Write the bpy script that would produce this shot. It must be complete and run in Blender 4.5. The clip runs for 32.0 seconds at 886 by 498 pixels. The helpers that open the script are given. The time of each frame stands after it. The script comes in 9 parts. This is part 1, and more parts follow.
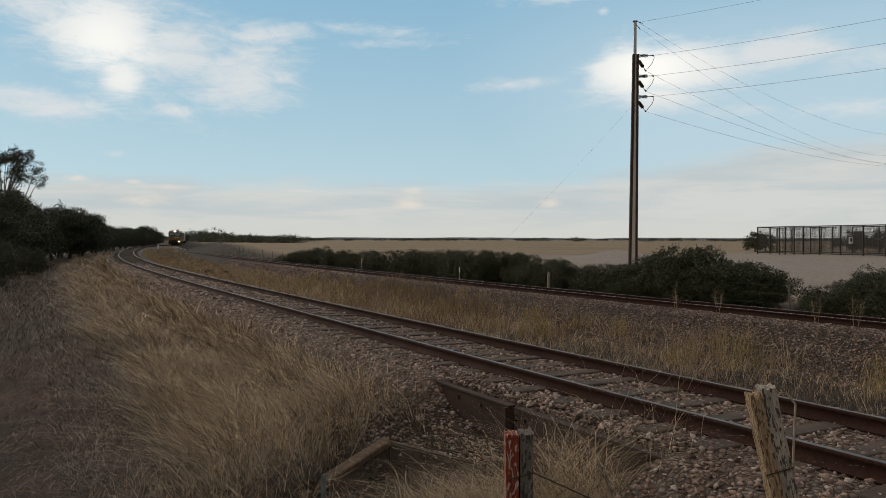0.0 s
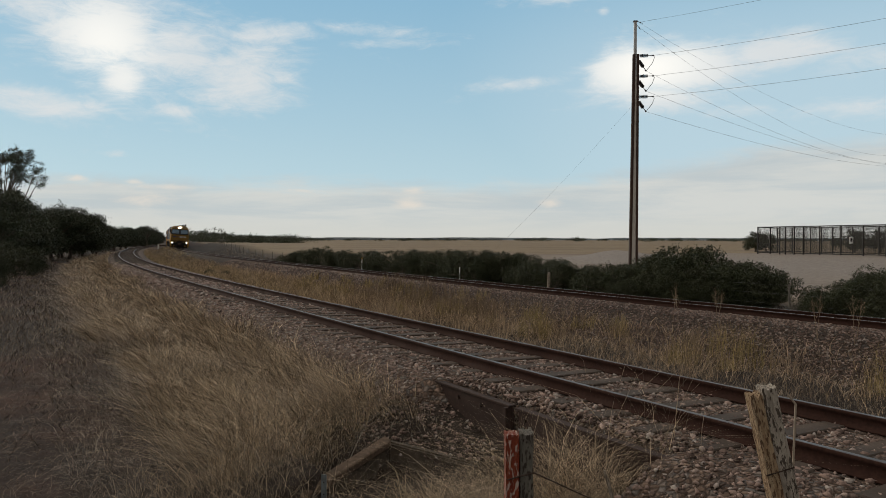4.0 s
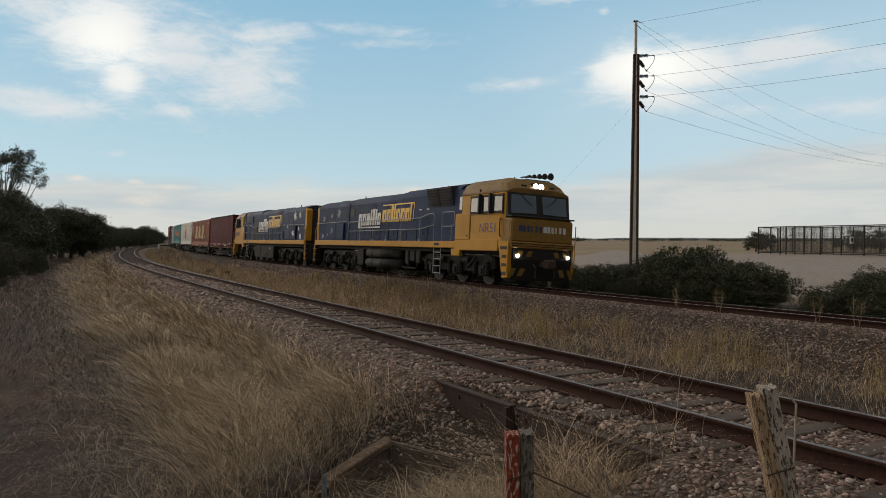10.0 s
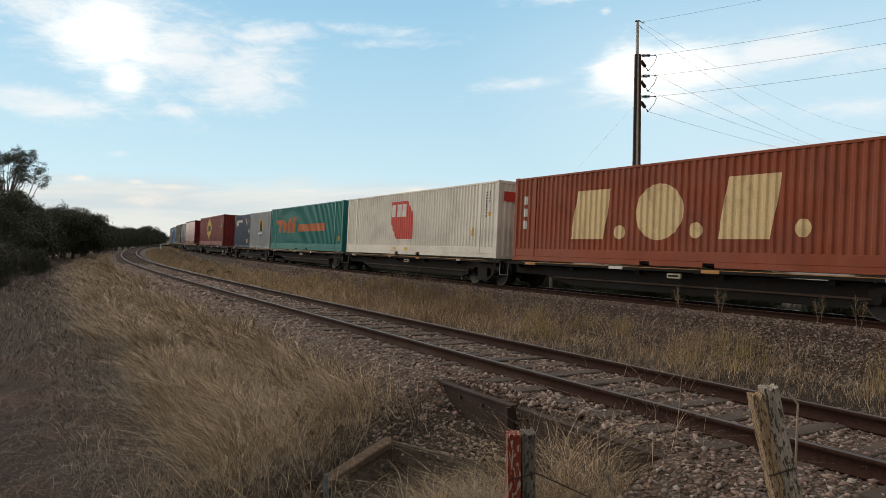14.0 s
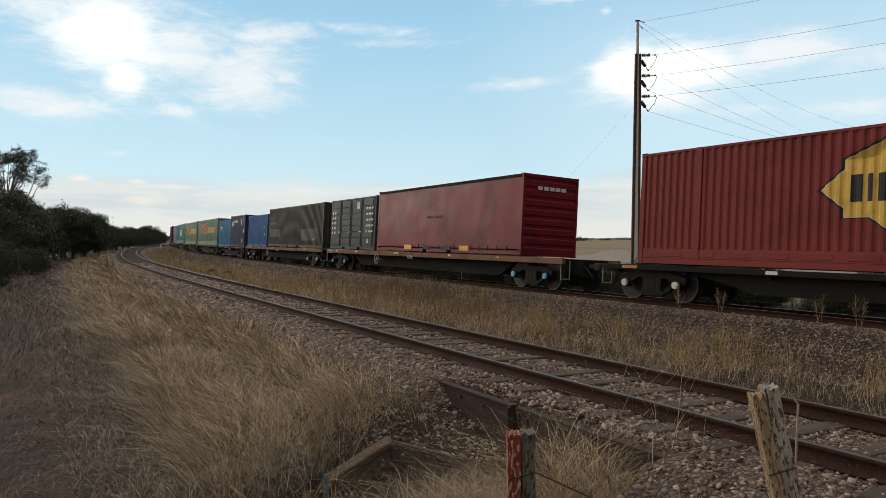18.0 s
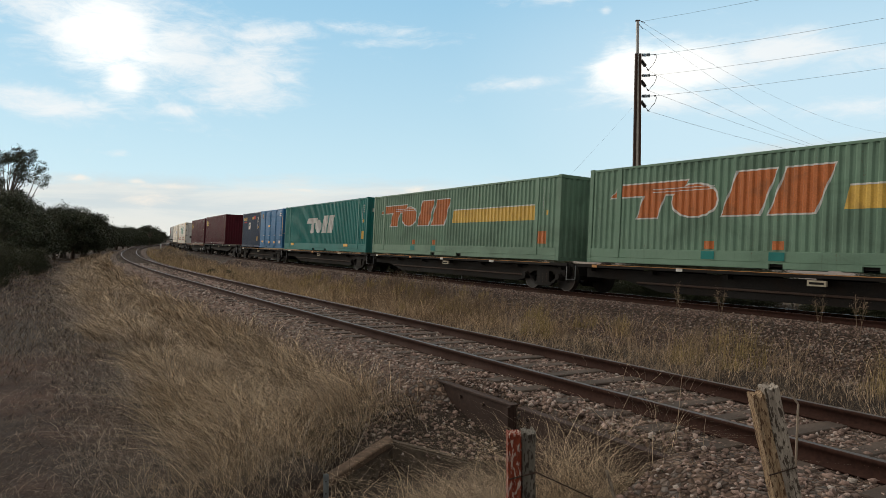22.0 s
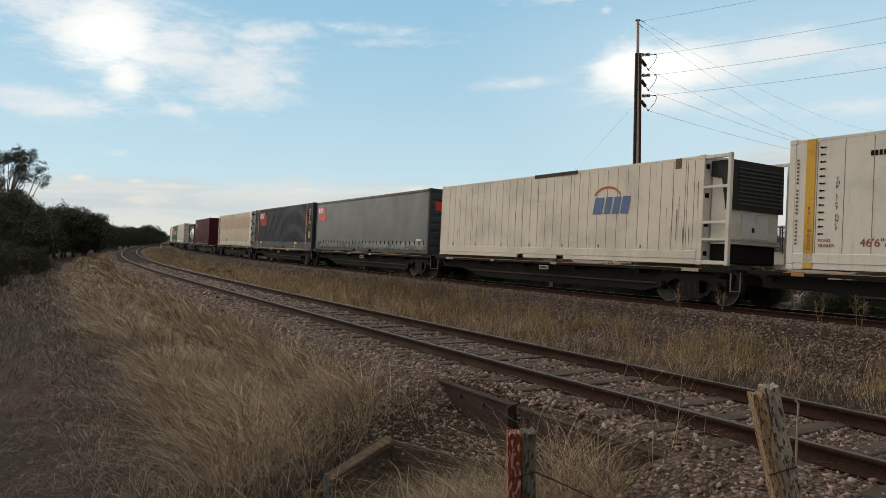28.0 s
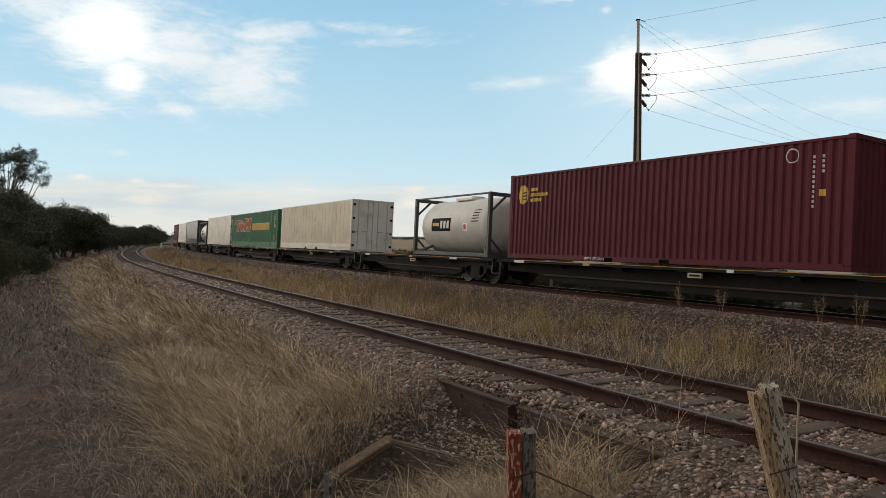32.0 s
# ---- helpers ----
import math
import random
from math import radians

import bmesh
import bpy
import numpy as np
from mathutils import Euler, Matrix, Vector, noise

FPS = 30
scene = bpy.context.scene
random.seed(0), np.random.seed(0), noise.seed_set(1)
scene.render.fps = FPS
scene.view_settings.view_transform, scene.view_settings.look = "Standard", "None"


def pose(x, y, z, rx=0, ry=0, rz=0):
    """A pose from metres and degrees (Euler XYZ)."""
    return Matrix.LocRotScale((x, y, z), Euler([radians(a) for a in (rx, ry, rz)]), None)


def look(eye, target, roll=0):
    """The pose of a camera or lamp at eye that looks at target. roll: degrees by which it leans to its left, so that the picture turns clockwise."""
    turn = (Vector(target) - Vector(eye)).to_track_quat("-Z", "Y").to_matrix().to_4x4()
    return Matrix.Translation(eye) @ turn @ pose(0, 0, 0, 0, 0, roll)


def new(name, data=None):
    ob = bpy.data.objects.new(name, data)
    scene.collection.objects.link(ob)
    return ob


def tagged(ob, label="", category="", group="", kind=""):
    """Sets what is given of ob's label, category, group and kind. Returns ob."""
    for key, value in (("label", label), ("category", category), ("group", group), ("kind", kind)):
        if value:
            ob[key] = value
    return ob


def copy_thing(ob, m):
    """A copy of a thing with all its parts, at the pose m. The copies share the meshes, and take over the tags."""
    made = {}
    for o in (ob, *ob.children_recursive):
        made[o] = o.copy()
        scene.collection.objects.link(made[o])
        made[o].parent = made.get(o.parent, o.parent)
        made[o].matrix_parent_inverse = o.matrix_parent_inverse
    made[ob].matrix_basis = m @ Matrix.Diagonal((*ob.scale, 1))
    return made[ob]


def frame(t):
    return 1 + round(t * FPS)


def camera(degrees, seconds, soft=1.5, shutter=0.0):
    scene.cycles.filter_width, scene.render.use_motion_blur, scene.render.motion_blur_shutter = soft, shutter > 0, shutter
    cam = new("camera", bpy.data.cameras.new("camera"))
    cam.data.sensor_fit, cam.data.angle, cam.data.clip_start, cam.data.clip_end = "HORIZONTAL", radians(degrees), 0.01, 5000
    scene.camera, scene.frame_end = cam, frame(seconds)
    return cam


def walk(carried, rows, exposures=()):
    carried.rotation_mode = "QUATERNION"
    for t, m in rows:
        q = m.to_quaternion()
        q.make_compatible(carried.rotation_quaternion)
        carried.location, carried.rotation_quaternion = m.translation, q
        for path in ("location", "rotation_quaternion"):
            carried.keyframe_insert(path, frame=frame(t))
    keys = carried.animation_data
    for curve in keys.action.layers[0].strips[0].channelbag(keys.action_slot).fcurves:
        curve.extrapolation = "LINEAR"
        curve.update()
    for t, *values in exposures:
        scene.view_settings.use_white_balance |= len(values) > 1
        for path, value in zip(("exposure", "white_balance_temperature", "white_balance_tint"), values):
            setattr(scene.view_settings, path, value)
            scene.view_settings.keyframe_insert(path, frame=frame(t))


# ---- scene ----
cam = camera(63.86, 32.0, 0.45)
FOC = 1258.1
EYE = (0.0, 0.0, 1.676)


def aim(dx, dy):
    """The camera's pose, turned by a few thousandths from its first aim."""
    pitch = 0.0137 + dy / FOC
    return look(EYE, (-dx / FOC, math.cos(pitch), EYE[2] - math.sin(pitch)), 0.085)


walk(cam, [(0, aim(0, 0)), (3.5, aim(0.2, 0)), (5.5, aim(1, 0)), (10.5, aim(1.2, 0)), (11.5, aim(2.7, 0)),
           (14.5, aim(3.8, 0)), (18, aim(4, 0.5)), (24, aim(4.1, 1)), (32, aim(4.7, 2))],
     exposures=[(0, 0.0), (9.3, 0.0), (12, 0.33), (14.5, 0.35), (25.5, 0.3), (28, 0.2), (29.5, 0.28), (32, 0.3)])

# ---- light ----
SUN_AZ, SUN_EL = radians(-48), radians(15)   # measured from +y, clockwise seen from above
sun = new("sun", bpy.data.lights.new("sun", "SUN"))
sun.data.energy, sun.data.angle, sun.data.color = 1.2, radians(40), (1.0, 0.88, 0.72)
sun.matrix_world = look((0, 0, 60), (-math.sin(SUN_AZ) * 50, -math.cos(SUN_AZ) * 50, 60 - 50 * math.tan(SUN_EL)))

world = bpy.data.worlds.new("sky")
world.use_nodes = True
scene.world = world
wt = world.node_tree
wt.nodes.clear()


class Net:
    """Short writing for node trees."""

    def __init__(self, tree):
        self.t = tree

    def put(self, sock, v):
        if isinstance(v, bpy.types.NodeSocket):
            self.t.links.new(v, sock)
        elif isinstance(v, (tuple, list)) and len(v) == 3 and sock.type == "RGBA":
            sock.default_value = (*v, 1)
        else:
            sock.default_value = v

    def add(self, kind):
        return self.t.nodes.new(kind)

    def m(self, op, a, b=0.0, c=None, clamp=False):
        n = self.add("ShaderNodeMath")
        n.operation, n.use_clamp = op, clamp
        self.put(n.inputs[0], a)
        self.put(n.inputs[1], b)
        if c is not None:
            self.put(n.inputs[2], c)
        return n.outputs[0]

    def mix(self, f, a, b, blend="MIX"):
        n = self.add("ShaderNodeMix")
        n.data_type, n.blend_type = "RGBA", blend
        self.put(n.inputs[0], f)
        self.put(n.inputs[6], a)
        self.put(n.inputs[7], b)
        return n.outputs[2]

    def noise(self, vec, scale, detail=4, rough=0.55, dist=0.0):
        n = self.add("ShaderNodeTexNoise")
        if vec is not None:
            self.put(n.inputs["Vector"], vec)
        n.inputs["Scale"].default_value = scale
        n.inputs["Detail"].default_value = detail
        n.inputs["Roughness"].default_value = rough
        n.inputs["Distortion"].default_value = dist
        return n.outputs[0]

    def span(self, v, a, b, c=0.0, d=1.0, smooth=False):
        n = self.add("ShaderNodeMapRange")
        n.interpolation_type = "SMOOTHSTEP" if smooth else "LINEAR"
        self.put(n.inputs[0], v)
        for i, q in enumerate((a, b, c, d)):
            n.inputs[i + 1].default_value = q
        return n.outputs[0]

    def xyz(self, x, y, z):
        n = self.add("ShaderNodeCombineXYZ")
        for i, q in enumerate((x, y, z)):
            self.put(n.inputs[i], q)
        return n.outputs[0]


w = Net(wt)
coord = w.add("ShaderNodeTexCoord").outputs["Generated"]
sep = w.add("ShaderNodeSeparateXYZ")
w.put(sep.inputs[0], coord)
az = w.m("ARCTAN2", sep.outputs[0], sep.outputs[1])
el = w.m("ARCSINE", sep.outputs[2])
sky = w.add("ShaderNodeTexSky")
sky.sky_type, sky.sun_disc, sky.sun_elevation, sky.sun_rotation = "NISHITA", False, SUN_EL, SUN_AZ
sky.altitude, sky.air_density, sky.dust_density, sky.ozone_density = 50, 1.0, 0.25, 3.0
# soft wisps everywhere, thicker where a bank of cloud stands
flat = w.xyz(w.m("MULTIPLY", az, 1.0), w.m("MULTIPLY", el, 2.8), 0.3)
n_big = w.noise(flat, 3.2, 6, 0.6, 0.4)
n_mid = w.noise(flat, 8.0, 8, 0.64, 0.7)
n_fine = w.noise(flat, 24.0, 10, 0.7, 0.8)
wob = w.m("ADD", w.m("MULTIPLY", n_mid, 0.55), w.m("MULTIPLY", n_fine, 0.45))


def bank(a, e, wa, we, tilt=0.0):
    """A soft oval patch of the sky: azimuth, elevation and half sizes in degrees."""
    da = w.m("SUBTRACT", az, radians(a))
    de = w.m("SUBTRACT", w.m("SUBTRACT", el, radians(e)), w.m("MULTIPLY", da, tilt))
    r2 = w.m("ADD", w.m("POWER", w.m("DIVIDE", w.m("ABSOLUTE", da), radians(wa)), 2.0),
             w.m("POWER", w.m("DIVIDE", w.m("ABSOLUTE", de), radians(we)), 2.0))
    return w.m("EXPONENT", w.m("MULTIPLY", r2, -1.0))


BANKS = [  # azimuth, elevation, half width, half height, tilt, weight
    (-25.4, 14.6, 4.8, 3.0, 0.1, 1.15), (-24.1, 11.8, 2.2, 1.8, 0.0, 1.0), (-29.5, 15.8, 5.0, 1.7, 0.0, 0.75), (-20.5, 14.6, 5.5, 2.2, -0.05, 0.8),
    (-16.0, 12.6, 5.0, 3.2, 0.12, 0.95), (-21.0, 13.5, 9.0, 3.6, 0.05, 0.8), (-14.0, 15.5, 4.5, 1.1, 0.1, 0.85), (-19.0, 11.0, 6.0, 1.2, -0.05, 0.6), (-30.0, 9.6, 5.0, 1.3, -0.12, 0.85),
    (-20.6, 9.6, 2.0, 0.7, 0.0, 0.7), (-25.2, 19.2, 3.0, 1.6, 0.3, 0.75), (-33.0, 14.6, 2.0, 0.5, 0.0, 0.6), (-24.6, 6.2, 1.0, 0.35, 0.0, 0.6),
    (18.5, 12.9, 5.5, 2.0, 0.0, 1.3), (25.0, 13.4, 5.0, 1.3, 0.02, 1.05), (30.5, 12.3, 4.0, 1.3, 0.0, 0.6), (14.6, 12.8, 3.3, 2.3, 0.0, 1.35), (16.5, 10.8, 5.5, 1.4, -0.1, 0.9), (26.5, 14.5, 2.6, 0.7, 0.0, 0.7), (22.0, 9.6, 4.0, 0.9, 0.0, 0.55),
    (6.0, 12.3, 5.5, 0.55, 0.05, 0.62), (-6.0, 16.3, 6.0, 0.7, -0.05, 0.64), (-4.0, 15.3, 5.0, 0.5, 0.0, 0.55), (9.5, 18.8, 4.0, 1.1, 0.12, 0.75), (12.6, 17.3, 0.5, 0.3, 0.0, 0.6),
    (-13.5, 19.4, 4.0, 0.7, 0.0, 0.72), (31.5, 18.6, 3.0, 1.4, 0.1, 0.8), (30.0, 9.2, 5.0, 0.9, 0.0, 0.66), (4.0, 18.2, 2.0, 0.5, 0.0, 0.5),
    (-27.2, 4.3, 0.9, 0.3, 0.0, 0.8), (-23.5, 4.2, 0.7, 0.25, 0.0, 0.7), (-21.0, 3.9, 5.0, 0.25, 0.0, 0.62), (-11.4, 3.8, 2.4, 0.25, 0.0, 0.6), (-2.4, 3.9, 1.1, 0.35, 0.0, 0.75),
    (-2.7, 2.8, 1.7, 0.6, 0.0, 0.8), (8.6, 2.9, 1.2, 0.5, 0.0, 0.78), (-22.5, 2.9, 2.2, 0.6, 0.0, 0.7)]
cover = None
for a, e, wa, we, ti, k in BANKS:
    b = w.m("MULTIPLY", bank(a, e, wa, we, ti), k)
    cover = b if cover is None else w.m("MAXIMUM", cover, b)
# the evening cloud thickens overhead and behind
deck = w.m("MAXIMUM", w.span(el, 0.36, 0.62, 0, 1, True), w.span(w.m("ABSOLUTE", w.m("ADD", az, 0.05)), 0.72, 1.1, 0, 1, True))
loose = w.m("MULTIPLY", w.span(n_big, 0.3, 0.62, 0.25, 1, True), w.m("MULTIPLY", deck, 1.0))
cover = w.m("MAXIMUM", cover, loose)
dens = w.span(w.m("ADD", w.m("MULTIPLY", cover, 1.1), w.m("MULTIPLY", w.m("SUBTRACT", wob, 0.5), 2.3)), 0.2, 1.15, 0, 1, True)
haze = w.m("EXPONENT", w.m("MULTIPLY", w.m("MAXIMUM", el, 0.0), -9.0))
glow = w.m("MAXIMUM", w.m("MULTIPLY", bank(-25.4, 14.0, 3.2, 2.9), 0.75), w.m("MULTIPLY", bank(-24.2, 11.6, 1.8, 1.8), 0.5))
east = w.m("ADD", 0.62, w.m("MULTIPLY", w.m("COSINE", w.m("ADD", az, 1.25)), 0.5))      # the cloud is brighter towards the low sun
top = w.span(el, 0.55, 1.1, 0, 1, True)
east = w.m("ADD", w.m("MULTIPLY", east, w.m("SUBTRACT", 1.0, top)), w.m("MULTIPLY", top, 1.15))
dusk = w.mix(1.0, (6.9, 6.4, 5.7), w.xyz(east, east, east), "MULTIPLY")
low = w.span(el, 0.06, 0.13, 1, 0, True)                     # creamier near the horizon
glow = w.m("MAXIMUM", glow, w.m("MULTIPLY", bank(16.0, 13.0, 4.2, 2.0), 0.9))
cloud = w.mix(glow, w.mix(deck, w.mix(low, (7.1, 7.4, 7.5), (7.7, 7.1, 6.3)), dusk), (11.0, 10.6, 9.8))
high = w.span(el, 0.06, 0.33, 0, 1)
clear = w.mix(high, (4.2, 5.95, 6.7), (2.5, 4.62, 6.25))
clear = w.mix(0.95, w.mix(1.0, sky.outputs[0], (2.0, 2.05, 1.9), "MULTIPLY"), clear)
veil = w.m("MULTIPLY", w.span(az, -0.1, 0.35, 0, 0.5, True), w.span(el, 0.42, 0.2, 0, 1, True))     # thin milky veil away from the sun's side
base = w.mix(w.m("MAXIMUM", w.m("MULTIPLY", haze, 0.6), veil), clear, (5.9, 7.2, 7.9))
# a flat grey-cream bank of cloud along the whole horizon, reaching higher away from the sun
rim = w.m("ADD", w.m("ADD", 0.078, w.span(az, 0.1, 0.5, 0, 0.042, True)), w.m("MULTIPLY", w.m("SUBTRACT", n_mid, 0.5), 0.05))
shelf = w.span(w.m("SUBTRACT", rim, el), -0.012, 0.02, 0, 0.82, True)
streaky = w.noise(w.xyz(az, w.m("MULTIPLY", el, 9.0), 1.7), 4.0, 6, 0.6, 0.3)
grey = w.mix(w.span(streaky, 0.35, 0.65, 0, 1, True), (5.2, 5.55, 5.6), (6.7, 6.55, 6.1))
grey = w.mix(w.span(el, 0.0, 0.045, 1, 0, True), grey, (6.6, 6.35, 5.7))
base = w.mix(shelf, base, grey)
full = w.mix(w.m("MULTIPLY", dens, 0.92), base, cloud)
full = w.mix(w.m("MULTIPLY", deck, 0.85), full, dusk)
bg = w.add("ShaderNodeBackground")
w.put(bg.inputs[0], full)
bg.inputs[1].default_value = 0.1
w.put(w.add("ShaderNodeOutputWorld").inputs[0], bg.outputs[0])

# ---- materials ----
def material(name, build, rough=0.8, metal=0.0, spec=0.5):
    mat = bpy.data.materials.new(name)
    mat.use_nodes = True
    net = Net(mat.node_tree)
    bsdf = mat.node_tree.nodes["Principled BSDF"]
    bsdf.inputs["Roughness"].default_value = rough
    bsdf.inputs["Metallic"].default_value = metal
    bsdf.inputs["Specular IOR Level"].default_value = spec
    build(net, bsdf)
    return mat


def obj_vec(n):
    return n.add("ShaderNodeTexCoord").outputs["Object"]


def bump(n, b, height, strength=0.3, dist=0.02):
    k = n.add("ShaderNodeBump")
    k.inputs["Strength"].default_value = strength
    k.inputs["Distance"].default_value = dist
    n.put(k.inputs["Height"], height)
    n.put(b.inputs["Normal"], k.outputs[0])


def plain(name, col, rough=0.7, metal=0.0, var=0.15, scale=6.0, dirt=(0.08, 0.06, 0.045), dirty=0.25, spec=0.4):
    """Paint, steel or concrete: one colour with grain, stains and dust."""
    def build(n, b):
        v = obj_vec(n)
        fine = n.noise(v, scale * 6, 5, 0.6)
        big = n.noise(v, scale * 0.35, 5, 0.6)
        lo, hi = tuple(c * (1 - var) for c in col), tuple(min(c * (1 + var), 1) for c in col)
        c = n.mix(n.span(fine, 0.3, 0.7), lo, hi)
        c = n.mix(n.m("MULTIPLY", n.span(big, 0.48, 0.72, 0, 1, True), dirty), c, dirt)
        n.put(b.inputs["Base Color"], c)
        n.put(b.inputs["Roughness"], n.span(big, 0.3, 0.7, rough - 0.08, rough + 0.12))
        bump(n, b, fine, 0.15, 0.01)
    return material(name, build, rough, metal, spec)


def boxpaint(name, col, rust=0.3, fade=0.15, rough=0.5, blotch=0.25, stain=None):
    """Faded container paint with vertical streaks of dirt and specks of rust."""
    def build(n, b):
        v = obj_vec(n)
        s = n.add("ShaderNodeSeparateXYZ")
        n.put(s.inputs[0], v)
        streak = n.noise(n.xyz(n.m("MULTIPLY", s.outputs[0], 5.0), s.outputs[1], n.m("MULTIPLY", s.outputs[2], 0.35)), 1.6, 5, 0.65)
        blot = n.noise(v, 0.9, 6, 0.62)
        fine = n.noise(v, 26, 4, 0.6)
        light = tuple(min(1, q + (0.5 - q) * fade * 0.5) for q in col)
        c = n.mix(n.span(blot, 0.35, 0.7, 0, 1, True), col, light)
        c = n.mix(n.span(streak, 0.5, 0.8, 0, 0.5, True), c, tuple(q * 0.5 + 0.012 for q in col))
        c = n.mix(n.m("MULTIPLY", n.span(n.m("ADD", n.m("MULTIPLY", fine, 0.5), n.m("MULTIPLY", streak, 0.5)), 0.6, 0.68, 0, 1, True), rust), c, (0.16, 0.07, 0.035))
        c = n.mix(n.span(fine, 0.2, 0.8, 0.0, 0.12), c, (0.02, 0.018, 0.015))
        cloudy = n.noise(n.xyz(n.m("MULTIPLY", s.outputs[0], 0.55), s.outputs[1], s.outputs[2]), 0.8, 6, 0.6, 0.6)
        c = n.mix(n.span(cloudy, 0.42, 0.72, 0, blotch * 1.6, True), c, tuple(q * 0.42 + 0.006 for q in col))
        if stain:                                    # brown weathering on the upper part, with a ragged lower edge
            edge = n.m("ADD", s.outputs[2], n.m("MULTIPLY", n.m("SUBTRACT", streak, 0.5), 0.9))
            c = n.mix(n.m("MULTIPLY", n.span(edge, 1.32, 1.62, 0, 0.8, True), n.span(s.outputs[2], 2.2, 2.75, 1, 0.25, True)), c, stain)
        n.put(b.inputs["Base Color"], c)
        n.put(b.inputs["Roughness"], n.span(blot, 0.3, 0.7, rough, rough + 0.2))
        bump(n, b, n.noise(v, 3.0, 3), 0.2, 0.02)
    return material(name, build, rough, 0.0, 0.15)


STEEL_DARK = plain("underframe_grime", (0.0085, 0.0078, 0.0075), 0.85, 0, 0.35, 4, (0.022, 0.015, 0.011), 0.5, 0.2)
GREASE = plain("wheel_steel", (0.009, 0.008, 0.0075), 0.65, 0.1, 0.3, 8, (0.07, 0.04, 0.025), 0.5)
RIM = plain("worn_wheel_rim", (0.06, 0.056, 0.054), 0.4, 0.7, 0.2, 10, (0.05, 0.035, 0.025), 0.4)
GALV = plain("galvanised_steel", (0.45, 0.46, 0.47), 0.5, 0.5, 0.12, 5, (0.2, 0.16, 0.12), 0.25)
RUST = plain("rusty_steel", (0.04, 0.023, 0.016), 0.8, 0.0, 0.4, 5, (0.03, 0.02, 0.017), 0.6)
RAIL_SIDE = plain("dark_rusty_rail", (0.034, 0.015, 0.0105), 0.85, 0.0, 0.35, 5, (0.022, 0.012, 0.01), 0.6, 0.15)
RAILTOP = plain("polished_rail_head", (0.4, 0.38, 0.36), 0.34, 0.85, 0.12, 10, (0.1, 0.06, 0.04), 0.15)
RAILTOP_DULL = plain("dull_rail_head", (0.1, 0.088, 0.085), 0.45, 0.5, 0.2, 10, (0.05, 0.03, 0.022), 0.4)
WHITE = plain("white_paint", (0.72, 0.72, 0.7), 0.6, 0, 0.06, 5, (0.25, 0.2, 0.15), 0.3)
YELLOW = plain("yellow_paint", (0.62, 0.36, 0.03), 0.5, 0, 0.1, 4, (0.14, 0.09, 0.04), 0.35)
RED = plain("red_paint", (0.5, 0.03, 0.03), 0.55, 0, 0.12, 4, (0.12, 0.04, 0.03), 0.3)
BLACK = plain("black_rubber", (0.015, 0.015, 0.016), 0.7, 0, 0.25, 8, (0.04, 0.03, 0.025), 0.3)
SLEEPER_WOOD = plain("old_sleeper_timber", (0.052, 0.037, 0.028), 0.9, 0, 0.35, 5, (0.13, 0.095, 0.075), 0.5)
SLEEPER_GREY = plain("concrete_sleeper", (0.24, 0.2, 0.17), 0.9, 0, 0.25, 5, (0.1, 0.075, 0.055), 0.6)
OLD_CONCRETE = plain("mossy_dark_concrete", (0.085, 0.066, 0.05), 0.95, 0, 0.4, 3, (0.03, 0.027, 0.02), 0.7)
CONCRETE = plain("weathered_concrete", (0.11, 0.073, 0.049), 0.9, 0, 0.45, 3, (0.045, 0.033, 0.025), 0.75)

# ---- the two tracks in plan ----
class Track:
    """A centre line with its heading, laid out by curvature along its length."""

    def __init__(self, x0, y0, th, knots, kap, lo, hi):
        self.s = np.arange(lo, hi + 0.25, 0.5)
        k = np.interp(self.s, knots, kap)
        k[self.s < 0] = k[self.s < 0] * 0.0 + kap[0] * 0.3
        k[self.s > knots[-1]] = 0
        t = np.concatenate([[0], np.cumsum((k[1:] + k[:-1]) * 0.25)])
        i0 = int(np.argmin(abs(self.s)))
        t = t - t[i0] + th
        tm = (t[1:] + t[:-1]) / 2
        x = np.concatenate([[0], np.cumsum(np.cos(tm) * 0.5)])
        y = np.concatenate([[0], np.cumsum(np.sin(tm) * 0.5)])
        self.x, self.y, self.t = x - x[i0] + x0, y - y[i0] + y0, t

    def at(self, s, off=0.0):
        """x, y and heading at length s; off: metres towards the path side."""
        t = np.interp(s, self.s, self.t)
        return np.interp(s, self.s, self.x) - np.sin(t) * off, np.interp(s, self.s, self.y) + np.cos(t) * off, t

    def dist(self, x, y):
        """Signed distance from the line, positive towards the path side, and the length along it."""
        shape = np.shape(x)
        x, y = np.ravel(np.asarray(x, float)), np.ravel(np.asarray(y, float))
        out, at = np.empty(x.shape), np.empty(x.shape)
        sx, sy, st, ss = self.x[::2], self.y[::2], self.t[::2], self.s[::2]
        for i in range(0, x.size, 4000):
            dx, dy = x[i:i + 4000, None] - sx, y[i:i + 4000, None] - sy
            j = np.argmin(dx * dx + dy * dy, 1)
            k = np.arange(j.size)
            out[i:i + 4000] = dx[k, j] * -np.sin(st[j]) + dy[k, j] * np.cos(st[j])
            at[i:i + 4000] = ss[j] + dx[k, j] * np.cos(st[j]) + dy[k, j] * np.sin(st[j])
        out, at = out.reshape(shape), at.reshape(shape)
        return out, at


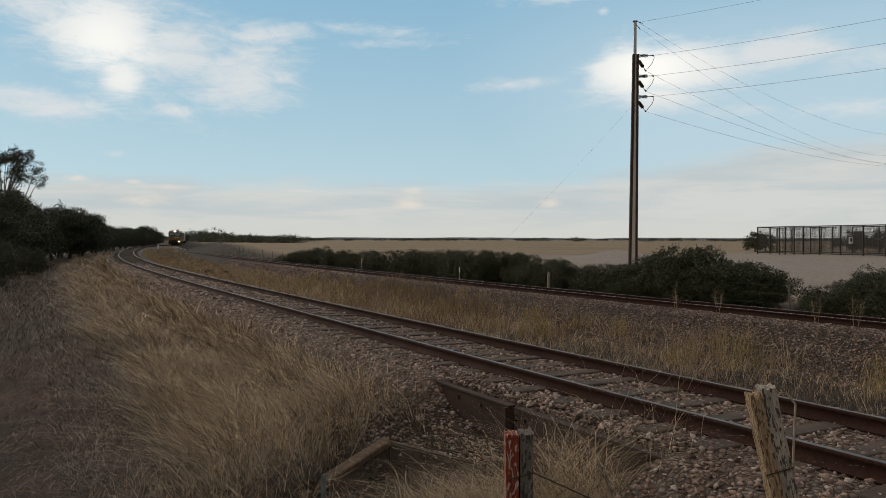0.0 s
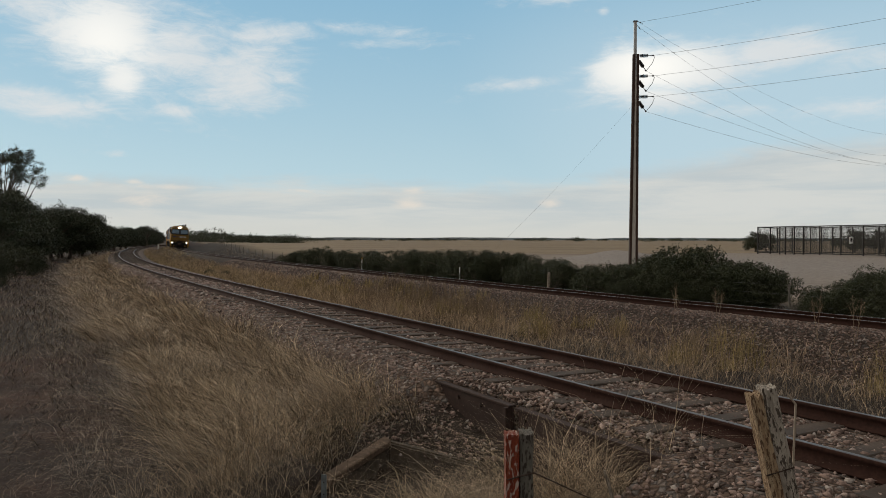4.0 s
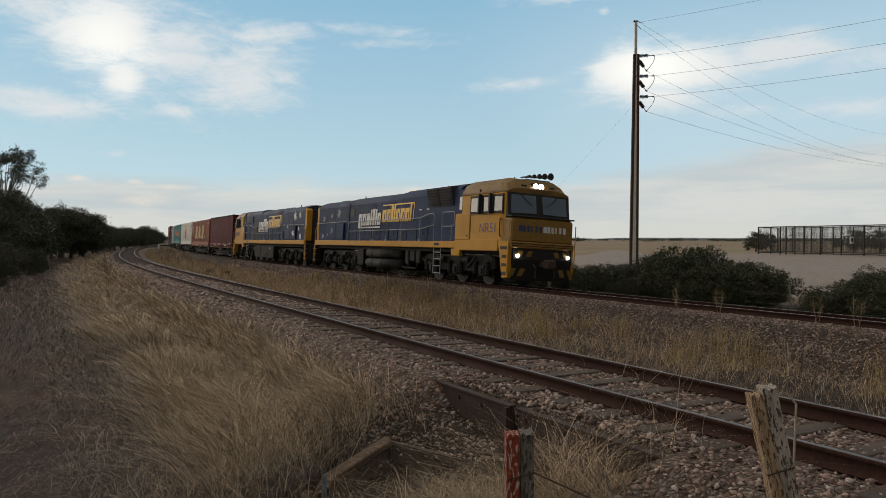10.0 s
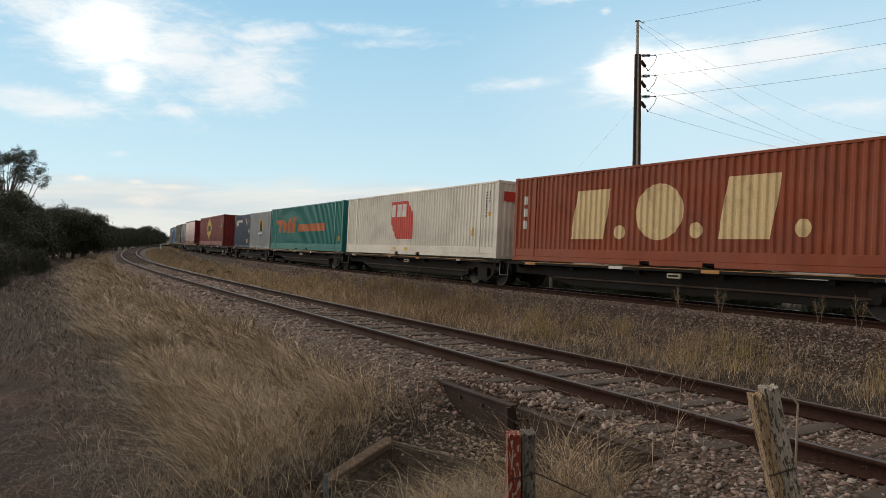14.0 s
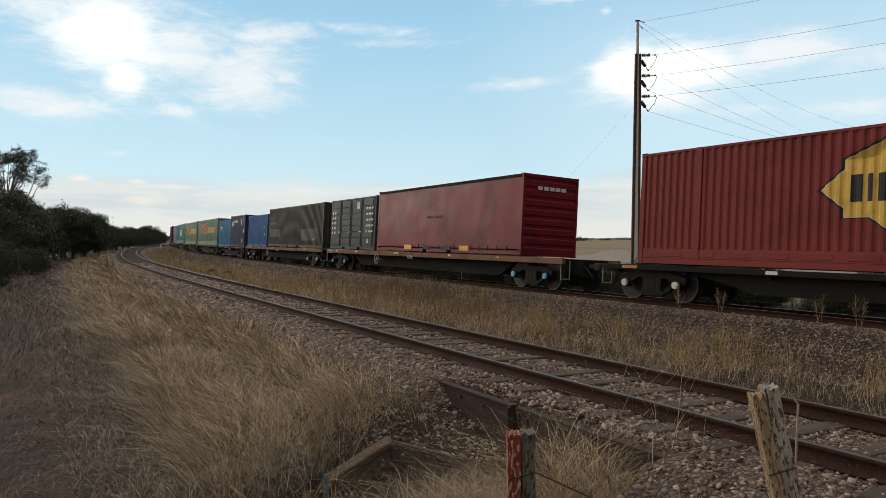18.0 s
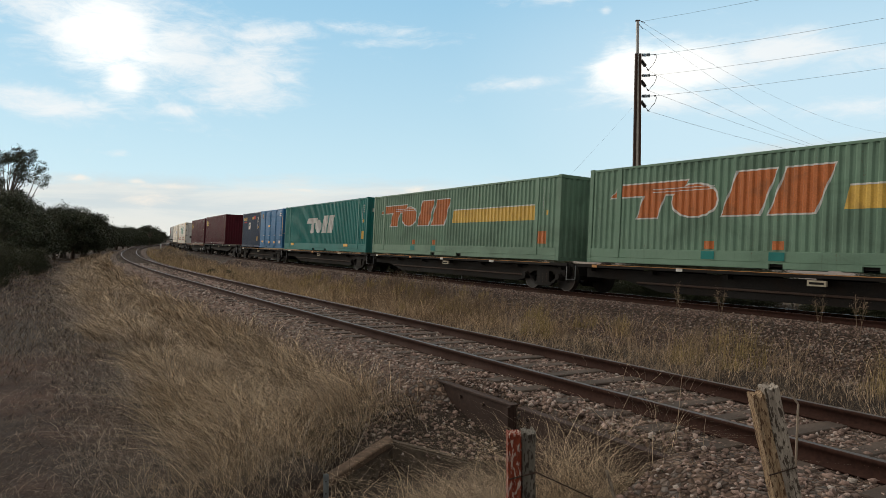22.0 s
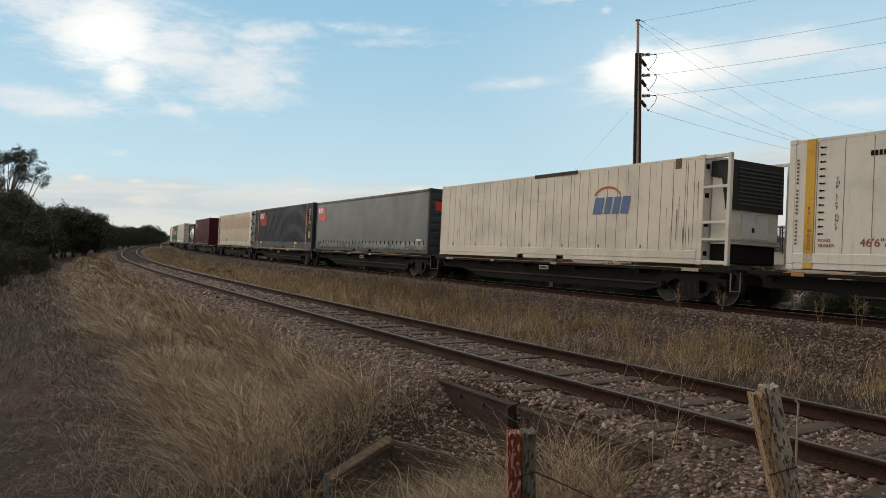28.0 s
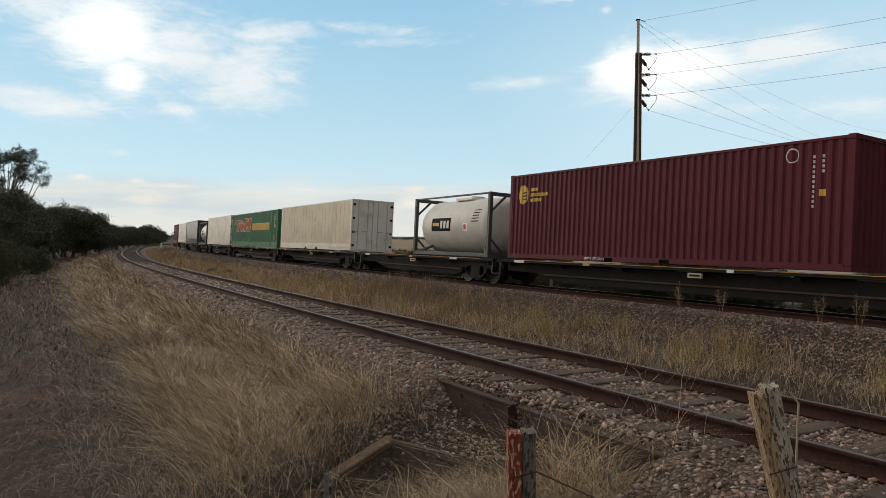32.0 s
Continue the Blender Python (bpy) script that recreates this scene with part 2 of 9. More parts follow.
SIDING = Track(8.902, -2.023, 2.1758, [0, 15.4, 36, 61.8, 103, 154, 227],
               [-0.009, -0.0001, -0.0012, -0.0024, -0.0008, -0.0014, -0.0037], -60, 330)
MAIN = Track(12.958, 10.059, 2.1385, [0, 15.4, 36, 61.8, 103, 154, 180, 206, 230, 270, 420],
             [-0.0021, -0.0022, -0.0004, -0.0015, -0.0009, -0.0013, -0.0006, -0.0003, -0.0003, 0.0001, 0.0005], -140, 900)
MAIN_Z, MAIN_CANT, SIDE_CANT = -0.073, 0.084, 0.04
HALF = 0.768


def part(name, bm, mat, parent=None, label="", smooth=False):
    """Links a bmesh as one mesh object, under a thing or a part."""
    me = bpy.data.meshes.new(name)
    bm.to_mesh(me)
    bm.free()
    return link(name, me, mat, parent, label, smooth)


def link(name, me, mat, parent=None, label="", smooth=False):
    if mat is not None and not me.materials:
        for q in (mat if isinstance(mat, (list, tuple)) else [mat]):
            me.materials.append(q)
    if smooth:
        me.polygons.foreach_set("use_smooth", [True] * len(me.polygons))
    ob = new(name, me)
    if parent is not None:
        ob.parent = parent
    if label:
        ob["label"] = label
    return ob


def raw(name, verts, faces, mat, parent=None, label="", smooth=False):
    me = bpy.data.meshes.new(name)
    me.from_pydata([tuple(v) for v in verts], [], [tuple(f) for f in faces])
    me.update()
    return link(name, me, mat, parent, label, smooth)


def grid_mesh(name, V, F, mat, parent=None, label="", smooth=False, mats=None):
    """Fast mesh from arrays: V (n, 3), F (m, k) with k equal for all faces."""
    me = bpy.data.meshes.new(name)
    V, F = np.asarray(V, np.float32), np.asarray(F, np.int32)
    me.vertices.add(len(V))
    me.vertices.foreach_set("co", V.ravel())
    me.loops.add(F.size)
    me.loops.foreach_set("vertex_index", F.ravel())
    me.polygons.add(len(F))
    me.polygons.foreach_set("loop_start", np.arange(0, F.size, F.shape[1], dtype=np.int32))
    if mats is not None:
        me.polygons.foreach_set("material_index", np.asarray(mats, np.int32))
    me.update(calc_edges=True)
    return link(name, me, mat, parent, label, smooth)


def sweep(track, s0, s1, step, profile, z, cant=0.0, closed=True, gap=None):
    """Vertices and quads of a profile of (offset, height) swept along a track."""
    ss = np.arange(s0, s1 + step / 2, step)
    P = np.array(profile, float)
    V = []
    for s in ss:
        x, y, t = track.at(s)
        for o, h in P:
            if gap and gap[0] < s < gap[1] and o > 1.5:
                o, h = 1.5, h - 0.25
            V.append((x - math.sin(t) * o, y + math.cos(t) * o, z + h + o * cant / 1.55))
    n, k = len(ss), len(P)
    F = [(i * k + j, i * k + (j + 1) % k, (i + 1) * k + (j + 1) % k, (i + 1) * k + j)
         for i in range(n - 1) for j in range(k if closed else k - 1)]
    return np.array(V), np.array(F)


BED_SIDE = [(3.1, -0.95), (2.3, -0.55), (1.7, -0.22), (1.25, -0.163), (0.85, -0.164), (0, -0.165), (-0.85, -0.164), (-1.25, -0.163), (-1.75, -0.22), (-2.6, -0.6), (-3.2, -0.95)]
BED_MAIN = [(4.1, -1.15), (3.2, -0.78), (1.95, -0.21), (1.35, -0.138), (0, -0.15), (-1.35, -0.14), (-1.9, -0.24), (-3.2, -0.8), (-3.9, -1.15)]


def noise2(x, y, sc, seed=0.0):
    return np.array([noise.noise((a * sc + seed, b * sc - seed, seed)) for a, b in zip(np.ravel(x), np.ravel(y))]).reshape(np.shape(x))


WALL = ((0.45, 7.9), (-0.61, 8.12), (-1.45, 6.6))     # line of the drain's wing wall


def in_drain(x, y, pad=0.0):
    """True on the drain's side of the wing wall."""
    x, y = np.asarray(x, float), np.asarray(y, float)
    dx, dy = x - WALL[1][0], y - WALL[1][1]
    return (dx * 0.875 - dy * 0.484 > -pad) & (-dx * 0.203 - dy * 0.979 > -pad)


def ground_z(x, y, rough=True):
    """Height of the natural ground."""
    x, y = np.asarray(x, float), np.asarray(y, float)
    a, sa = SIDING.dist(x, y)
    b, sb = MAIN.dist(x, y)
    r = np.hypot(x, y)
    z = np.full(x.shape, -0.92)
    z = np.where(a > 0, np.interp(a, [0, 2.4, 3.2, 5, 9, 30], [-0.95, -0.78, -0.66, -0.74, -0.76, -0.7]), z)
    z = z + np.where((a < 0) & (b > 0), 0.12, 0)               # strip between the tracks
    z = z + 1.08 * np.clip((-b - 12) / 30, 0, 1) * np.exp(-((x - 42) / 24) ** 2 - ((y - 74) / 40) ** 2)   # pad of the mesh fence
    z = z + 1.5 * np.clip((-b - 4) / 5, 0, 1) * np.exp(-((-b - 11) / 8) ** 2) * np.clip((sb - 90) / 50, 0, 1) * np.clip((260 - sb) / 40, 0, 1)   # bank beside the curve
    z = np.where((sa > 10.2) & (sa < 13.9) & (a > 0) & (a < 4.6) & in_drain(x, y), np.minimum(z, np.interp(sa, [10.2, 11.2, 12.4, 13.9], [-0.5, -0.45, -0.9, -1.05]) + 0.1 * np.clip((a - 2.6) / 2, 0, 1)), z)   # drain under the track
    z = z + 0.95 * np.exp(-((x - 19.5) / 4.0) ** 2 - ((y - 82) / 6.0) ** 2)       # dirt heap behind the scrub
    # trodden rise on which the viewer stands
    z = z + 0.75 * np.exp(-(r / 2.4) ** 2)
    if rough:
        z = z + noise2(x, y, 0.35, 3.1) * 0.09 * np.clip(r / 6, 0.2, 1) + noise2(x, y, 1.6, 7.7) * 0.03
    # stays under the ballast
    under = np.minimum(np.clip((abs(a) - 2.4) / 1.2, 0, 1), np.clip((abs(b) - 3.0) / 1.2, 0, 1))
    z = np.where(under < 1, np.minimum(z, -1.05 + 0.15 * under), z)
    spill = (sa > 12.7) & (sa < 15.2) & (a > 1.4) & (a < 3.6) & ~in_drain(x, y)            # stones spilt behind the wall
    return np.where(spill, np.maximum(z, np.interp(sa, [12.9, 14.5], [-0.72, -0.3]) - 0.22 * (a - 1.5)), z)


def earth(n, b):
    v = n.add("ShaderNodeNewGeometry").outputs["Position"]
    zone = n.add("ShaderNodeVertexColor")
    zone.layer_name = "zone"
    s = n.add("ShaderNodeSeparateColor")
    n.put(s.inputs[0], zone.outputs[0])
    fine, mid, big = n.noise(v, 30, 6, 0.65), n.noise(v, 3.0, 6, 0.6), n.noise(v, 0.25, 5, 0.6)
    soil = n.mix(n.span(mid, 0.35, 0.65), (0.017, 0.0125, 0.01), (0.038, 0.028, 0.0225))
    soil = n.mix(n.span(fine, 0.5, 0.75, 0, 0.55), soil, (0.12, 0.09, 0.068))
    red = n.mix(n.span(mid, 0.4, 0.65), (0.042, 0.023, 0.017), (0.072, 0.039, 0.028))
    soil = n.mix(n.m("MULTIPLY", s.outputs[1], n.span(big, 0.42, 0.62, 0, 1, True)), soil, red)
    straw = n.mix(n.span(mid, 0.3, 0.7), (0.2, 0.15, 0.095), (0.27, 0.208, 0.135))
    straw = n.mix(n.span(big, 0.4, 0.7, 0, 0.6), straw, (0.16, 0.122, 0.085))
    sp = n.add("ShaderNodeSeparateXYZ")
    n.put(sp.inputs[0], v)
    bands = n.noise(n.xyz(n.m("MULTIPLY", sp.outputs[0], 0.012), n.m("MULTIPLY", sp.outputs[1], 0.07), 0.0), 1.0, 6, 0.65, 0.4)
    straw = n.mix(n.span(bands, 0.5, 0.62, 0, 0.7, True), straw, (0.13, 0.09, 0.065))
    straw = n.mix(n.span(bands, 0.36, 0.3, 0, 0.6, True), straw, (0.31, 0.245, 0.165))
    pale = n.mix(n.span(mid, 0.3, 0.7), (0.2, 0.173, 0.157), (0.28, 0.248, 0.225))
    pale = n.mix(n.span(bands, 0.52, 0.66, 0, 0.55, True), pale, (0.19, 0.135, 0.105))
    far = n.mix(s.outputs[2], straw, pale)
    n.put(b.inputs["Base Color"], n.mix(s.outputs[0], soil, far))
    bump(n, b, n.m("ADD", fine, n.m("MULTIPLY", mid, 2.0)), 0.6, 0.04)


EARTH = material("dry_earth", earth, 0.95, 0, 0.15)


def make_ground():
    rad = np.concatenate([np.linspace(0.0, 14, 90), 14 * np.exp(np.linspace(0.03, math.log(4800 / 14), 110))])
    ang = np.concatenate([np.radians(np.linspace(-48, 48, 220)), np.radians(np.linspace(52, 308, 50))])
    R, T = np.meshgrid(rad, ang, indexing="ij")
    X, Y = R * np.sin(T), R * np.cos(T)
    Z = ground_z(X, Y)
    Z = Z - np.clip((R - 300) / 4500, 0, 1) * 3.0
    a, sa = SIDING.dist(X, Y)
    b, sb = MAIN.dist(X, Y)
    n, m = R.shape
    idx = np.arange(n * m).reshape(n, m)
    F = np.stack([idx[:-1], idx[1:], np.roll(idx, -1, 1)[1:], np.roll(idx, -1, 1)[:-1]], -1).reshape(-1, 4)
    ob = grid_mesh("ground", np.stack([X, Y, Z], -1).reshape(-1, 3), F, EARTH, smooth=True)
    far = np.clip((-b - 9) / 5, 0, 1)
    path = np.clip((a - 4.6) / 1.0, 0, 1)
    heap = np.exp(-((X - 19.5) / 5.0) ** 2 - ((Y - 82) / 7.0) ** 2)
    pale = np.clip(1 - abs(b + 34 + 0.35 * (X - 20)) / 26, 0, 1) ** 0.4 * np.clip((X - 4) / 14, 0, 1)
    pale = np.clip(pale + heap, 0, 1)
    col = np.stack([far, path, pale * far, np.ones_like(far)], -1).reshape(-1, 4)
    att = ob.data.color_attributes.new("zone", "FLOAT_COLOR", "POINT")
    att.data.foreach_set("color", col.astype(np.float32).ravel())
    tagged(ob, "dry earth with straw fields to the horizon", "ground", kind="structure")


make_ground()


def gravel(n, b, dim=1.0):
    v = n.add("ShaderNodeNewGeometry").outputs["Position"]
    vor = n.add("ShaderNodeTexVoronoi")
    n.put(vor.inputs["Vector"], v)
    vor.inputs["Scale"].default_value = 17.0
    edge = n.add("ShaderNodeTexVoronoi")
    edge.feature = "DISTANCE_TO_EDGE"
    n.put(edge.inputs["Vector"], v)
    edge.inputs["Scale"].default_value = 17.0
    s = n.add("ShaderNodeSeparateColor")
    n.put(s.inputs[0], vor.outputs["Color"])
    c = n.mix(s.outputs[0], (0.08, 0.051, 0.038), (0.26, 0.178, 0.135))
    c = n.mix(n.span(s.outputs[1], 0.6, 1.0), c, (0.2, 0.175, 0.16))
    c = n.mix(n.span(edge.outputs[0], 0.0, 0.2, 0.6, 0.0), c, (0.04, 0.03, 0.024))
    n.put(b.inputs["Base Color"], n.mix(1.0, c, (dim, dim, dim), "MULTIPLY"))
    bump(n, b, n.m("MULTIPLY", n.span(edge.outputs[0], 0, 0.35), n.m("ADD", s.outputs[2], 0.4)), 1.0, 0.06)


GRAVEL = material("crushed_stone", gravel, 0.9, 0, 0.25)
# main line's bed at half tone: shade of the gaps between stones in its colour
GRAVEL_DARK = material("dimmed_crushed_stone", lambda n, b: gravel(n, b, 0.5), 0.9, 0, 0.2)
RAIL_PROFILE = [(-0.07, -0.155), (0.07, -0.155), (0.07, -0.14), (0.012, -0.118), (0.012, -0.045), (0.036, -0.034), (0.036, -0.004),
                (0.03, 0.0), (-0.03, 0.0), (-0.036, -0.004), (-0.036, -0.034), (-0.012, -0.045), (-0.012, -0.118), (-0.07, -0.14)]


def make_track(track, name, label, z, cant, s0, s1, bed, sleeper_mat, spacing, seed):
    """Ballast bed, two rails and sleepers; the sleepers past the view's reach are joined."""
    V, F = sweep(track, s0, s1, 0.5, bed, z, cant, closed=False, gap=(10.5, 14.5) if track is SIDING else None)
    ob = grid_mesh("ballast_bed", V, F[:, ::-1], GRAVEL_DARK if track is MAIN else GRAVEL)
    tagged(ob, label + " ballast of crushed pinkish stone", "ballast", kind="structure")
    line = new(name)
    tagged(line, label + " track with rusty rails on sleepers", "railway track", kind="structure")
    for side in (1, -1):
        V, F = sweep(track, s0, s1, 1.0, [(o + side * HALF, h) for o, h in RAIL_PROFILE], z, cant)
        grid_mesh("rail", V, F[:, ::-1], [RAIL_SIDE, RAILTOP if track is MAIN else RAILTOP_DULL], line, "", mats=[1 if j % 14 == 7 else 0 for j in range(len(F))])
    rnd = random.Random(seed)
    bm = bmesh.new()
    bmesh.ops.create_cube(bm, size=1)
    bmesh.ops.scale(bm, vec=(0.23, 2.5, 0.13), verts=bm.verts)
    bmesh.ops.bevel(bm, geom=bm.edges[:], offset=0.012, segments=1, affect="EDGES")
    me = bpy.data.meshes.new("sleeper")
    bm.to_mesh(me)
    bm.free()
    me.materials.append(sleeper_mat)
    s, i = s0 + 0.5, 0
    far = bmesh.new()
    while s < s1 - 1:
        x, y, t = track.at(s)
        m = Matrix.Translation((x, y, z - 0.143 - (0.061 if track is SIDING else 0.066))) @ Matrix.Rotation(t + rnd.uniform(-0.025, 0.025), 4, "Z") @ \
            Matrix.Rotation(math.atan(cant / 1.55), 4, "X") @ Matrix.Translation((0, rnd.uniform(-0.05, 0.05), rnd.uniform(-0.012, 0.004)))
        if -1 < s < 95:
            o = new("sleeper", me)
            o.parent = line
            o.matrix_basis = m
        else:
            n0 = len(far.verts)
            far.from_mesh(me)
            far.verts.ensure_lookup_table()
            bmesh.ops.transform(far, matrix=m, verts=far.verts[n0:])
        s += spacing * rnd.uniform(0.94, 1.06)
    tagged(part("sleeper_row", far, sleeper_mat, line), kind="stuff")
    return line


make_track(SIDING, "siding_track", "weedy siding", 0.0, SIDE_CANT, -25, 228, BED_SIDE, SLEEPER_WOOD, 0.66, 3)
make_track(MAIN, "main_track", "main line", MAIN_Z, MAIN_CANT, -60, 330, BED_MAIN, SLEEPER_GREY, 0.68, 5)

# ---- the train ----
# Things of the train point along x (forwards); the side towards the path is -y; z = 0 is the top of the rails.
def bx(bm, x0, x1, y0, y1, z0, z1, bevel=0.0, seg=1, mi=0):
    """A box, bevelled if wished, added to a bmesh."""
    n0 = len(bm.verts)
    r = bmesh.ops.create_cube(bm, size=1, matrix=Matrix.Translation(((x0 + x1) / 2, (y0 + y1) / 2, (z0 + z1) / 2)) @
                              Matrix.Diagonal((abs(x1 - x0), abs(y1 - y0), abs(z1 - z0), 1)))
    fs = {f for v in r["verts"] for f in v.link_faces}
    for f in fs:
        f.material_index = mi
    if bevel:
        es = {e for v in r["verts"] for e in v.link_edges}
        bmesh.ops.bevel(bm, geom=list(es), offset=bevel, segments=seg, affect="EDGES")
    return bm


def cyl(bm, p, q, r, n=12, r2=None):
    """A round bar between two points."""
    p, q = Vector(p), Vector(q)
    m = Matrix.Translation((p + q) / 2) @ (q - p).to_track_quat("Z", "Y").to_matrix().to_4x4()
    bmesh.ops.create_cone(bm, cap_ends=True, segments=n, radius1=r, radius2=r if r2 is None else r2, depth=(q - p).length, matrix=m)
    return bm


def prism(bm, outline, y0, y1):
    """A plate of the given (x, z) outline between two y."""
    a = [bm.verts.new((x, y0, z)) for x, z in outline]
    b = [bm.verts.new((x, y1, z)) for x, z in outline]
    bm.faces.new(a)
    bm.faces.new(b[::-1])
    for i in range(len(a)):
        j = (i + 1) % len(a)
        bm.faces.new((a[j], a[i], b[i], b[j]))
    bmesh.ops.recalc_face_normals(bm, faces=bm.faces[:])
    return bm


def box_part(name, mat, parent, *dims, bevel=0.0, label=""):
    return part(name, bx(bmesh.new(), *dims, bevel=bevel), mat, parent, label)


PITCH, DEPTH = 0.23, 0.036
RIBS = [(0.0, 0.0), (0.075, 0.0), (0.12, DEPTH), (0.185, DEPTH)]


def rib_depth(x):
    """How far the corrugation lies in at x."""
    f = x % PITCH
    xs, ds = [0, 0.075, 0.12, 0.185, PITCH], [0, 0, DEPTH, DEPTH, 0]
    return float(np.interp(f, xs, ds))


def rib_stations(x0, x1):
    out = [x0]
    k = math.floor(x0 / PITCH)
    while k * PITCH < x1:
        out += [k * PITCH + f for f, _ in RIBS if x0 + 1e-4 < k * PITCH + f < x1 - 1e-4]
        k += 1
    return out + [x1]


def ribbed(bm, x0, x1, z0, z1, y, out):
    """A corrugated sheet in the xz plane; out: -1 or 1, the side it faces."""
    lo, hi = [], []
    for x in rib_stations(x0, x1):
        yy = y - out * rib_depth(x)
        lo.append(bm.verts.new((x, yy, z0)))
        hi.append(bm.verts.new((x, yy, z1)))
    for i in range(len(lo) - 1):
        f = (lo[i], lo[i + 1], hi[i + 1], hi[i])
        bm.faces.new(f if out < 0 else f[::-1])
    return bm


def decal(name, polys, mat, parent, y, ribs=False, proud=0.004, label=""):
    """Painted flat shapes on the side at y: polygons of (x, z); with ribs they follow the corrugation. Each block of a name is a part."""
    if name == "name_mark" and len(polys) > 1:
        return [decal(name, [p], mat, parent, y, ribs, proud, label) for p in polys]
    bm = bmesh.new()
    for poly in polys:
        bm.faces.new([bm.verts.new((x, 0, z)) for x, z in poly])
    bmesh.ops.triangulate(bm, faces=bm.faces[:])
    if ribs:
        xs = [v.co.x for v in bm.verts]
        for x in rib_stations(min(xs), max(xs))[1:-1]:
            bmesh.ops.bisect_plane(bm, geom=bm.verts[:] + bm.edges[:] + bm.faces[:], plane_co=(x, 0, 0), plane_no=(1, 0, 0))
    out = -1 if y < 0 else 1
    for v in bm.verts:
        v.co.y = y + out * proud - (out * rib_depth(v.co.x) if ribs else 0)
    bm.normal_update()
    for f in bm.faces:
        if f.normal.y * out < 0:
            f.normal_flip()
    return part(name, bm, mat, parent, label)


def slab(x, z, w, h, lean=0.0):
    """A leaning block of paint."""
    return [(x, z), (x + w, z), (x + w + lean * h, z + h), (x + lean * h, z + h)]


def blocks(x, z, h, widths, gap=0.12, lean=0.0):
    out = []
    for q in widths:
        out.append(slab(x, z, q * h, h, lean))
        x += (q + gap) * h
    return out


def disc(x, z, r, n=20, rz=None):
    return [(x + r * math.cos(2 * math.pi * i / n), z + (rz or r) * math.sin(2 * math.pi * i / n)) for i in range(n)]


def star(x, z, r, n=7):
    return [(x + (r if i % 2 == 0 else r * 0.42) * math.sin(math.pi * i / n), z + (r if i % 2 == 0 else r * 0.42) * math.cos(math.pi * i / n)) for i in range(2 * n)]


def letters(text, mat, parent, x, y, z, size, name="lettering", label="", up=False):
    """Writing on the side that faces -y, in the built-in font."""
    cu = bpy.data.curves.new(name, "FONT")
    cu.body, cu.size, cu.extrude = text, size, 0.002
    cu.align_x = "LEFT"
    tmp = bpy.data.objects.new("tmp", cu)
    me = bpy.data.meshes.new_from_object(tmp)
    bpy.data.objects.remove(tmp)
    bpy.data.curves.remove(cu)
    me.transform((Matrix.Rotation(radians(-90), 4, "Y") if up else Matrix.Identity(4)) @ Matrix.Rotation(radians(90), 4, "X"))
    me.transform(Matrix.Translation((x, y, z)))
    me.materials.clear()
    return link(name, me, mat, parent, label)


W2 = 1.235   # half width of a container


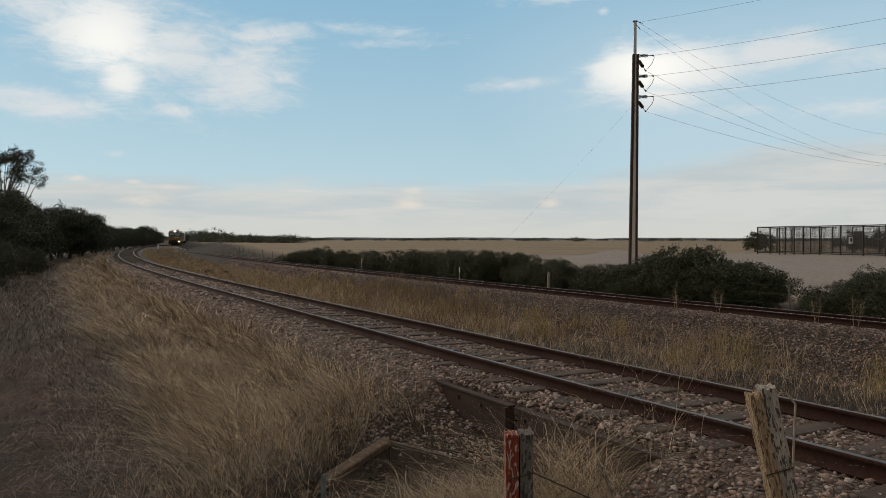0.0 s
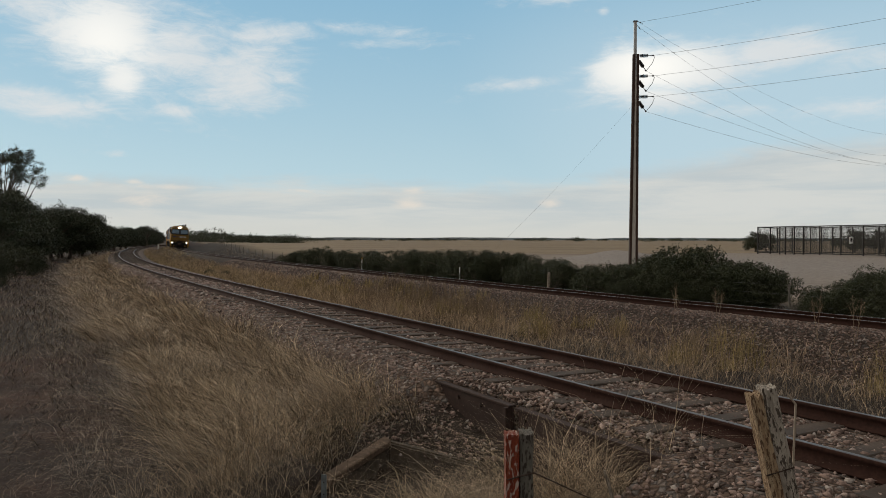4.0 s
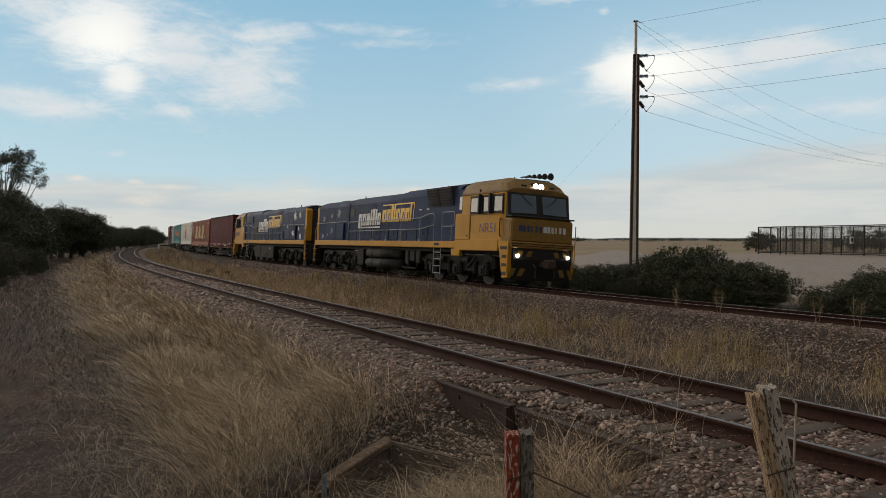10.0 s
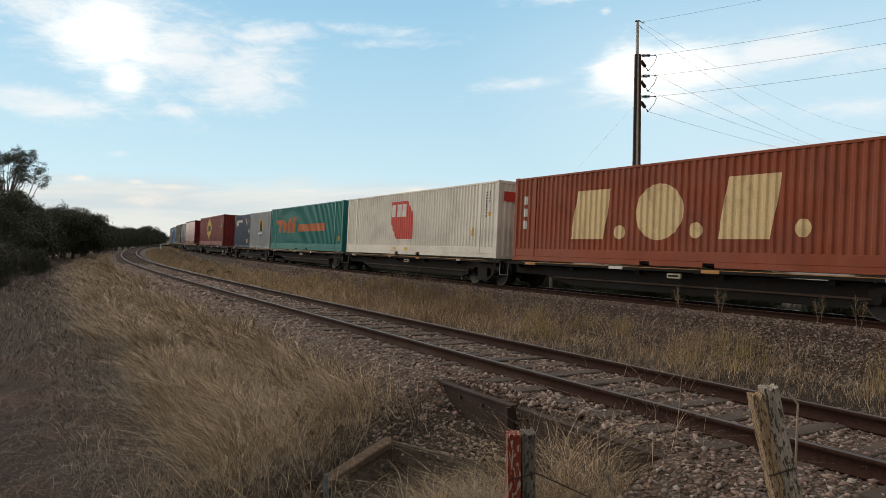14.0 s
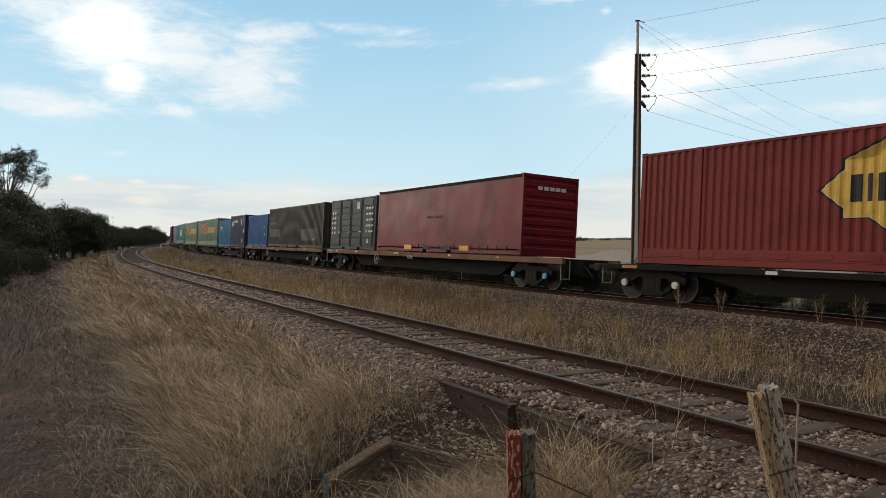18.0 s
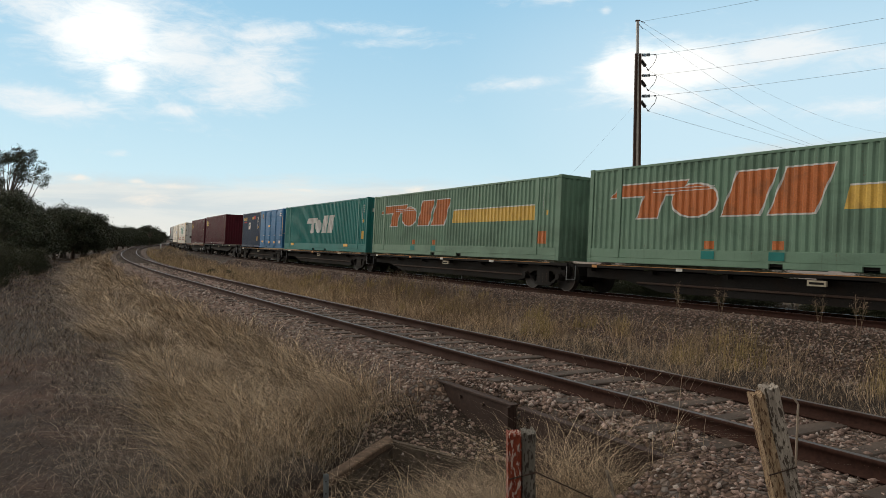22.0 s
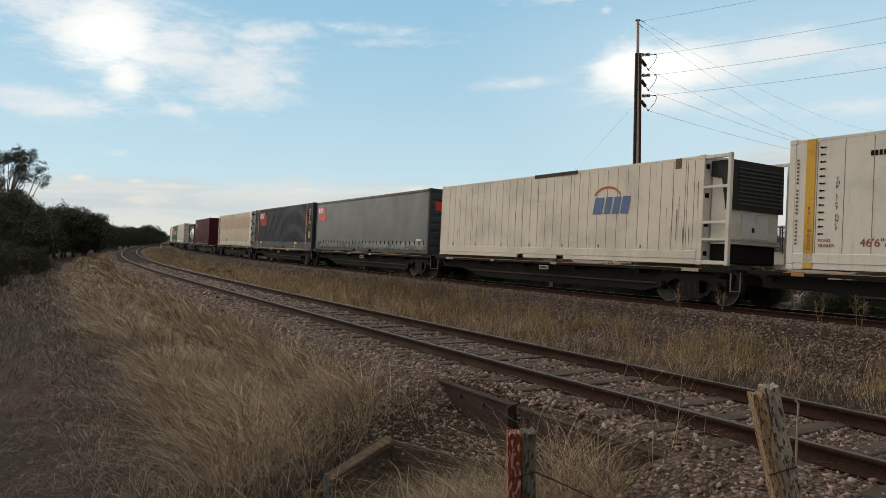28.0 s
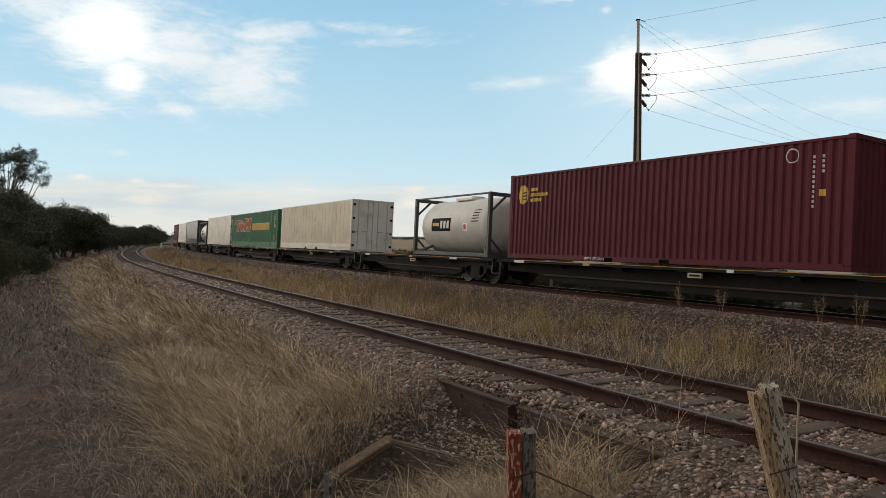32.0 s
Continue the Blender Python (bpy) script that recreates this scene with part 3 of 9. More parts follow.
def container(label, L, H, paint, style="box", group="containers on the train", deco=None, trim=None, category="freight container"):
    """A freight container of length L and height H, standing on z = 0, its middle at x = 0."""
    c = new("freight_container")
    tagged(c, label, category, group)
    h = L / 2
    trim = trim or paint
    y = W2
    # frame
    for sx in (-1, 1):
        for sy in (-1, 1):
            box_part("corner_post", trim, c, sx * h - sx * 0.16, sx * h, sy * y - sy * 0.1, sy * y, 0.118, H - 0.118, bevel=0.012)
            for z in (0.0, H - 0.118):
                box_part("corner_casting", trim, c, sx * h - sx * 0.178, sx * (h + 0.003), sy * y - sy * 0.162, sy * (y + 0.004), z, z + 0.118, bevel=0.012)
    for sy in (-1, 1):
        box_part("top_rail", trim, c, -h + 0.178, h - 0.178, sy * y - sy * 0.06, sy * (y - 0.004), H - 0.09, H - 0.02, bevel=0.008)
        bm = bmesh.new()
        cuts = [-h + 0.178, -1.25, -0.89, 0.89, 1.25, h - 0.178]
        for i in range(0, 5):
            z0 = 0.02 if i % 2 == 0 else 0.13
            bx(bm, cuts[i], cuts[i + 1], sy * y - sy * 0.06, sy * (y - 0.003), z0, 0.165)
        part("bottom_rail", bm, trim, c)
    box_part("floor", STEEL_DARK, c, -h + 0.1, h - 0.1, -y + 0.07, y - 0.07, 0.06, 0.16)
    x0, x1, z0, z1 = -h + 0.16, h - 0.16, 0.165, H - 0.09
    if style in ("box", "long"):
        for sy in (-1, 1):
            part("side_panel", ribbed(bmesh.new(), x0, x1, z0 if style == "box" else 0.42, z1, sy * (y - 0.012), sy), paint, c)
            if style == "long":                      # skirt and lifting posts of the long domestic boxes
                box_part("side_skirt", paint, c, x0, x1, sy * (y - 0.05), sy * (y - 0.008), z0, 0.42, bevel=0.01)
                for px in (-6.1, 6.1):
                    if abs(px) < h - 0.5:
                        box_part("lifting_post", trim, c, px - 0.09, px + 0.09, sy * (y - 0.06), sy * (y + 0.012), 0.165, H - 0.02, bevel=0.01)
    elif style == "curtain":
        for sy in (-1, 1):
            bm = bmesh.new()
            n, m = int(L * 5), 10
            vs = [[bm.verts.new((x0 + (x1 - x0) * i / n,
                                 sy * (y - 0.006 + 0.012 * noise.noise((i * 0.35, j * 0.5, L)) - 0.02 * (j / m) * (1 - j / m)), z0 + 0.05 + (z1 - z0 - 0.05) * j / m))
                   for j in range(m + 1)] for i in range(n + 1)]
            for i in range(n):
                for j in range(m):
                    f = (vs[i][j], vs[i + 1][j], vs[i + 1][j + 1], vs[i][j + 1])
                    bm.faces.new(f if sy < 0 else f[::-1])
            part("curtain", bm, paint, c, "tarpaulin side curtain", smooth=True)
            box_part("curtain_rail", STEEL_DARK if paint is not P_FELT else FRAME_GREY, c, x0, x1, sy * (y - 0.03), sy * (y + 0.03), H - 0.13, H - 0.03, bevel=0.01)
        bm = bmesh.new()
        k = -h + 0.7
        while k < h - 0.4:
            bx(bm, k - 0.018, k + 0.018, -y - 0.012, -y + 0.01, 0.13, 0.34)
            bx(bm, k - 0.028, k + 0.028, -y - 0.02, -y + 0.01, 0.18, 0.23)
            k += 0.62
        part("curtain_strap", bm, paint if paint is not P_FELT else FRAME_GREY, c, "row of buckled curtain straps")
        if paint is P_FELT:                          # stiff glossy hem with light buckles
            bm = bmesh.new()
            n = int(L * 6)
            vs = [[bm.verts.new((x0 + (x1 - x0) * i / n, -y - 0.008 + q + 0.008 * noise.noise((i * 0.4, 3.0, L)), z + 0.02 * noise.noise((i * 0.3, z, 7.0)))) for q, z in ((0.004, 0.17), (-0.006, 0.3), (0.0, 0.5))] for i in range(n + 1)]
            for a, b in zip(vs, vs[1:]):
                for j in (0, 1):
                    bm.faces.new((a[j], b[j], b[j + 1], a[j + 1]))
            part("curtain_hem", bm, HEM, c, "glossy grey hem of the curtain", smooth=True)
            bm = bmesh.new()
            k = -h + 0.55
            while k < h - 0.3:
                bx(bm, k - 0.022, k + 0.022, -y - 0.03, -y - 0.012, 0.4, 0.56)
                k += 0.46
            part("buckle_row", bm, STEEL_DARK, c, "row of dark buckles")
    elif style == "doors":
        for sy in (-1, 1):
            box_part("side_panel", paint, c, x0, x1, sy * (y - 0.06), sy * (y - 0.035), z0, z1)
        nd = 4
        wd = (x1 - x0) / nd
        for i in range(nd):
            a = x0 + i * wd
            d = box_part("side_door", paint, c, a + 0.02, a + wd - 0.02, -y - 0.002, -y + 0.035, z0 + 0.02, z1 - 0.02, bevel=0.008)
            for j in range(7):
                zz = z0 + 0.12 + j * (z1 - z0 - 0.18) / 7
                box_part("door_panel", paint, d, a + 0.14, a + wd - 0.2, -y - 0.03, -y - 0.001, zz, zz + (z1 - z0) / 7 - 0.09, bevel=0.02)
            cyl_bm = cyl(bmesh.new(), (a + wd - 0.1, -y - 0.03, z0), (a + wd - 0.1, -y - 0.03, z1), 0.016, 8)
            part("locking_bar", cyl_bm, trim, d)
            box_part("door_handle", GALV, d, a + wd - 0.4, a + wd - 0.1, -y - 0.05, -y - 0.035, z0 + 0.75, z0 + 0.79)
    else:                                            # insulated box with a smooth skin and riveted seams
        for sy in (-1, 1):
            box_part("side_panel", paint, c, x0, x1, sy * (y - 0.05), sy * (y - 0.006), z0, z1)
            box_part("rub_rail", trim, c, x0, x1, sy * (y - 0.05), sy * (y + 0.012), z0 - 0.02, z0 + 0.2, bevel=0.01)
        k, n = x0 + 0.5, 0
        while k < x1 - 0.2:
            box_part("seam", SEAM_RUST if deco is deco_rand else SEAM, c, k - 0.006, k + 0.006, -y + 0.003, -y + 0.02, z0 + 0.2, z1 - 0.01)
            k += L / (32 if deco is deco_rand else 22)
    # ends and roof
    for sx in (-1, 1):
        if style == "curtain":                       # pressed end wall with level ribs
            bm = bmesh.new()
            prev = None
            for i in range(8):
                d = (H - 0.2) / 8
                for q, e in ((0.0, 0.0), (0.0, 0.5), (0.03, 0.62), (0.03, 0.88)):
                    z = 0.1 + d * (i + e)
                    pair = bm.verts.new((sx * (h - 0.015 - q), -y + 0.1, z)), bm.verts.new((sx * (h - 0.015 - q), y - 0.1, z))
                    if prev:
                        f = (prev[0], prev[1], pair[1], pair[0])
                        bm.faces.new(f if sx > 0 else f[::-1])
                    prev = pair
            # on grey boxes the gunmetal trim puts the end's shade into its colour
            part("end_panel", bm, trim, c)
            box_part("end_sheet", trim, c, sx * (h - 0.09), sx * (h - 0.055), -y + 0.08, y - 0.08, 0.1, H - 0.06)
        elif style in ("box", "long") and sx > 0:
            bm = bmesh.new()
            prev = None
            for q in rib_stations(-y + 0.1, y - 0.1):
                xx = sx * (h - 0.015 - rib_depth(q) * 0.8)
                pair = bm.verts.new((xx, q, 0.11)), bm.verts.new((xx, q, H - 0.1))
                if prev:
                    f = (prev[0], pair[0], pair[1], prev[1])
                    bm.faces.new(f if sx > 0 else f[::-1])
                prev = pair
            part("end_panel", bm, paint, c)
            box_part("end_sheet", paint, c, sx * (h - 0.09), sx * (h - 0.055), -y + 0.08, y - 0.08, 0.1, H - 0.06)
        else:
            for sy in (-1, 1):
                d = box_part("door", WHITE if style == "reefer" else paint, c, sx * (h - 0.06), sx * (h - 0.012), sy * 0.012, sy * (y - 0.1), 0.1, H - 0.09, bevel=0.01)
                for yy in (0.3, 0.85):
                    part("locking_bar", cyl(bmesh.new(), (sx * (h + 0.012), sy * yy, 0.08), (sx * (h + 0.012), sy * yy, H - 0.06), 0.017, 8), GALV, d)
                    box_part("door_handle", GALV, d, sx * (h + 0.02), sx * (h + 0.04), sy * yy - 0.02, sy * yy + sy * 0.3, 1.05, 1.1)
                for j in range(4):
                    box_part("hinge", trim if style != "reefer" else STEEL_DARK, d, sx * (h - 0.02), sx * (h + 0.012), sy * (y - 0.2), sy * (y - 0.06), 0.3 + j * (H - 0.6) / 3 - 0.06, 0.36 + j * (H - 0.6) / 3)
        box_part("end_sill", trim, c, sx * (h - 0.12), sx * (h - 0.005), -y + 0.162, y - 0.162, 0.01, 0.12)
        box_part("end_header", trim, c, sx * (h - 0.12), sx * (h - 0.005), -y + 0.162, y - 0.162, H - 0.11, H - 0.005)
    box_part("roof", trim, c, -h + 0.06, h - 0.06, -y + 0.03, y - 0.03, H - 0.06, H - 0.018)
    if deco:
        deco(c, h, H)
    return c


def tank_container(label, L, H):
    """A tank in a frame of steel beams."""
    c = new("tank_container")
    tagged(c, label, "tank container", "containers on the train")
    h, y, r = L / 2, W2, min(1.13, H / 2 - 0.08)
    for sx in (-1, 1):
        for sy in (-1, 1):
            box_part("corner_post", FRAME_GREY, c, sx * h - sx * 0.15, sx * h, sy * y - sy * 0.15, sy * y, 0, H, bevel=0.012)
        for z in (0, H - 0.15):
            box_part("cross_beam", FRAME_GREY, c, sx * h - sx * 0.13, sx * (h - 0.01), -y + 0.15, y - 0.15, z, z + 0.14)
        for sy in (-1, 1):
            part("corner_brace", cyl(bmesh.new(), (sx * (h - 0.07), sy * (y - 0.1), 0.75), (sx * (h - 0.07), sy * 0.45, 0.1), 0.05, 6), FRAME_GREY, c)
            part("corner_brace", cyl(bmesh.new(), (sx * (h - 0.07), sy * (y - 0.1), H - 0.75), (sx * (h - 0.07), sy * 0.45, H - 0.1), 0.05, 6), FRAME_GREY, c)
    for sy in (-1, 1):
        box_part("bottom_beam", FRAME_GREY, c, -h + 0.15, h - 0.15, sy * (y - 0.14), sy * (y - 0.01), 0.02, 0.17, bevel=0.01)
        box_part("top_beam", FRAME_GREY, c, -h + 0.15, h - 0.15, sy * (y - 0.08), sy * (y - 0.01), H - 0.08, H - 0.01, bevel=0.01)
        part("saddle_strut", cyl(bmesh.new(), (h - 0.2, sy * (y - 0.08), 0.12), (h - 1.0, sy * 0.75, 0.42), 0.06, 6), FRAME_GREY, c)
        part("saddle_strut", cyl(bmesh.new(), (-h + 0.2, sy * (y - 0.08), 0.12), (-h + 1.0, sy * 0.75, 0.42), 0.06, 6), FRAME_GREY, c)
    bm = bmesh.new()
    zc, n = H / 2 + 0.02, 36
    prof = [(h - 0.2, 0.0), (h - 0.22, r * 0.45), (h - 0.3, r * 0.75), (h - 0.45, r * 0.93), (h - 0.7, r)]
    prof = [(-a, b) for a, b in prof] + prof[::-1]
    rings = []
    for a, b in prof:
        if b == 0:
            rings.append([bm.verts.new((a, 0, zc))])
        else:
            rings.append([bm.verts.new((a, b * math.cos(2 * math.pi * i / n), zc + b * math.sin(2 * math.pi * i / n))) for i in range(n)])
    for p, q in zip(rings, rings[1:]):
        for i in range(n):
            j = (i + 1) % n
            if len(p) == 1:
                bm.faces.new((p[0], q[j], q[i]))
            elif len(q) == 1:
                bm.faces.new((p[i], p[j], q[0]))
            else:
                bm.faces.new((p[i], p[j], q[j], q[i]))
    bmesh.ops.recalc_face_normals(bm, faces=bm.faces[:])
    part("tank_shell", bm, TANK_SKIN, c, "off-white cladding with dark streaks", smooth=True)
    part("manhole", cyl(bmesh.new(), (0.2, 0, zc + r - 0.02), (0.2, 0, zc + r + 0.12), 0.3, 18), GALV, c)
    box_part("walkway", GALV, c, -h + 0.4, h - 0.4, 0.35, 0.75, H - 0.07, H - 0.04)
    box_part("spill_box", WHITE, c, -0.7, 0.6, -0.5, 0.3, zc + r - 0.06, zc + r + 0.06, bevel=0.02)

    def curved(name, x0, x1, a0, a1, mat, k=1.004):
        V, F, m = [], [], 6
        for i in range(m + 1):
            a = radians(a0 + (a1 - a0) * i / m)
            for x in (x0, x1):
                V.append((x, -k * r * math.cos(a), zc + k * r * math.sin(a)))
        F = [(2 * i, 2 * i + 1, 2 * i + 3, 2 * i + 2) for i in range(m)]
        raw(name, V, F, mat, c)
    curved("logo_panel", -1.6, 0.0, -12, 16, STEEL_DARK)
    curved("logo_bar", -1.5, -0.95, -1, 6, YELLOW, 1.008)
    for i in range(3):
        curved("logo_bar", -0.85 + 0.27 * i, -0.67 + 0.27 * i, -6, 10, TANK_SKIN, 1.008)
    curved("hazard_sign", 0.95, 1.3, -12, 4, WHITE)
    curved("hazard_mark", 1.05, 1.22, -8, 1, RED, 1.008)
    for i in range(5):
        curved("text_bar", 1.6, 2.1, 6 + 6 * i, 8 + 6 * i, STEEL_DARK)
    return c


FRAME_GREY = plain("dark_grey_frame", (0.055, 0.06, 0.062), 0.6, 0, 0.2, 5, (0.1, 0.06, 0.04), 0.3)
TANK_SKIN = boxpaint("tank_cladding", (0.6, 0.59, 0.56), 0.25, 0.05, 0.4)
HEM = plain("glossy_grey_hem", (0.135, 0.15, 0.155), 0.26, 0, 0.15, 3, (0.09, 0.09, 0.085), 0.5)
SEAM_RUST = plain("rusty_seam", (0.16, 0.095, 0.055), 0.85, 0, 0.4, 3, (0.06, 0.04, 0.03), 0.6)
SEAM = plain("panel_seam", (0.2, 0.17, 0.13), 0.9, 0, 0.2)


# ---- wagons ----
def wheel_mesh():
    """A wheelset: two flanged wheels on an axle."""
    bm = bmesh.new()
    cyl(bm, (0, -1.0, 0), (0, 1.0, 0), 0.075, 10)
    for s in (-1, 1):
        cyl(bm, (0, s * 0.70, 0), (0, s * 0.835, 0), 0.46, 28)
        cyl(bm, (0, s * 0.69, 0), (0, s * 0.705, 0), 0.49, 28)
        cyl(bm, (0, s * 0.836, 0), (0, s * 0.85, 0), 0.16, 16)
    for s in (-1, 1):                                # polished rim of the tread
        rings = [[bm.verts.new((r * math.cos(math.pi * i / 16), s * 0.8405, r * math.sin(math.pi * i / 16))) for i in range(32)] for r in (0.425, 0.457)]
        for i in range(32):
            q = (rings[0][i], rings[0][(i + 1) % 32], rings[1][(i + 1) % 32], rings[1][i])
            bm.faces.new(q if s < 0 else q[::-1]).material_index = 1
    me = bpy.data.meshes.new("wheelset")
    bm.to_mesh(me)
    bm.free()
    me.materials.append(GREASE)
    me.materials.append(RIM)
    return me


WHEELSET = wheel_mesh()


def side_frame_mesh():
    bm = bmesh.new()
    for s in (-1, 1):
        y0, y1 = s * 0.97, s * 1.1
        prism(bm, [(-1.15, 0.66), (-0.62, 0.78), (0.62, 0.78), (1.15, 0.66), (1.15, 0.5), (0.85, 0.44), (0.5, 0.62), (0.32, 0.62), (0.32, 0.3), (0.5, 0.22),
                   (0.35, 0.14), (-0.35, 0.14), (-0.5, 0.22), (-0.32, 0.3), (-0.32, 0.62), (-0.5, 0.62), (-0.85, 0.44), (-1.15, 0.5)], min(y0, y1), max(y0, y1))
        for x in (-0.9, 0.9):
            cyl(bm, (x, s * 0.95, 0.46), (x, s * 1.17, 0.46), 0.13, 14)
            prism(bm, [(x - 0.32 * (1 if x > 0 else -1), 0.24), (x - 0.5 * (1 if x > 0 else -1), 0.24), (x - 0.12 * (1 if x > 0 else -1), 0.5), (x, 0.6)], min(y0, y1), max(y0, y1))
    me = bpy.data.meshes.new("side_frame")
    bm.to_mesh(me)
    bm.free()
    me.materials.append(STEEL_DARK)
    return me


SIDE_FRAMES = side_frame_mesh()


def spring_mesh():
    bm = bmesh.new()
    for s in (-1, 1):
        for x in (-0.2, 0.0, 0.2):
            for i in range(6):
                cyl(bm, (x, s * 1.03, 0.25 + i * 0.055), (x, s * 1.03, 0.275 + i * 0.055), 0.075, 10)
    me = bpy.data.meshes.new("spring_nest")
    bm.to_mesh(me)
    bm.free()
    me.materials.append(RUST)
    return me


SPRINGS = spring_mesh()
HUB_PAINTS = [plain("hub_cap_blue", (0.12, 0.3, 0.5), 0.6), plain("hub_cap_white", (0.5, 0.49, 0.46), 0.6), STEEL_DARK, plain("hub_cap_amber", (0.32, 0.17, 0.05), 0.6)]
WHEELS = []


def bogie(parent, x, hub):
    b = part("bogie", bx(bx(bmesh.new(), x - 0.22, x + 0.22, -1.0, 1.0, 0.55, 0.72, 0.02), x - 0.3, x + 0.3, -0.3, 0.3, 0.7, 0.82, 0.02), STEEL_DARK, parent)
    sf = link("side_frame", SIDE_FRAMES, None, b)
    sf.location = (x, 0, 0)
    sp = link("spring_nest", SPRINGS, None, b)
    sp.location = (x, 0, 0)
    for k in (-0.9, 0.9):
        ws = link("wheelset", WHEELSET, None, b)
        ws.location = (x + k, 0, 0.46)
        WHEELS.append(ws)
        box_part("brake_block", RUST, b, x + k * 0.45 - 0.05, x + k * 0.45 + 0.05, -0.86, 0.86, 0.36, 0.6)
        if hub is not None:
            part("hub_cap", cyl(bmesh.new(), (x + k, -1.17, 0.46), (x + k, -1.23, 0.46), 0.1, 12), HUB_PAINTS[hub], b)
    return b


def wagon(label, L, deck, ends, kind, hub=2, seed=0):
    """A container wagon of length L, deck height deck. ends: which ends (front, rear) carry a bogie of their own.
    kind: 'spine' (long low beam with side sills), 'flat' (deck with fish-bellied sills) or 'skel' (open frame)."""
    c = new("container_wagon")
    tagged(c, label, "container wagon", "wagons of the train")
    h = L / 2
    rnd = random.Random(seed)
    z1 = deck
    sill = SILL_RUST if kind == "flat" else STEEL_DARK
    if kind == "spine":
        bm = bmesh.new()
        prism(bm, [(-h + 0.3, z1 - 0.16), (-h + 0.3, z1 - 0.42), (-h + 1.9, z1 - 0.45), (-h + 3.2, z1 - 0.72), (h - 3.2, z1 - 0.72), (h - 1.9, z1 - 0.45), (h - 0.3, z1 - 0.42), (h - 0.3, z1 - 0.16)], -0.95, 0.95)
        part("centre_beam", bm, STEEL_DARK, c)
    else:
        bm = bmesh.new()
        bx(bm, -h + 0.1, h - 0.1, -0.35, 0.35, z1 - 0.5, z1 - 0.1)
        part("centre_beam", bm, STEEL_DARK, c)
        if kind == "flat":
            # assumed beams, added to fill the near-black gear and shade under the deck
            for s in (-1, 1):
                part("belly_beam", prism(bmesh.new(), [(-h + 3.2, z1 - 0.2), (-h + 4.2, z1 - 0.75), (h - 4.2, z1 - 0.75), (h - 3.2, z1 - 0.2)], s * 0.8 - 0.04, s * 0.8 + 0.04), STEEL_DARK, c)
    for s in (-1, 1):
        bm = bmesh.new()
        if kind == "flat":
            bx(bm, -h + 0.05, h - 0.05, s * 1.12, s * 1.25, z1 - 0.22, z1 - 0.02, 0.01)
        elif kind == "skel":
            prism(bm, [(-h + 0.1, z1 - 0.02), (-h + 0.1, z1 - 0.24), (-h + 3.4, z1 - 0.26), (-h + 5.2, z1 - 0.62), (h - 5.2, z1 - 0.62), (h - 3.4, z1 - 0.26), (h - 0.1, z1 - 0.24), (h - 0.1, z1 - 0.02)], min(s * 0.9, s * 1.0), max(s * 0.9, s * 1.0))
            bx(bm, -h + 0.1, h - 0.1, s * 1.14, s * 1.24, z1 - 0.16, z1 - 0.02, 0.01)
        else:
            bx(bm, -h + 0.1, h - 0.1, s * 1.16, s * 1.245, z1 - 0.13, z1 - 0.03, 0.01)
        part("side_sill", bm, sill, c)
        if kind == "spine" and s < 0:
            box_part("sill_line", SILL_AMBER, c, -h + 1.0, h - 1.0, -1.25, -1.24, z1 - 0.05, z1 - 0.035)
    n = max(3, int(L / 2.2))
    for i in range(n):
        x = -h + 0.6 + (L - 1.2) * i / (n - 1)
        box_part("cross_bearer", STEEL_DARK, c, x - 0.08, x + 0.08, -1.14, 1.14, z1 - 0.24, z1 - 0.04)
    # painted marks along the sill, brake gear, step irons
    k = -h + rnd.uniform(0.8, 1.6)
    while k < h - 1.5:
        q = rnd.choice([0.2, 0.3, 0.55])
        box_part("sill_mark", rnd.choice([PALE, SILL_AMBER, SILL_CREAM]), c, k, k + q, -1.256, -1.24, z1 - 0.125, z1 - 0.045)
        k += rnd.uniform(2.8, 5.5)
    box_part("number_board", SILL_CREAM, c, -0.22, 0.22, -1.27, -1.2, z1 - 0.3, z1 - 0.17, bevel=0.006)
    box_part("number_bar", STEEL_DARK, c, -0.17, 0.17, -1.275, -1.268, z1 - 0.26, z1 - 0.21)
    if kind == "flat":
        pl = box_part("number_plate", SILL_CREAM, c, -h + 0.35, -h + 1.05, -1.275, -1.25, z1 - 0.21, z1 - 0.07, bevel=0.004)
        for i in range(3):
            box_part("number_bar", STEEL_DARK, pl, -h + 0.42 + 0.2 * i, -h + 0.56 + 0.2 * i, -1.28, -1.274, z1 - 0.17, z1 - 0.11)
    if kind != "spine":
        part("brake_cylinder", cyl(bmesh.new(), (1.6, -0.6, z1 - 0.62), (2.4, -0.6, z1 - 0.62), 0.17, 14), STEEL_DARK, c)
        part("air_reservoir", cyl(bmesh.new(), (-2.8, -0.65, z1 - 0.6), (-1.4, -0.65, z1 - 0.6), 0.2, 14), STEEL_DARK, c)
        bm = bmesh.new()
        for i in range(16):
            a, b = 2 * math.pi * i / 16, 2 * math.pi * (i + 1) / 16
            cyl(bm, (-h + 7.3 + 0.24 * math.cos(a), -1.3, z1 - 0.4 + 0.24 * math.sin(a)), (-h + 7.3 + 0.24 * math.cos(b), -1.3, z1 - 0.4 + 0.24 * math.sin(b)), 0.016, 5)
        for i in range(3):
            a = math.pi * i / 3
            cyl(bm, (-h + 7.3 - 0.24 * math.cos(a), -1.3, z1 - 0.4 - 0.24 * math.sin(a)), (-h + 7.3 + 0.24 * math.cos(a), -1.3, z1 - 0.4 + 0.24 * math.sin(a)), 0.012, 5)
        cyl(bm, (-h + 7.3, -1.3, z1 - 0.4), (-h + 7.3, -1.0, z1 - 0.4), 0.03, 6)
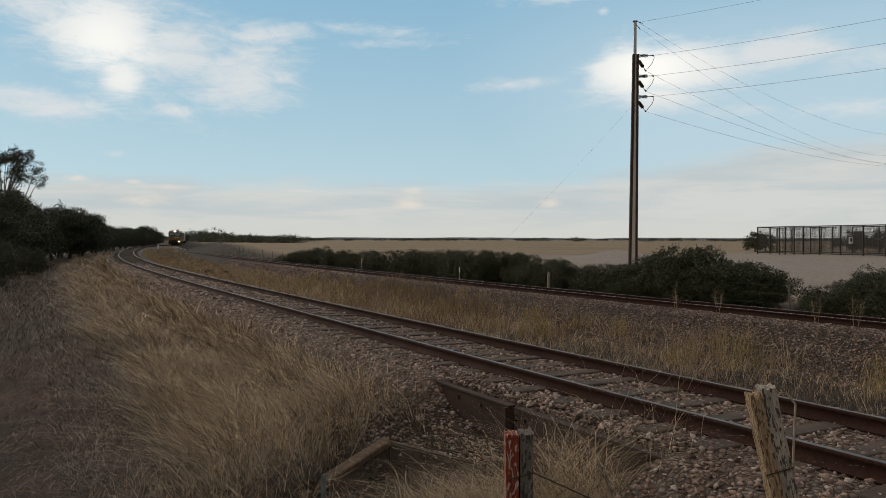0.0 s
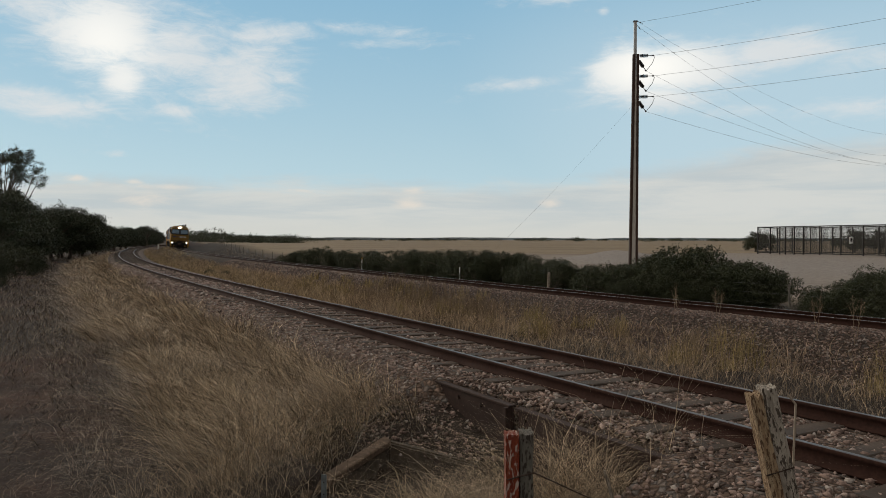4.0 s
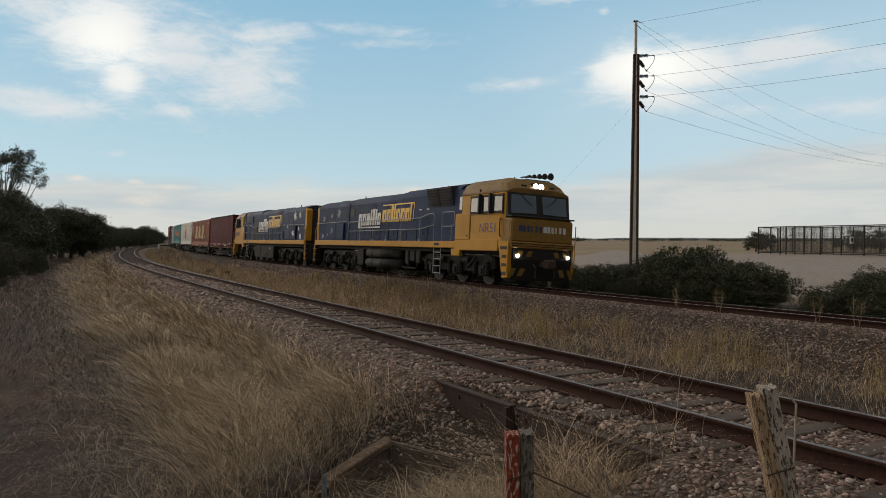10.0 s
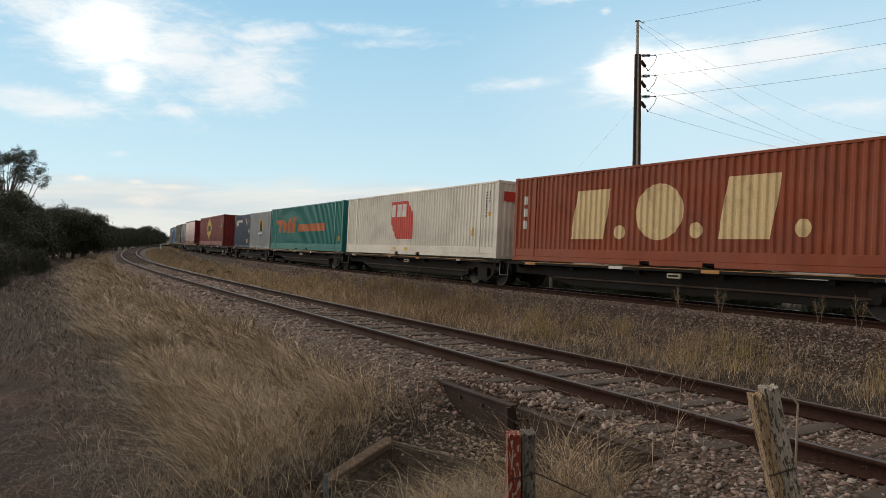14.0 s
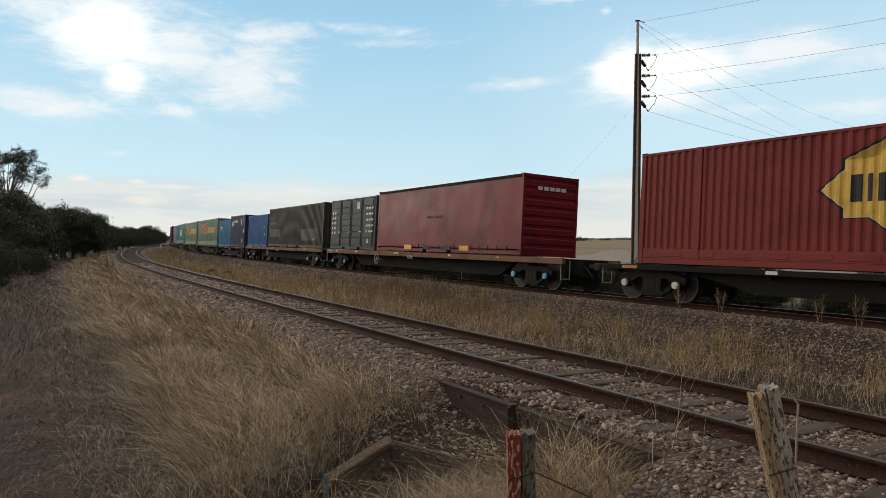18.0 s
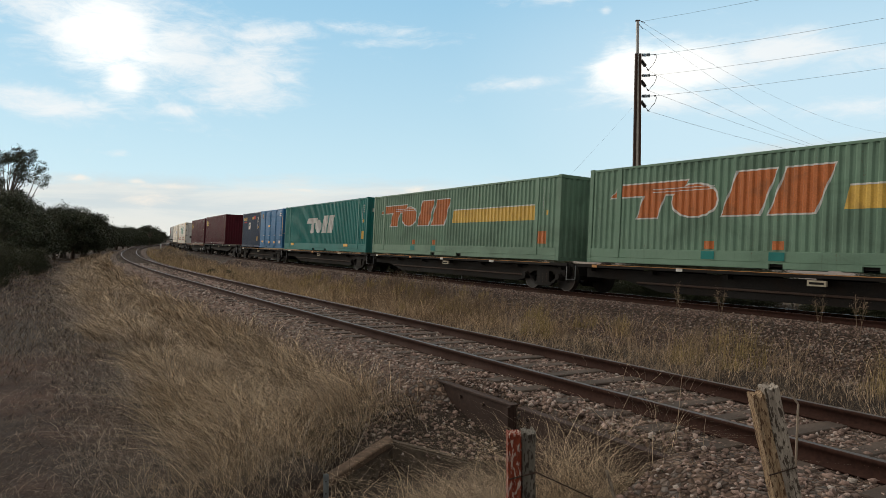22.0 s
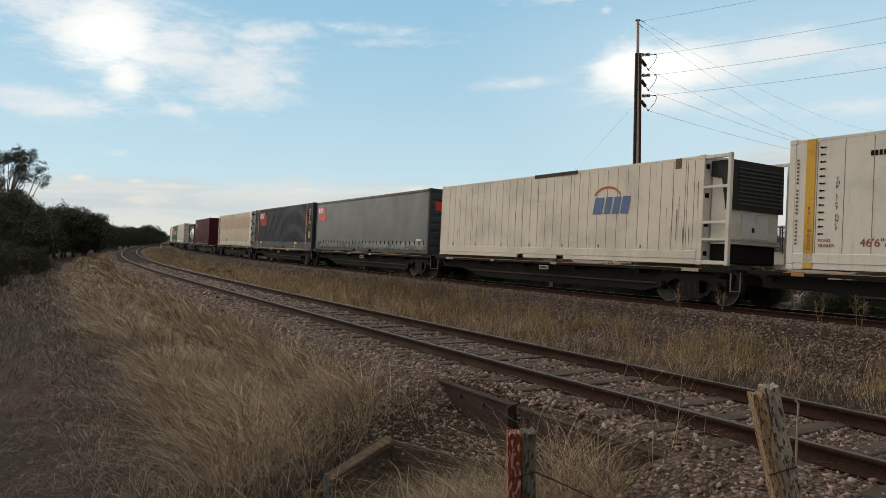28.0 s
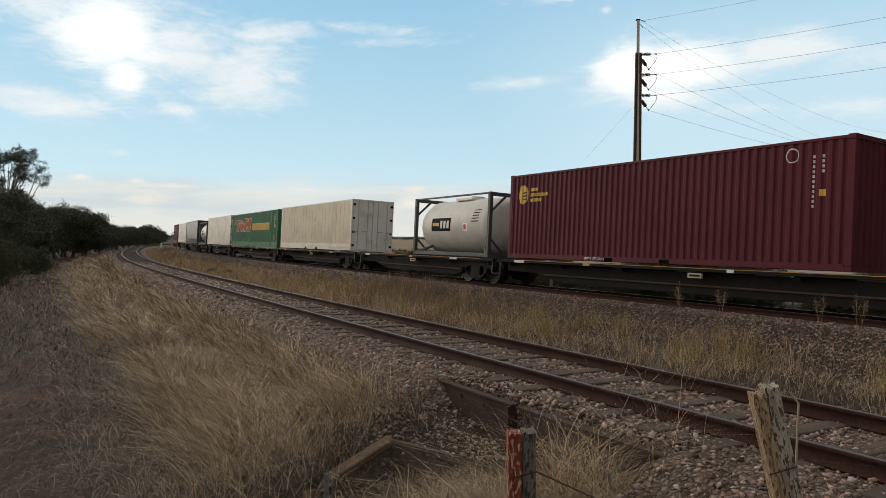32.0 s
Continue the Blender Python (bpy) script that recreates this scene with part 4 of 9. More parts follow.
        if kind == "flat":
            part("handbrake_wheel", bm, SILL_CREAM, c)
        else:
            bm.free()
    else:
        part("brake_pipe", cyl(bmesh.new(), (-h + 2.4, -0.98, z1 - 0.5), (h - 2.4, -0.98, z1 - 0.5), 0.03, 6), RUST, c)
    for e, s in zip(ends, (1, -1)):
        if e:
            bogie(c, s * (h - (1.9 if kind != "spine" else 1.5)), hub)
            bm = bmesh.new()
            for yy in (-1.22, -0.86):
                cyl(bm, (s * (h - 0.14), yy, z1 - 0.1), (s * (h - 0.14), yy, 0.4), 0.016, 6)
            cyl(bm, (s * (h - 0.14), -1.22, 0.4), (s * (h - 0.14), -0.86, 0.4), 0.016, 6)
            part("step_iron", bm, RAIL_GREY, c)
            bm = bx(bmesh.new(), s * (h - 0.3), s * (h + 0.32), -0.1, 0.1, 0.78, 0.92, 0.02)
            bx(bm, s * (h + 0.22), s * (h + 0.45), -0.16, 0.16, 0.72, 0.98, 0.04)
            part("coupler", bm, RUST, c)
            part("air_hose", cyl(bmesh.new(), (s * (h + 0.05), -0.4, 0.85), (s * (h + 0.3), -0.25, 0.5), 0.025, 6), BLACK, c)
    return c


SILL_RUST = plain("rusty_brown_sill", (0.15, 0.075, 0.04), 0.85, 0, 0.35, 4, (0.05, 0.03, 0.02), 0.5)
SILL_AMBER = plain("amber_mark", (0.42, 0.2, 0.06), 0.7, 0, 0.2)
SILL_CREAM = plain("dirty_cream_mark", (0.36, 0.32, 0.24), 0.7, 0, 0.15, 6, (0.15, 0.1, 0.07), 0.5)

# ---- the locomotives ----
NR_BLUE = boxpaint("locomotive_blue", (0.011, 0.027, 0.08), 0.25, 0.03, 0.58, 0.4)
NR_YELLOW = boxpaint("locomotive_yellow", (0.46, 0.225, 0.014), 0.5, 0.03, 0.45)
NR_WHITE = plain("locomotive_white", (0.6, 0.6, 0.58), 0.6, 0, 0.1, 5, (0.15, 0.12, 0.1), 0.5)
NR_NUMBER = plain("number_blue", (0.03, 0.04, 0.13), 0.55, 0, 0.1)
MARK_NAVY = plain("dark_navy_mark", (0.015, 0.03, 0.07), 0.6, 0, 0.1)
PALE = plain("pale_grey_paint", (0.55, 0.56, 0.55), 0.6, 0, 0.1, 5, (0.2, 0.18, 0.15), 0.4)
NAME_FADED = plain("faded_star_paint", (0.22, 0.24, 0.26), 0.7, 0, 0.3, 6, (0.03, 0.05, 0.1), 0.8)
NR_GREY = plain("locomotive_underframe", (0.013, 0.012, 0.0115), 0.8, 0, 0.35, 4, (0.026, 0.02, 0.016), 0.6, 0.25)


def glass(n, b):
    b.inputs["Base Color"].default_value = (0.016, 0.02, 0.024, 1)


def screen_glass(n, b):
    b.inputs["Base Color"].default_value = (0.2, 0.26, 0.32, 1)


CAB_GLASS = material("dark_cab_glass", glass, 0.12, 0, 0.5)
SCREEN = material("reflecting_windscreen", screen_glass, 0.06, 0.75, 0.8)
ROOF_GRIME = plain("sooty_roof_paint", (0.02, 0.02, 0.024), 0.7, 0, 0.4, 2, (0.05, 0.035, 0.02), 0.5)
ROOF_YELLOW = plain("sooty_yellow_roof", (0.16, 0.09, 0.018), 0.65, 0, 0.3, 2, (0.04, 0.03, 0.02), 0.6)
NOSE_GRIME = plain("grimy_nose_yellow", (0.2, 0.11, 0.018), 0.6, 0, 0.35, 2, (0.05, 0.035, 0.02), 0.7)


def lit(name, col, power):
    def build(n, b):
        b.inputs["Emission Color"].default_value = (*col, 1)
        b.inputs["Emission Strength"].default_value = power
    return material(name, build, 0.3)


LAMP_ON = lit("headlight_glow", (1.0, 0.93, 0.8), 40.0)
RAIL_GREY = plain("dull_handrail", (0.24, 0.25, 0.26), 0.55, 0.2, 0.2)
LAMP_OFF = plain("unlit_lamp_glass", (0.3, 0.3, 0.3), 0.2, 0, 0.1)


def loft(bm, sections, mi=0):
    """Skin over outlines [(x, [(y, z), ...]), ...] with equal counts; ends are closed."""
    rings = [[bm.verts.new((x, y, z)) for y, z in o] for x, o in sections]
    for a, b in zip(rings, rings[1:]):
        for i in range(len(a)):
            j = (i + 1) % len(a)
            bm.faces.new((a[i], a[j], b[j], b[i]))
    bm.faces.new(rings[0][::-1])
    bm.faces.new(rings[-1])
    bmesh.ops.recalc_face_normals(bm, faces=bm.faces[:])
    return bm


def shell(wd, z0, z1, zr, lip=0.35):
    """Cross section: upright sides and a roof rounded by two chamfers."""
    return [(-wd, z0), (wd, z0), (wd, z1), (wd - lip * 0.45, z1 + (zr - z1) * 0.62), (wd - lip * 1.4, zr), (-wd + lip * 1.4, zr), (-wd + lip * 0.45, z1 + (zr - z1) * 0.62), (-wd, z1)]


def bar(bm, pts, r, n=6):
    """A bent round bar through the points."""
    for p, q in zip(pts, pts[1:]):
        cyl(bm, p, q, r, n)
    return bm


def locomotive(label, number, lamps, back=False):
    c = new("diesel_locomotive")
    tagged(c, label, "locomotive", "locomotives of the train")
    W, HW = 1.43, 1.31
    # underframe and yellow sills
    part("underframe", bx(bmesh.new(), -10.2, 9.6, -1.28, 1.28, 1.16, 1.4, 0.02), NR_GREY, c)
    for s in (-1, 1):
        box_part("frame_sill", NR_YELLOW, c, -9.85, 6.62, s * 1.3, s * 1.46, 1.33, 1.6, bevel=0.015, label="yellow side sill")
        box_part("cab_sill", NR_YELLOW, c, 6.62, 9.68, s * 1.3, s * 1.465, 1.25, 1.66, bevel=0.015)
        box_part("jacking_pad", NR_YELLOW, c, 6.4, 7.05, s * 1.32, s * 1.48, 1.02, 1.3, bevel=0.02)
        box_part("sill_slot", BLACK, c, 4.95, 5.35, s * 1.4, s * 1.467, 1.42, 1.53)
    box_part("walkway", NR_GREY, c, -9.85, 6.6, -1.3, 1.3, 1.42, 1.598)
    # under the floor: a tank on one side of the engine, air cylinders and boxes on the other
    if back:
        bm = prism(bmesh.new(), [(3.02, 1.2), (-2.65, 1.2), (-2.65, 0.5), (-2.4, 0.27), (2.75, 0.27), (3.02, 0.5)], -1.38, 1.38)
        bmesh.ops.bevel(bm, geom=bm.edges[:], offset=0.05, segments=2, affect="EDGES")
        tank = part("fuel_tank", bm, NR_GREY, c)
        for a, b in ((-2.5, -1.2), (-1.1, 1.0), (1.1, 2.85)):
            box_part("tank_panel", NR_GREY, tank, a, b, -1.405, -1.37, 0.52, 1.12, bevel=0.012)
        box_part("filler_plate", GALV, tank, -1.75, -1.55, -1.42, -1.39, 0.95, 1.05, bevel=0.01)
    else:
        bm = prism(bmesh.new(), [(1.9, 1.16), (-2.6, 1.16), (-2.6, 0.5), (-2.3, 0.27), (1.6, 0.27), (1.9, 0.5)], -1.0, 1.36)
        part("fuel_tank", bm, NR_GREY, c)
        for zz in (1.0, 0.52):
            a = part("air_reservoir", cyl(bmesh.new(), (-2.25, -1.2, zz), (1.5, -1.2, zz), 0.225, 18), NR_GREY, c, smooth=True)
            for x in (-1.5, -0.4, 0.8):
                part("strap", cyl(bmesh.new(), (x - 0.03, -1.2, zz), (x + 0.03, -1.2, zz), 0.235, 18), STEEL_DARK, a)
        part("battery_box", bx(bmesh.new(), -3.4, -2.65, -1.38, -0.4, 0.35, 1.17, 0.03), NR_GREY, c)
        for x, q, z in ((2.05, 0.35, 0.55), (2.5, 0.5, 0.7), (3.1, 0.4, 0.62)):
            part("valve_box", bx(bmesh.new(), x, x + q, -1.34, -0.6, z, 1.17, 0.04), NR_GREY, c)
        part("pipe", bar(bmesh.new(), [(1.7, -1.3, 0.45), (2.2, -1.36, 0.4), (3.2, -1.36, 0.4), (3.5, -1.3, 0.8), (3.5, -1.3, 1.2)], 0.03), NR_GREY, c)
    # engine hood in two heights, rounded at the shoulders, soot along the top

    def hood(a, b, wd, zr, name):
        z1 = zr - 0.4
        ring = [(-wd, 1.6), (wd, 1.6), (wd, z1)] + [(wd - 0.5 + 0.5 * math.cos(q), z1 + 0.33 * math.sin(q)) for q in (0.4, 0.8, 1.15)]
        ring += [(-y, z) for y, z in reversed(ring[2:])]
        h = part(name, loft(bmesh.new(), [(a, ring), (b, ring)]), NR_BLUE, c)
        cap = [(-wd + 0.32, zr - 0.16), (wd - 0.32, zr - 0.16), (wd - 0.36, zr - 0.06), (wd - 0.6, zr), (-wd + 0.6, zr), (-wd + 0.36, zr - 0.06)]
        part("hood_roof", loft(bmesh.new(), [(a - 0.01, cap), (b + 0.01, cap)]), ROOF_GRIME, h, "sooty hood roof")
        return h
    hood(1.4, 6.64, HW, 3.97, "engine_hood")
    hood(-4.9, 1.4, HW - 0.005, 3.9, "engine_hood")
    hood(-9.6, -4.9, HW + 0.03, 3.86, "tail_hood")
    box_part("end_wall", ROOF_GRIME, c, -9.78, -9.6, -1.22, 1.22, 1.6, 3.6, bevel=0.02)
    for s in (-1, 1):
        part("end_stripe", prism(bmesh.new(), [(-9.9, 1.6), (-9.62, 1.6), (-9.62, 3.46), (-9.7, 3.62), (-9.9, 3.5)], min(s * 1.0, s * 1.35), max(s * 1.0, s * 1.35)), NR_YELLOW, c, "yellow end corner")
    part("exhaust_stack", bx(bmesh.new(), -0.3, 0.5, -0.35, 0.35, 3.86, 4.0, 0.03), BLACK, c)
    for x, q in ((-7.6, 0.5), (-3.2, 0.35), (3.6, 0.3)):
        part("roof_hatch", bx(bmesh.new(), x - q, x + q, -0.55, 0.55, 3.84, 3.99 if x > 1 else 3.93, 0.02), ROOF_GRIME, c)
    # seams, doors, latches and bolts in the hood side
    for x in (-8.3, -7.0, -5.9, -4.86, -3.3, -1.75, -0.2, 1.4, 2.9, 4.05):
        box_part("hood_seam", MARK_NAVY, c, x - 0.012, x + 0.012, -HW - 0.036 if x < -4.88 else -HW - 0.006, -HW + 0.02, 1.62, 3.44)
    for i in range(9):
        x = -4.7 + i * 0.98
        d = box_part("hood_door", NR_BLUE, c, x, x + 0.9, -HW - 0.022, -HW + 0.02, 1.68, 2.2, bevel=0.008)
        box_part("latch", BLACK, d, x + 0.4, x + 0.5, -HW - 0.04, -HW - 0.02, 1.9, 2.0)
    for i in range(12):
        box_part("bolt_plate", BLACK, c, -4.4 + 0.72 * i, -4.33 + 0.72 * i, -HW - 0.012, -HW + 0.01, 3.28 + 0.1 * (i % 2), 3.36 + 0.1 * (i % 2))
    box_part("hood_vent", BLACK, c, -4.81, -4.19, -HW - 0.016, -HW + 0.02, 2.85, 3.28, bevel=0.01)
    eq = box_part("equipment_box", NR_BLUE, c, -7.83, -5.44, -W - 0.005, -HW, 1.62, 2.55, bevel=0.02)
    box_part("box_lid", NR_BLUE, eq, -7.8, -6.66, -W - 0.02, -W, 1.7, 2.48, bevel=0.008)
    box_part("box_lid", NR_BLUE, eq, -6.6, -5.48, -W - 0.02, -W, 1.7, 2.48, bevel=0.008)
    if back:
        g = box_part("intake_grille", BLACK, c, 2.49, 3.71, -HW - 0.03, -HW + 0.02, 1.66, 2.74, bevel=0.01)
        for j in range(8):
            box_part("slat", NR_GREY, g, 2.54, 3.66, -HW - 0.045, -HW - 0.028, 1.74 + j * 0.12, 1.77 + j * 0.12)
        box_part("side_cabinet", NR_BLUE, c, 4.0, 6.0, -HW - 0.05, -HW + 0.02, 2.95, 3.5, bevel=0.03)
        box_part("roof_slot", BLACK, c, -4.17, -3.19, -HW - 0.02, -HW + 0.06, 3.56, 3.63)
    else:
        for a, b in ((4.15, 5.15), (5.2, 6.2)):       # flared radiator intakes, dark and oily
            bm = bmesh.new()
            lo, hi = [(-HW + 0.1, 3.05), (-HW - 0.04, 3.05), (-HW - 0.2, 3.8), (-HW + 0.3, 3.86)], None
            loft(bm, [(a, lo), (b, lo)])
            g = part("intake_grille", bm, ROOF_GRIME, c, "flared dark intake")
            for j in range(6):
                zz, yy = 3.14 + j * 0.11, -HW - 0.06 - 0.0235 * (j + 1)
                box_part("slat", NR_GREY, g, a + 0.06, b - 0.06, yy - 0.02, yy + 0.03, zz, zz + 0.035)
        for x in (3.2, 3.9):
            box_part("data_plate", PALE, c, x, x + 0.22, -HW - 0.008, -HW + 0.01, 2.95, 3.0)
    # blue door between hood and cab
    box_part("door_recess", NR_BLUE, c, 6.6, 7.1, -HW - 0.03, HW, 1.62, 3.64, bevel=0.01)
    dr = box_part("side_door", NR_BLUE, c, 6.66, 7.03, -HW - 0.05, -HW, 1.66, 3.56, bevel=0.02)
    box_part("door_window", CAB_GLASS, dr, 6.72, 6.97, -HW - 0.06, -HW - 0.04, 2.82, 3.38, bevel=0.02)
    # cab: wide yellow body, its own rounded roof, windows in rubber
    cab = part("cab", loft(bmesh.new(), [(7.08, shell(W, 1.62, 3.34, 3.42, 0.08)), (9.8, shell(W, 1.62, 3.34, 3.42, 0.08)), (10.02, shell(W - 0.05, 1.62, 3.34, 3.4, 0.08))]), NR_YELLOW, c)
    part("cab_roof", loft(bmesh.new(), [(7.04, shell(W + 0.01, 3.38, 3.44, 3.96, 0.4)), (9.45, shell(W + 0.01, 3.38, 3.44, 3.96, 0.4)), (9.75, shell(W - 0.01, 3.38, 3.44, 3.9, 0.42)), (10.06, shell(W - 0.06, 3.38, 3.42, 3.56, 0.42))]), ROOF_YELLOW, cab, "sooty yellow cab roof")
    box_part("roof_seam", STEEL_DARK, cab, 8.3, 8.33, -W - 0.014, -W + 0.1, 3.4, 3.55)
    box_part("lower_cabinet", NR_YELLOW, cab, 6.62, 7.7, -W - 0.03, -W + 0.1, 1.66, 2.68, bevel=0.02, label="yellow cabinet beside the cab")
    box_part("cabinet_latch", BLACK, cab, 7.5, 7.58, -W - 0.045, -W - 0.03, 1.78, 1.84)
    box_part("panel_seam", STEEL_DARK, cab, 7.72, 7.74, -W - 0.004, -W + 0.05, 1.66, 2.6)
    box_part("panel_seam", STEEL_DARK, cab, 7.74, 9.95, -W - 0.003, -W + 0.05, 2.585, 2.6)
    for s in (-1, 1):
        for a, b in ((7.73, 8.36), (8.5, 9.1), (9.2, 9.9)):
            win = box_part("side_window", BLACK, cab, a - 0.05, b + 0.05 if b < 9.8 else b + 0.02, s * (W - 0.02), s * (W + 0.014), 2.62, 3.32, bevel=0.03)
            box_part("pane", CAB_GLASS, win, a, b - 0.02, s * (W - 0.01), s * (W + 0.022), 2.68, 3.26, bevel=0.03)
    for x in (8.43, 9.15):                           # hinged wind deflectors stand off the wall
        part("wind_deflector", bx(bmesh.new(), x - 0.05, x + 0.05, -W - 0.14, -W, 2.62, 3.36, 0.012), BLACK, cab)
    box_part("inner_blind", PALE, cab, 8.72, 9.02, -W + 0.05, -W + 0.06, 2.7, 3.25)
    part("grab_rail", bar(bmesh.new(), [(9.82, -W, 1.78), (9.82, -W - 0.06, 1.82), (9.82, -W - 0.06, 2.4), (9.82, -W, 2.44)], 0.022), BLACK, cab)
    # blunt grimy nose with a ledge under the windscreens
    part("nose", loft(bmesh.new(), [(9.9, shell(W - 0.02, 1.62, 2.4, 2.52, 0.1)), (10.36, shell(W - 0.05, 1.62, 2.38, 2.48, 0.1)), (10.42, shell(W - 0.1, 1.66, 2.32, 2.42, 0.1))]), NOSE_GRIME, cab, "grimy yellow nose")
    box_part("nose_ledge", BLACK, cab, 10.02, 10.44, -W + 0.02, W - 0.02, 2.49, 2.54, bevel=0.012)
    part("nose_band", bx(bmesh.new(), 9.9, 10.47, -W + 0.02, W - 0.02, 1.38, 1.62, 0.03), NOSE_GRIME, cab)
    for z in (1.46, 1.54):
        box_part("band_line", STEEL_DARK, cab, 10.465, 10.476, -W + 0.06, W - 0.06, z, z + 0.02)
    bm = prism(bmesh.new(), [(10.16, 2.52), (9.9, 2.52), (9.9, 3.42), (10.05, 3.42)], -W + 0.05, W - 0.05)
    part("screen_frame", bm, BLACK, cab)
    for s in (-1, 1):
        y0, y1 = s * 0.14, s * (W - 0.17)
        scr = raw("windscreen", [(10.166, y0, 2.66), (10.166, y1, 2.64), (10.07, y1 * 0.97, 3.3), (10.07, y0, 3.32)], [(0, 1, 2, 3) if s > 0 else (3, 2, 1, 0)], SCREEN, cab, "windscreen reflecting the sky")
        part("wiper", bar(bmesh.new(), [(10.1, s * 0.8, 3.36), (10.12, s * 0.7, 3.2), (10.16, s * 0.35, 2.95)], 0.012, 5), BLACK, scr)
        box_part("number_box", BLACK, cab, 9.84, 10.0, s * 0.5, s * 0.74, 3.56, 3.7, bevel=0.015)
        part("marker_light", cyl(bmesh.new(), (9.8, s * 0.98, 3.6), (9.98, s * 0.98, 3.58), 0.055, 10), LAMP_OFF, cab)
    lh = part("headlight_box", bx(bmesh.new(), 9.7, 9.99, -0.28, 0.28, 3.54, 3.8, 0.05), BLACK, cab)
    for s in (-1, 1):
        part("headlight", cyl(bmesh.new(), (9.98, s * 0.125, 3.67), (10.02, s * 0.125, 3.67), 0.1, 16), LAMP_ON if lamps else LAMP_OFF, lh)
        part("ditch_light", cyl(bmesh.new(), (10.4, s * 1.12, 1.12), (10.5, s * 1.12, 1.12), 0.06, 16), LAMP_ON if lamps else LAMP_OFF, c)
    bar_ob = part("horn_bracket", bx(bmesh.new(), 9.2, 9.4, -0.15, 1.0, 3.95, 4.0, 0.01), BLACK, cab)
    for i, q in enumerate((-0.08, 0.14, 0.38, 0.62, 0.9)):
        r = 0.06 + 0.02 * i
        part("horn", cyl(cyl(bmesh.new(), (9.0, q, 4.02 + r), (9.3, q, 4.02 + r), 0.03, 8), (9.3, q, 4.02 + r), (9.55, q, 4.02 + r), 0.03, 14, r), BLACK, bar_ob)
    for x in (8.9, 3.9, -5.2):
        part("roof_aerial", cyl(bmesh.new(), (x, -0.3, 3.8), (x, -0.3, 4.08), 0.05, 8, 0.025), BLACK, c)
    # pilot with chevrons, couplers, hoses, steps
    part("pilot", prism(bmesh.new(), [(9.9, 1.4), (10.42, 1.4), (10.48, 1.0), (10.36, 0.24), (10.0, 0.24)], -1.3, 1.3), NR_GREY, c)
    for s in (-1, 1):
        for k in (0.45, 0.85):
            raw("chevron", [(10.462, s * k, 1.3), (10.462, s * (k + 0.22), 1.3), (10.385, s * (k + 0.62), 0.4), (10.385, s * (k + 0.4), 0.4)], [(0, 1, 2, 3) if s > 0 else (3, 2, 1, 0)], ROOF_YELLOW, c, "dirt-covered yellow chevron").location.x = 0.02
        st = part("cab_steps", prism(bmesh.new(), [(9.66, 1.62), (10.36, 1.62), (10.36, 0.34), (10.02, 0.3), (9.82, 1.2)], min(s * 1.12, s * 1.455), max(s * 1.12, s * 1.455)), NR_YELLOW, c, "yellow step well with dark treads")
        for i in range(4):
            box_part("tread", BLACK, st, 9.98 if i < 3 else 9.86, 10.28, s * 1.38, s * 1.465, 0.42 + 0.3 * i, 0.53 + 0.3 * i, bevel=0.01)
        part("step_rail", bar(bmesh.new(), [(10.34, s * 1.47, 0.5), (10.4, s * 1.49, 0.9), (10.42, s * 1.49, 2.3)], 0.018), NR_YELLOW, st)
        part("air_hose", bar(bmesh.new(), [(10.42, s * 0.4, 0.85), (10.62, s * 0.42, 0.7), (10.6, s * 0.42, 0.35)], 0.03), BLACK, c)
    part("coupler", bx(bx(bmesh.new(), 10.3, 10.85, -0.12, 0.12, 0.75, 0.95, 0.02), 10.7, 11.0, -0.2, 0.2, 0.68, 1.02, 0.05), RUST, c)
    part("rear_coupler", bx(bmesh.new(), -10.9, -10.1, -0.15, 0.15, 0.72, 0.98, 0.03), RUST, c)
    part("rear_pilot", bx(bmesh.new(), -10.25, -9.95, -1.2, 1.2, 0.35, 1.4, 0.04), NR_GREY, c)
    # handrails: long rail with a raised front, hoop beside the cab, tail rail
    bm = bmesh.new()
    yr = -1.435
    bar(bm, [(-4.7, yr, 1.6), (-4.7, yr, 2.58), (3.55, yr, 2.6), (4.3, yr, 2.75), (4.72, yr, 2.77), (4.83, yr, 2.68), (4.83, yr, 1.6)], 0.02)
    bar(bm, [(-4.7, yr, 2.1), (3.55, yr, 2.12), (4.83, yr, 2.28)], 0.017)
    for x in (-3.1, -1.5, 0.1, 1.7, 3.55):
        bar(bm, [(x, yr, 1.6), (x, yr, 2.6)], 0.018)
        bx(bm, x - 0.06, x + 0.06, yr - 0.03, yr + 0.05, 1.58, 1.66)
    part("handrail", bm, RAIL_GREY, c)
    part("handrail", bar(bar(bmesh.new(), [(5.51, yr, 1.6), (5.51, yr, 2.7), (5.58, yr, 2.78), (6.42, yr, 2.78), (6.5, yr, 2.7), (6.5, yr, 2.3), (6.42, yr, 2.2), (5.51, yr, 2.2)], 0.02), [(6.3, yr, 1.6), (6.3, yr, 2.2)], 0.018), RAIL_GREY, c)
    part("tail_rail", bar(bmesh.new(), [(-9.75, yr - 0.02, 2.58), (-5.3, yr - 0.02, 2.62), (-4.95, yr, 2.62)], 0.018), RAIL_GREY, c)
    part("corner_rail", bar(bmesh.new(), [(-10.2, -1.4, 0.3), (-10.02, -1.42, 0.6), (-9.98, -1.42, 1.4), (-9.98, -1.42, 2.2), (-9.75, -1.42, 2.4)], 0.025), NR_YELLOW, c, "bent yellow corner rail")
    sp = part("tail_steps", bx(bmesh.new(), -10.2, -9.8, -1.42, -1.05, 0.35, 1.35, 0.02), NR_GREY, c)
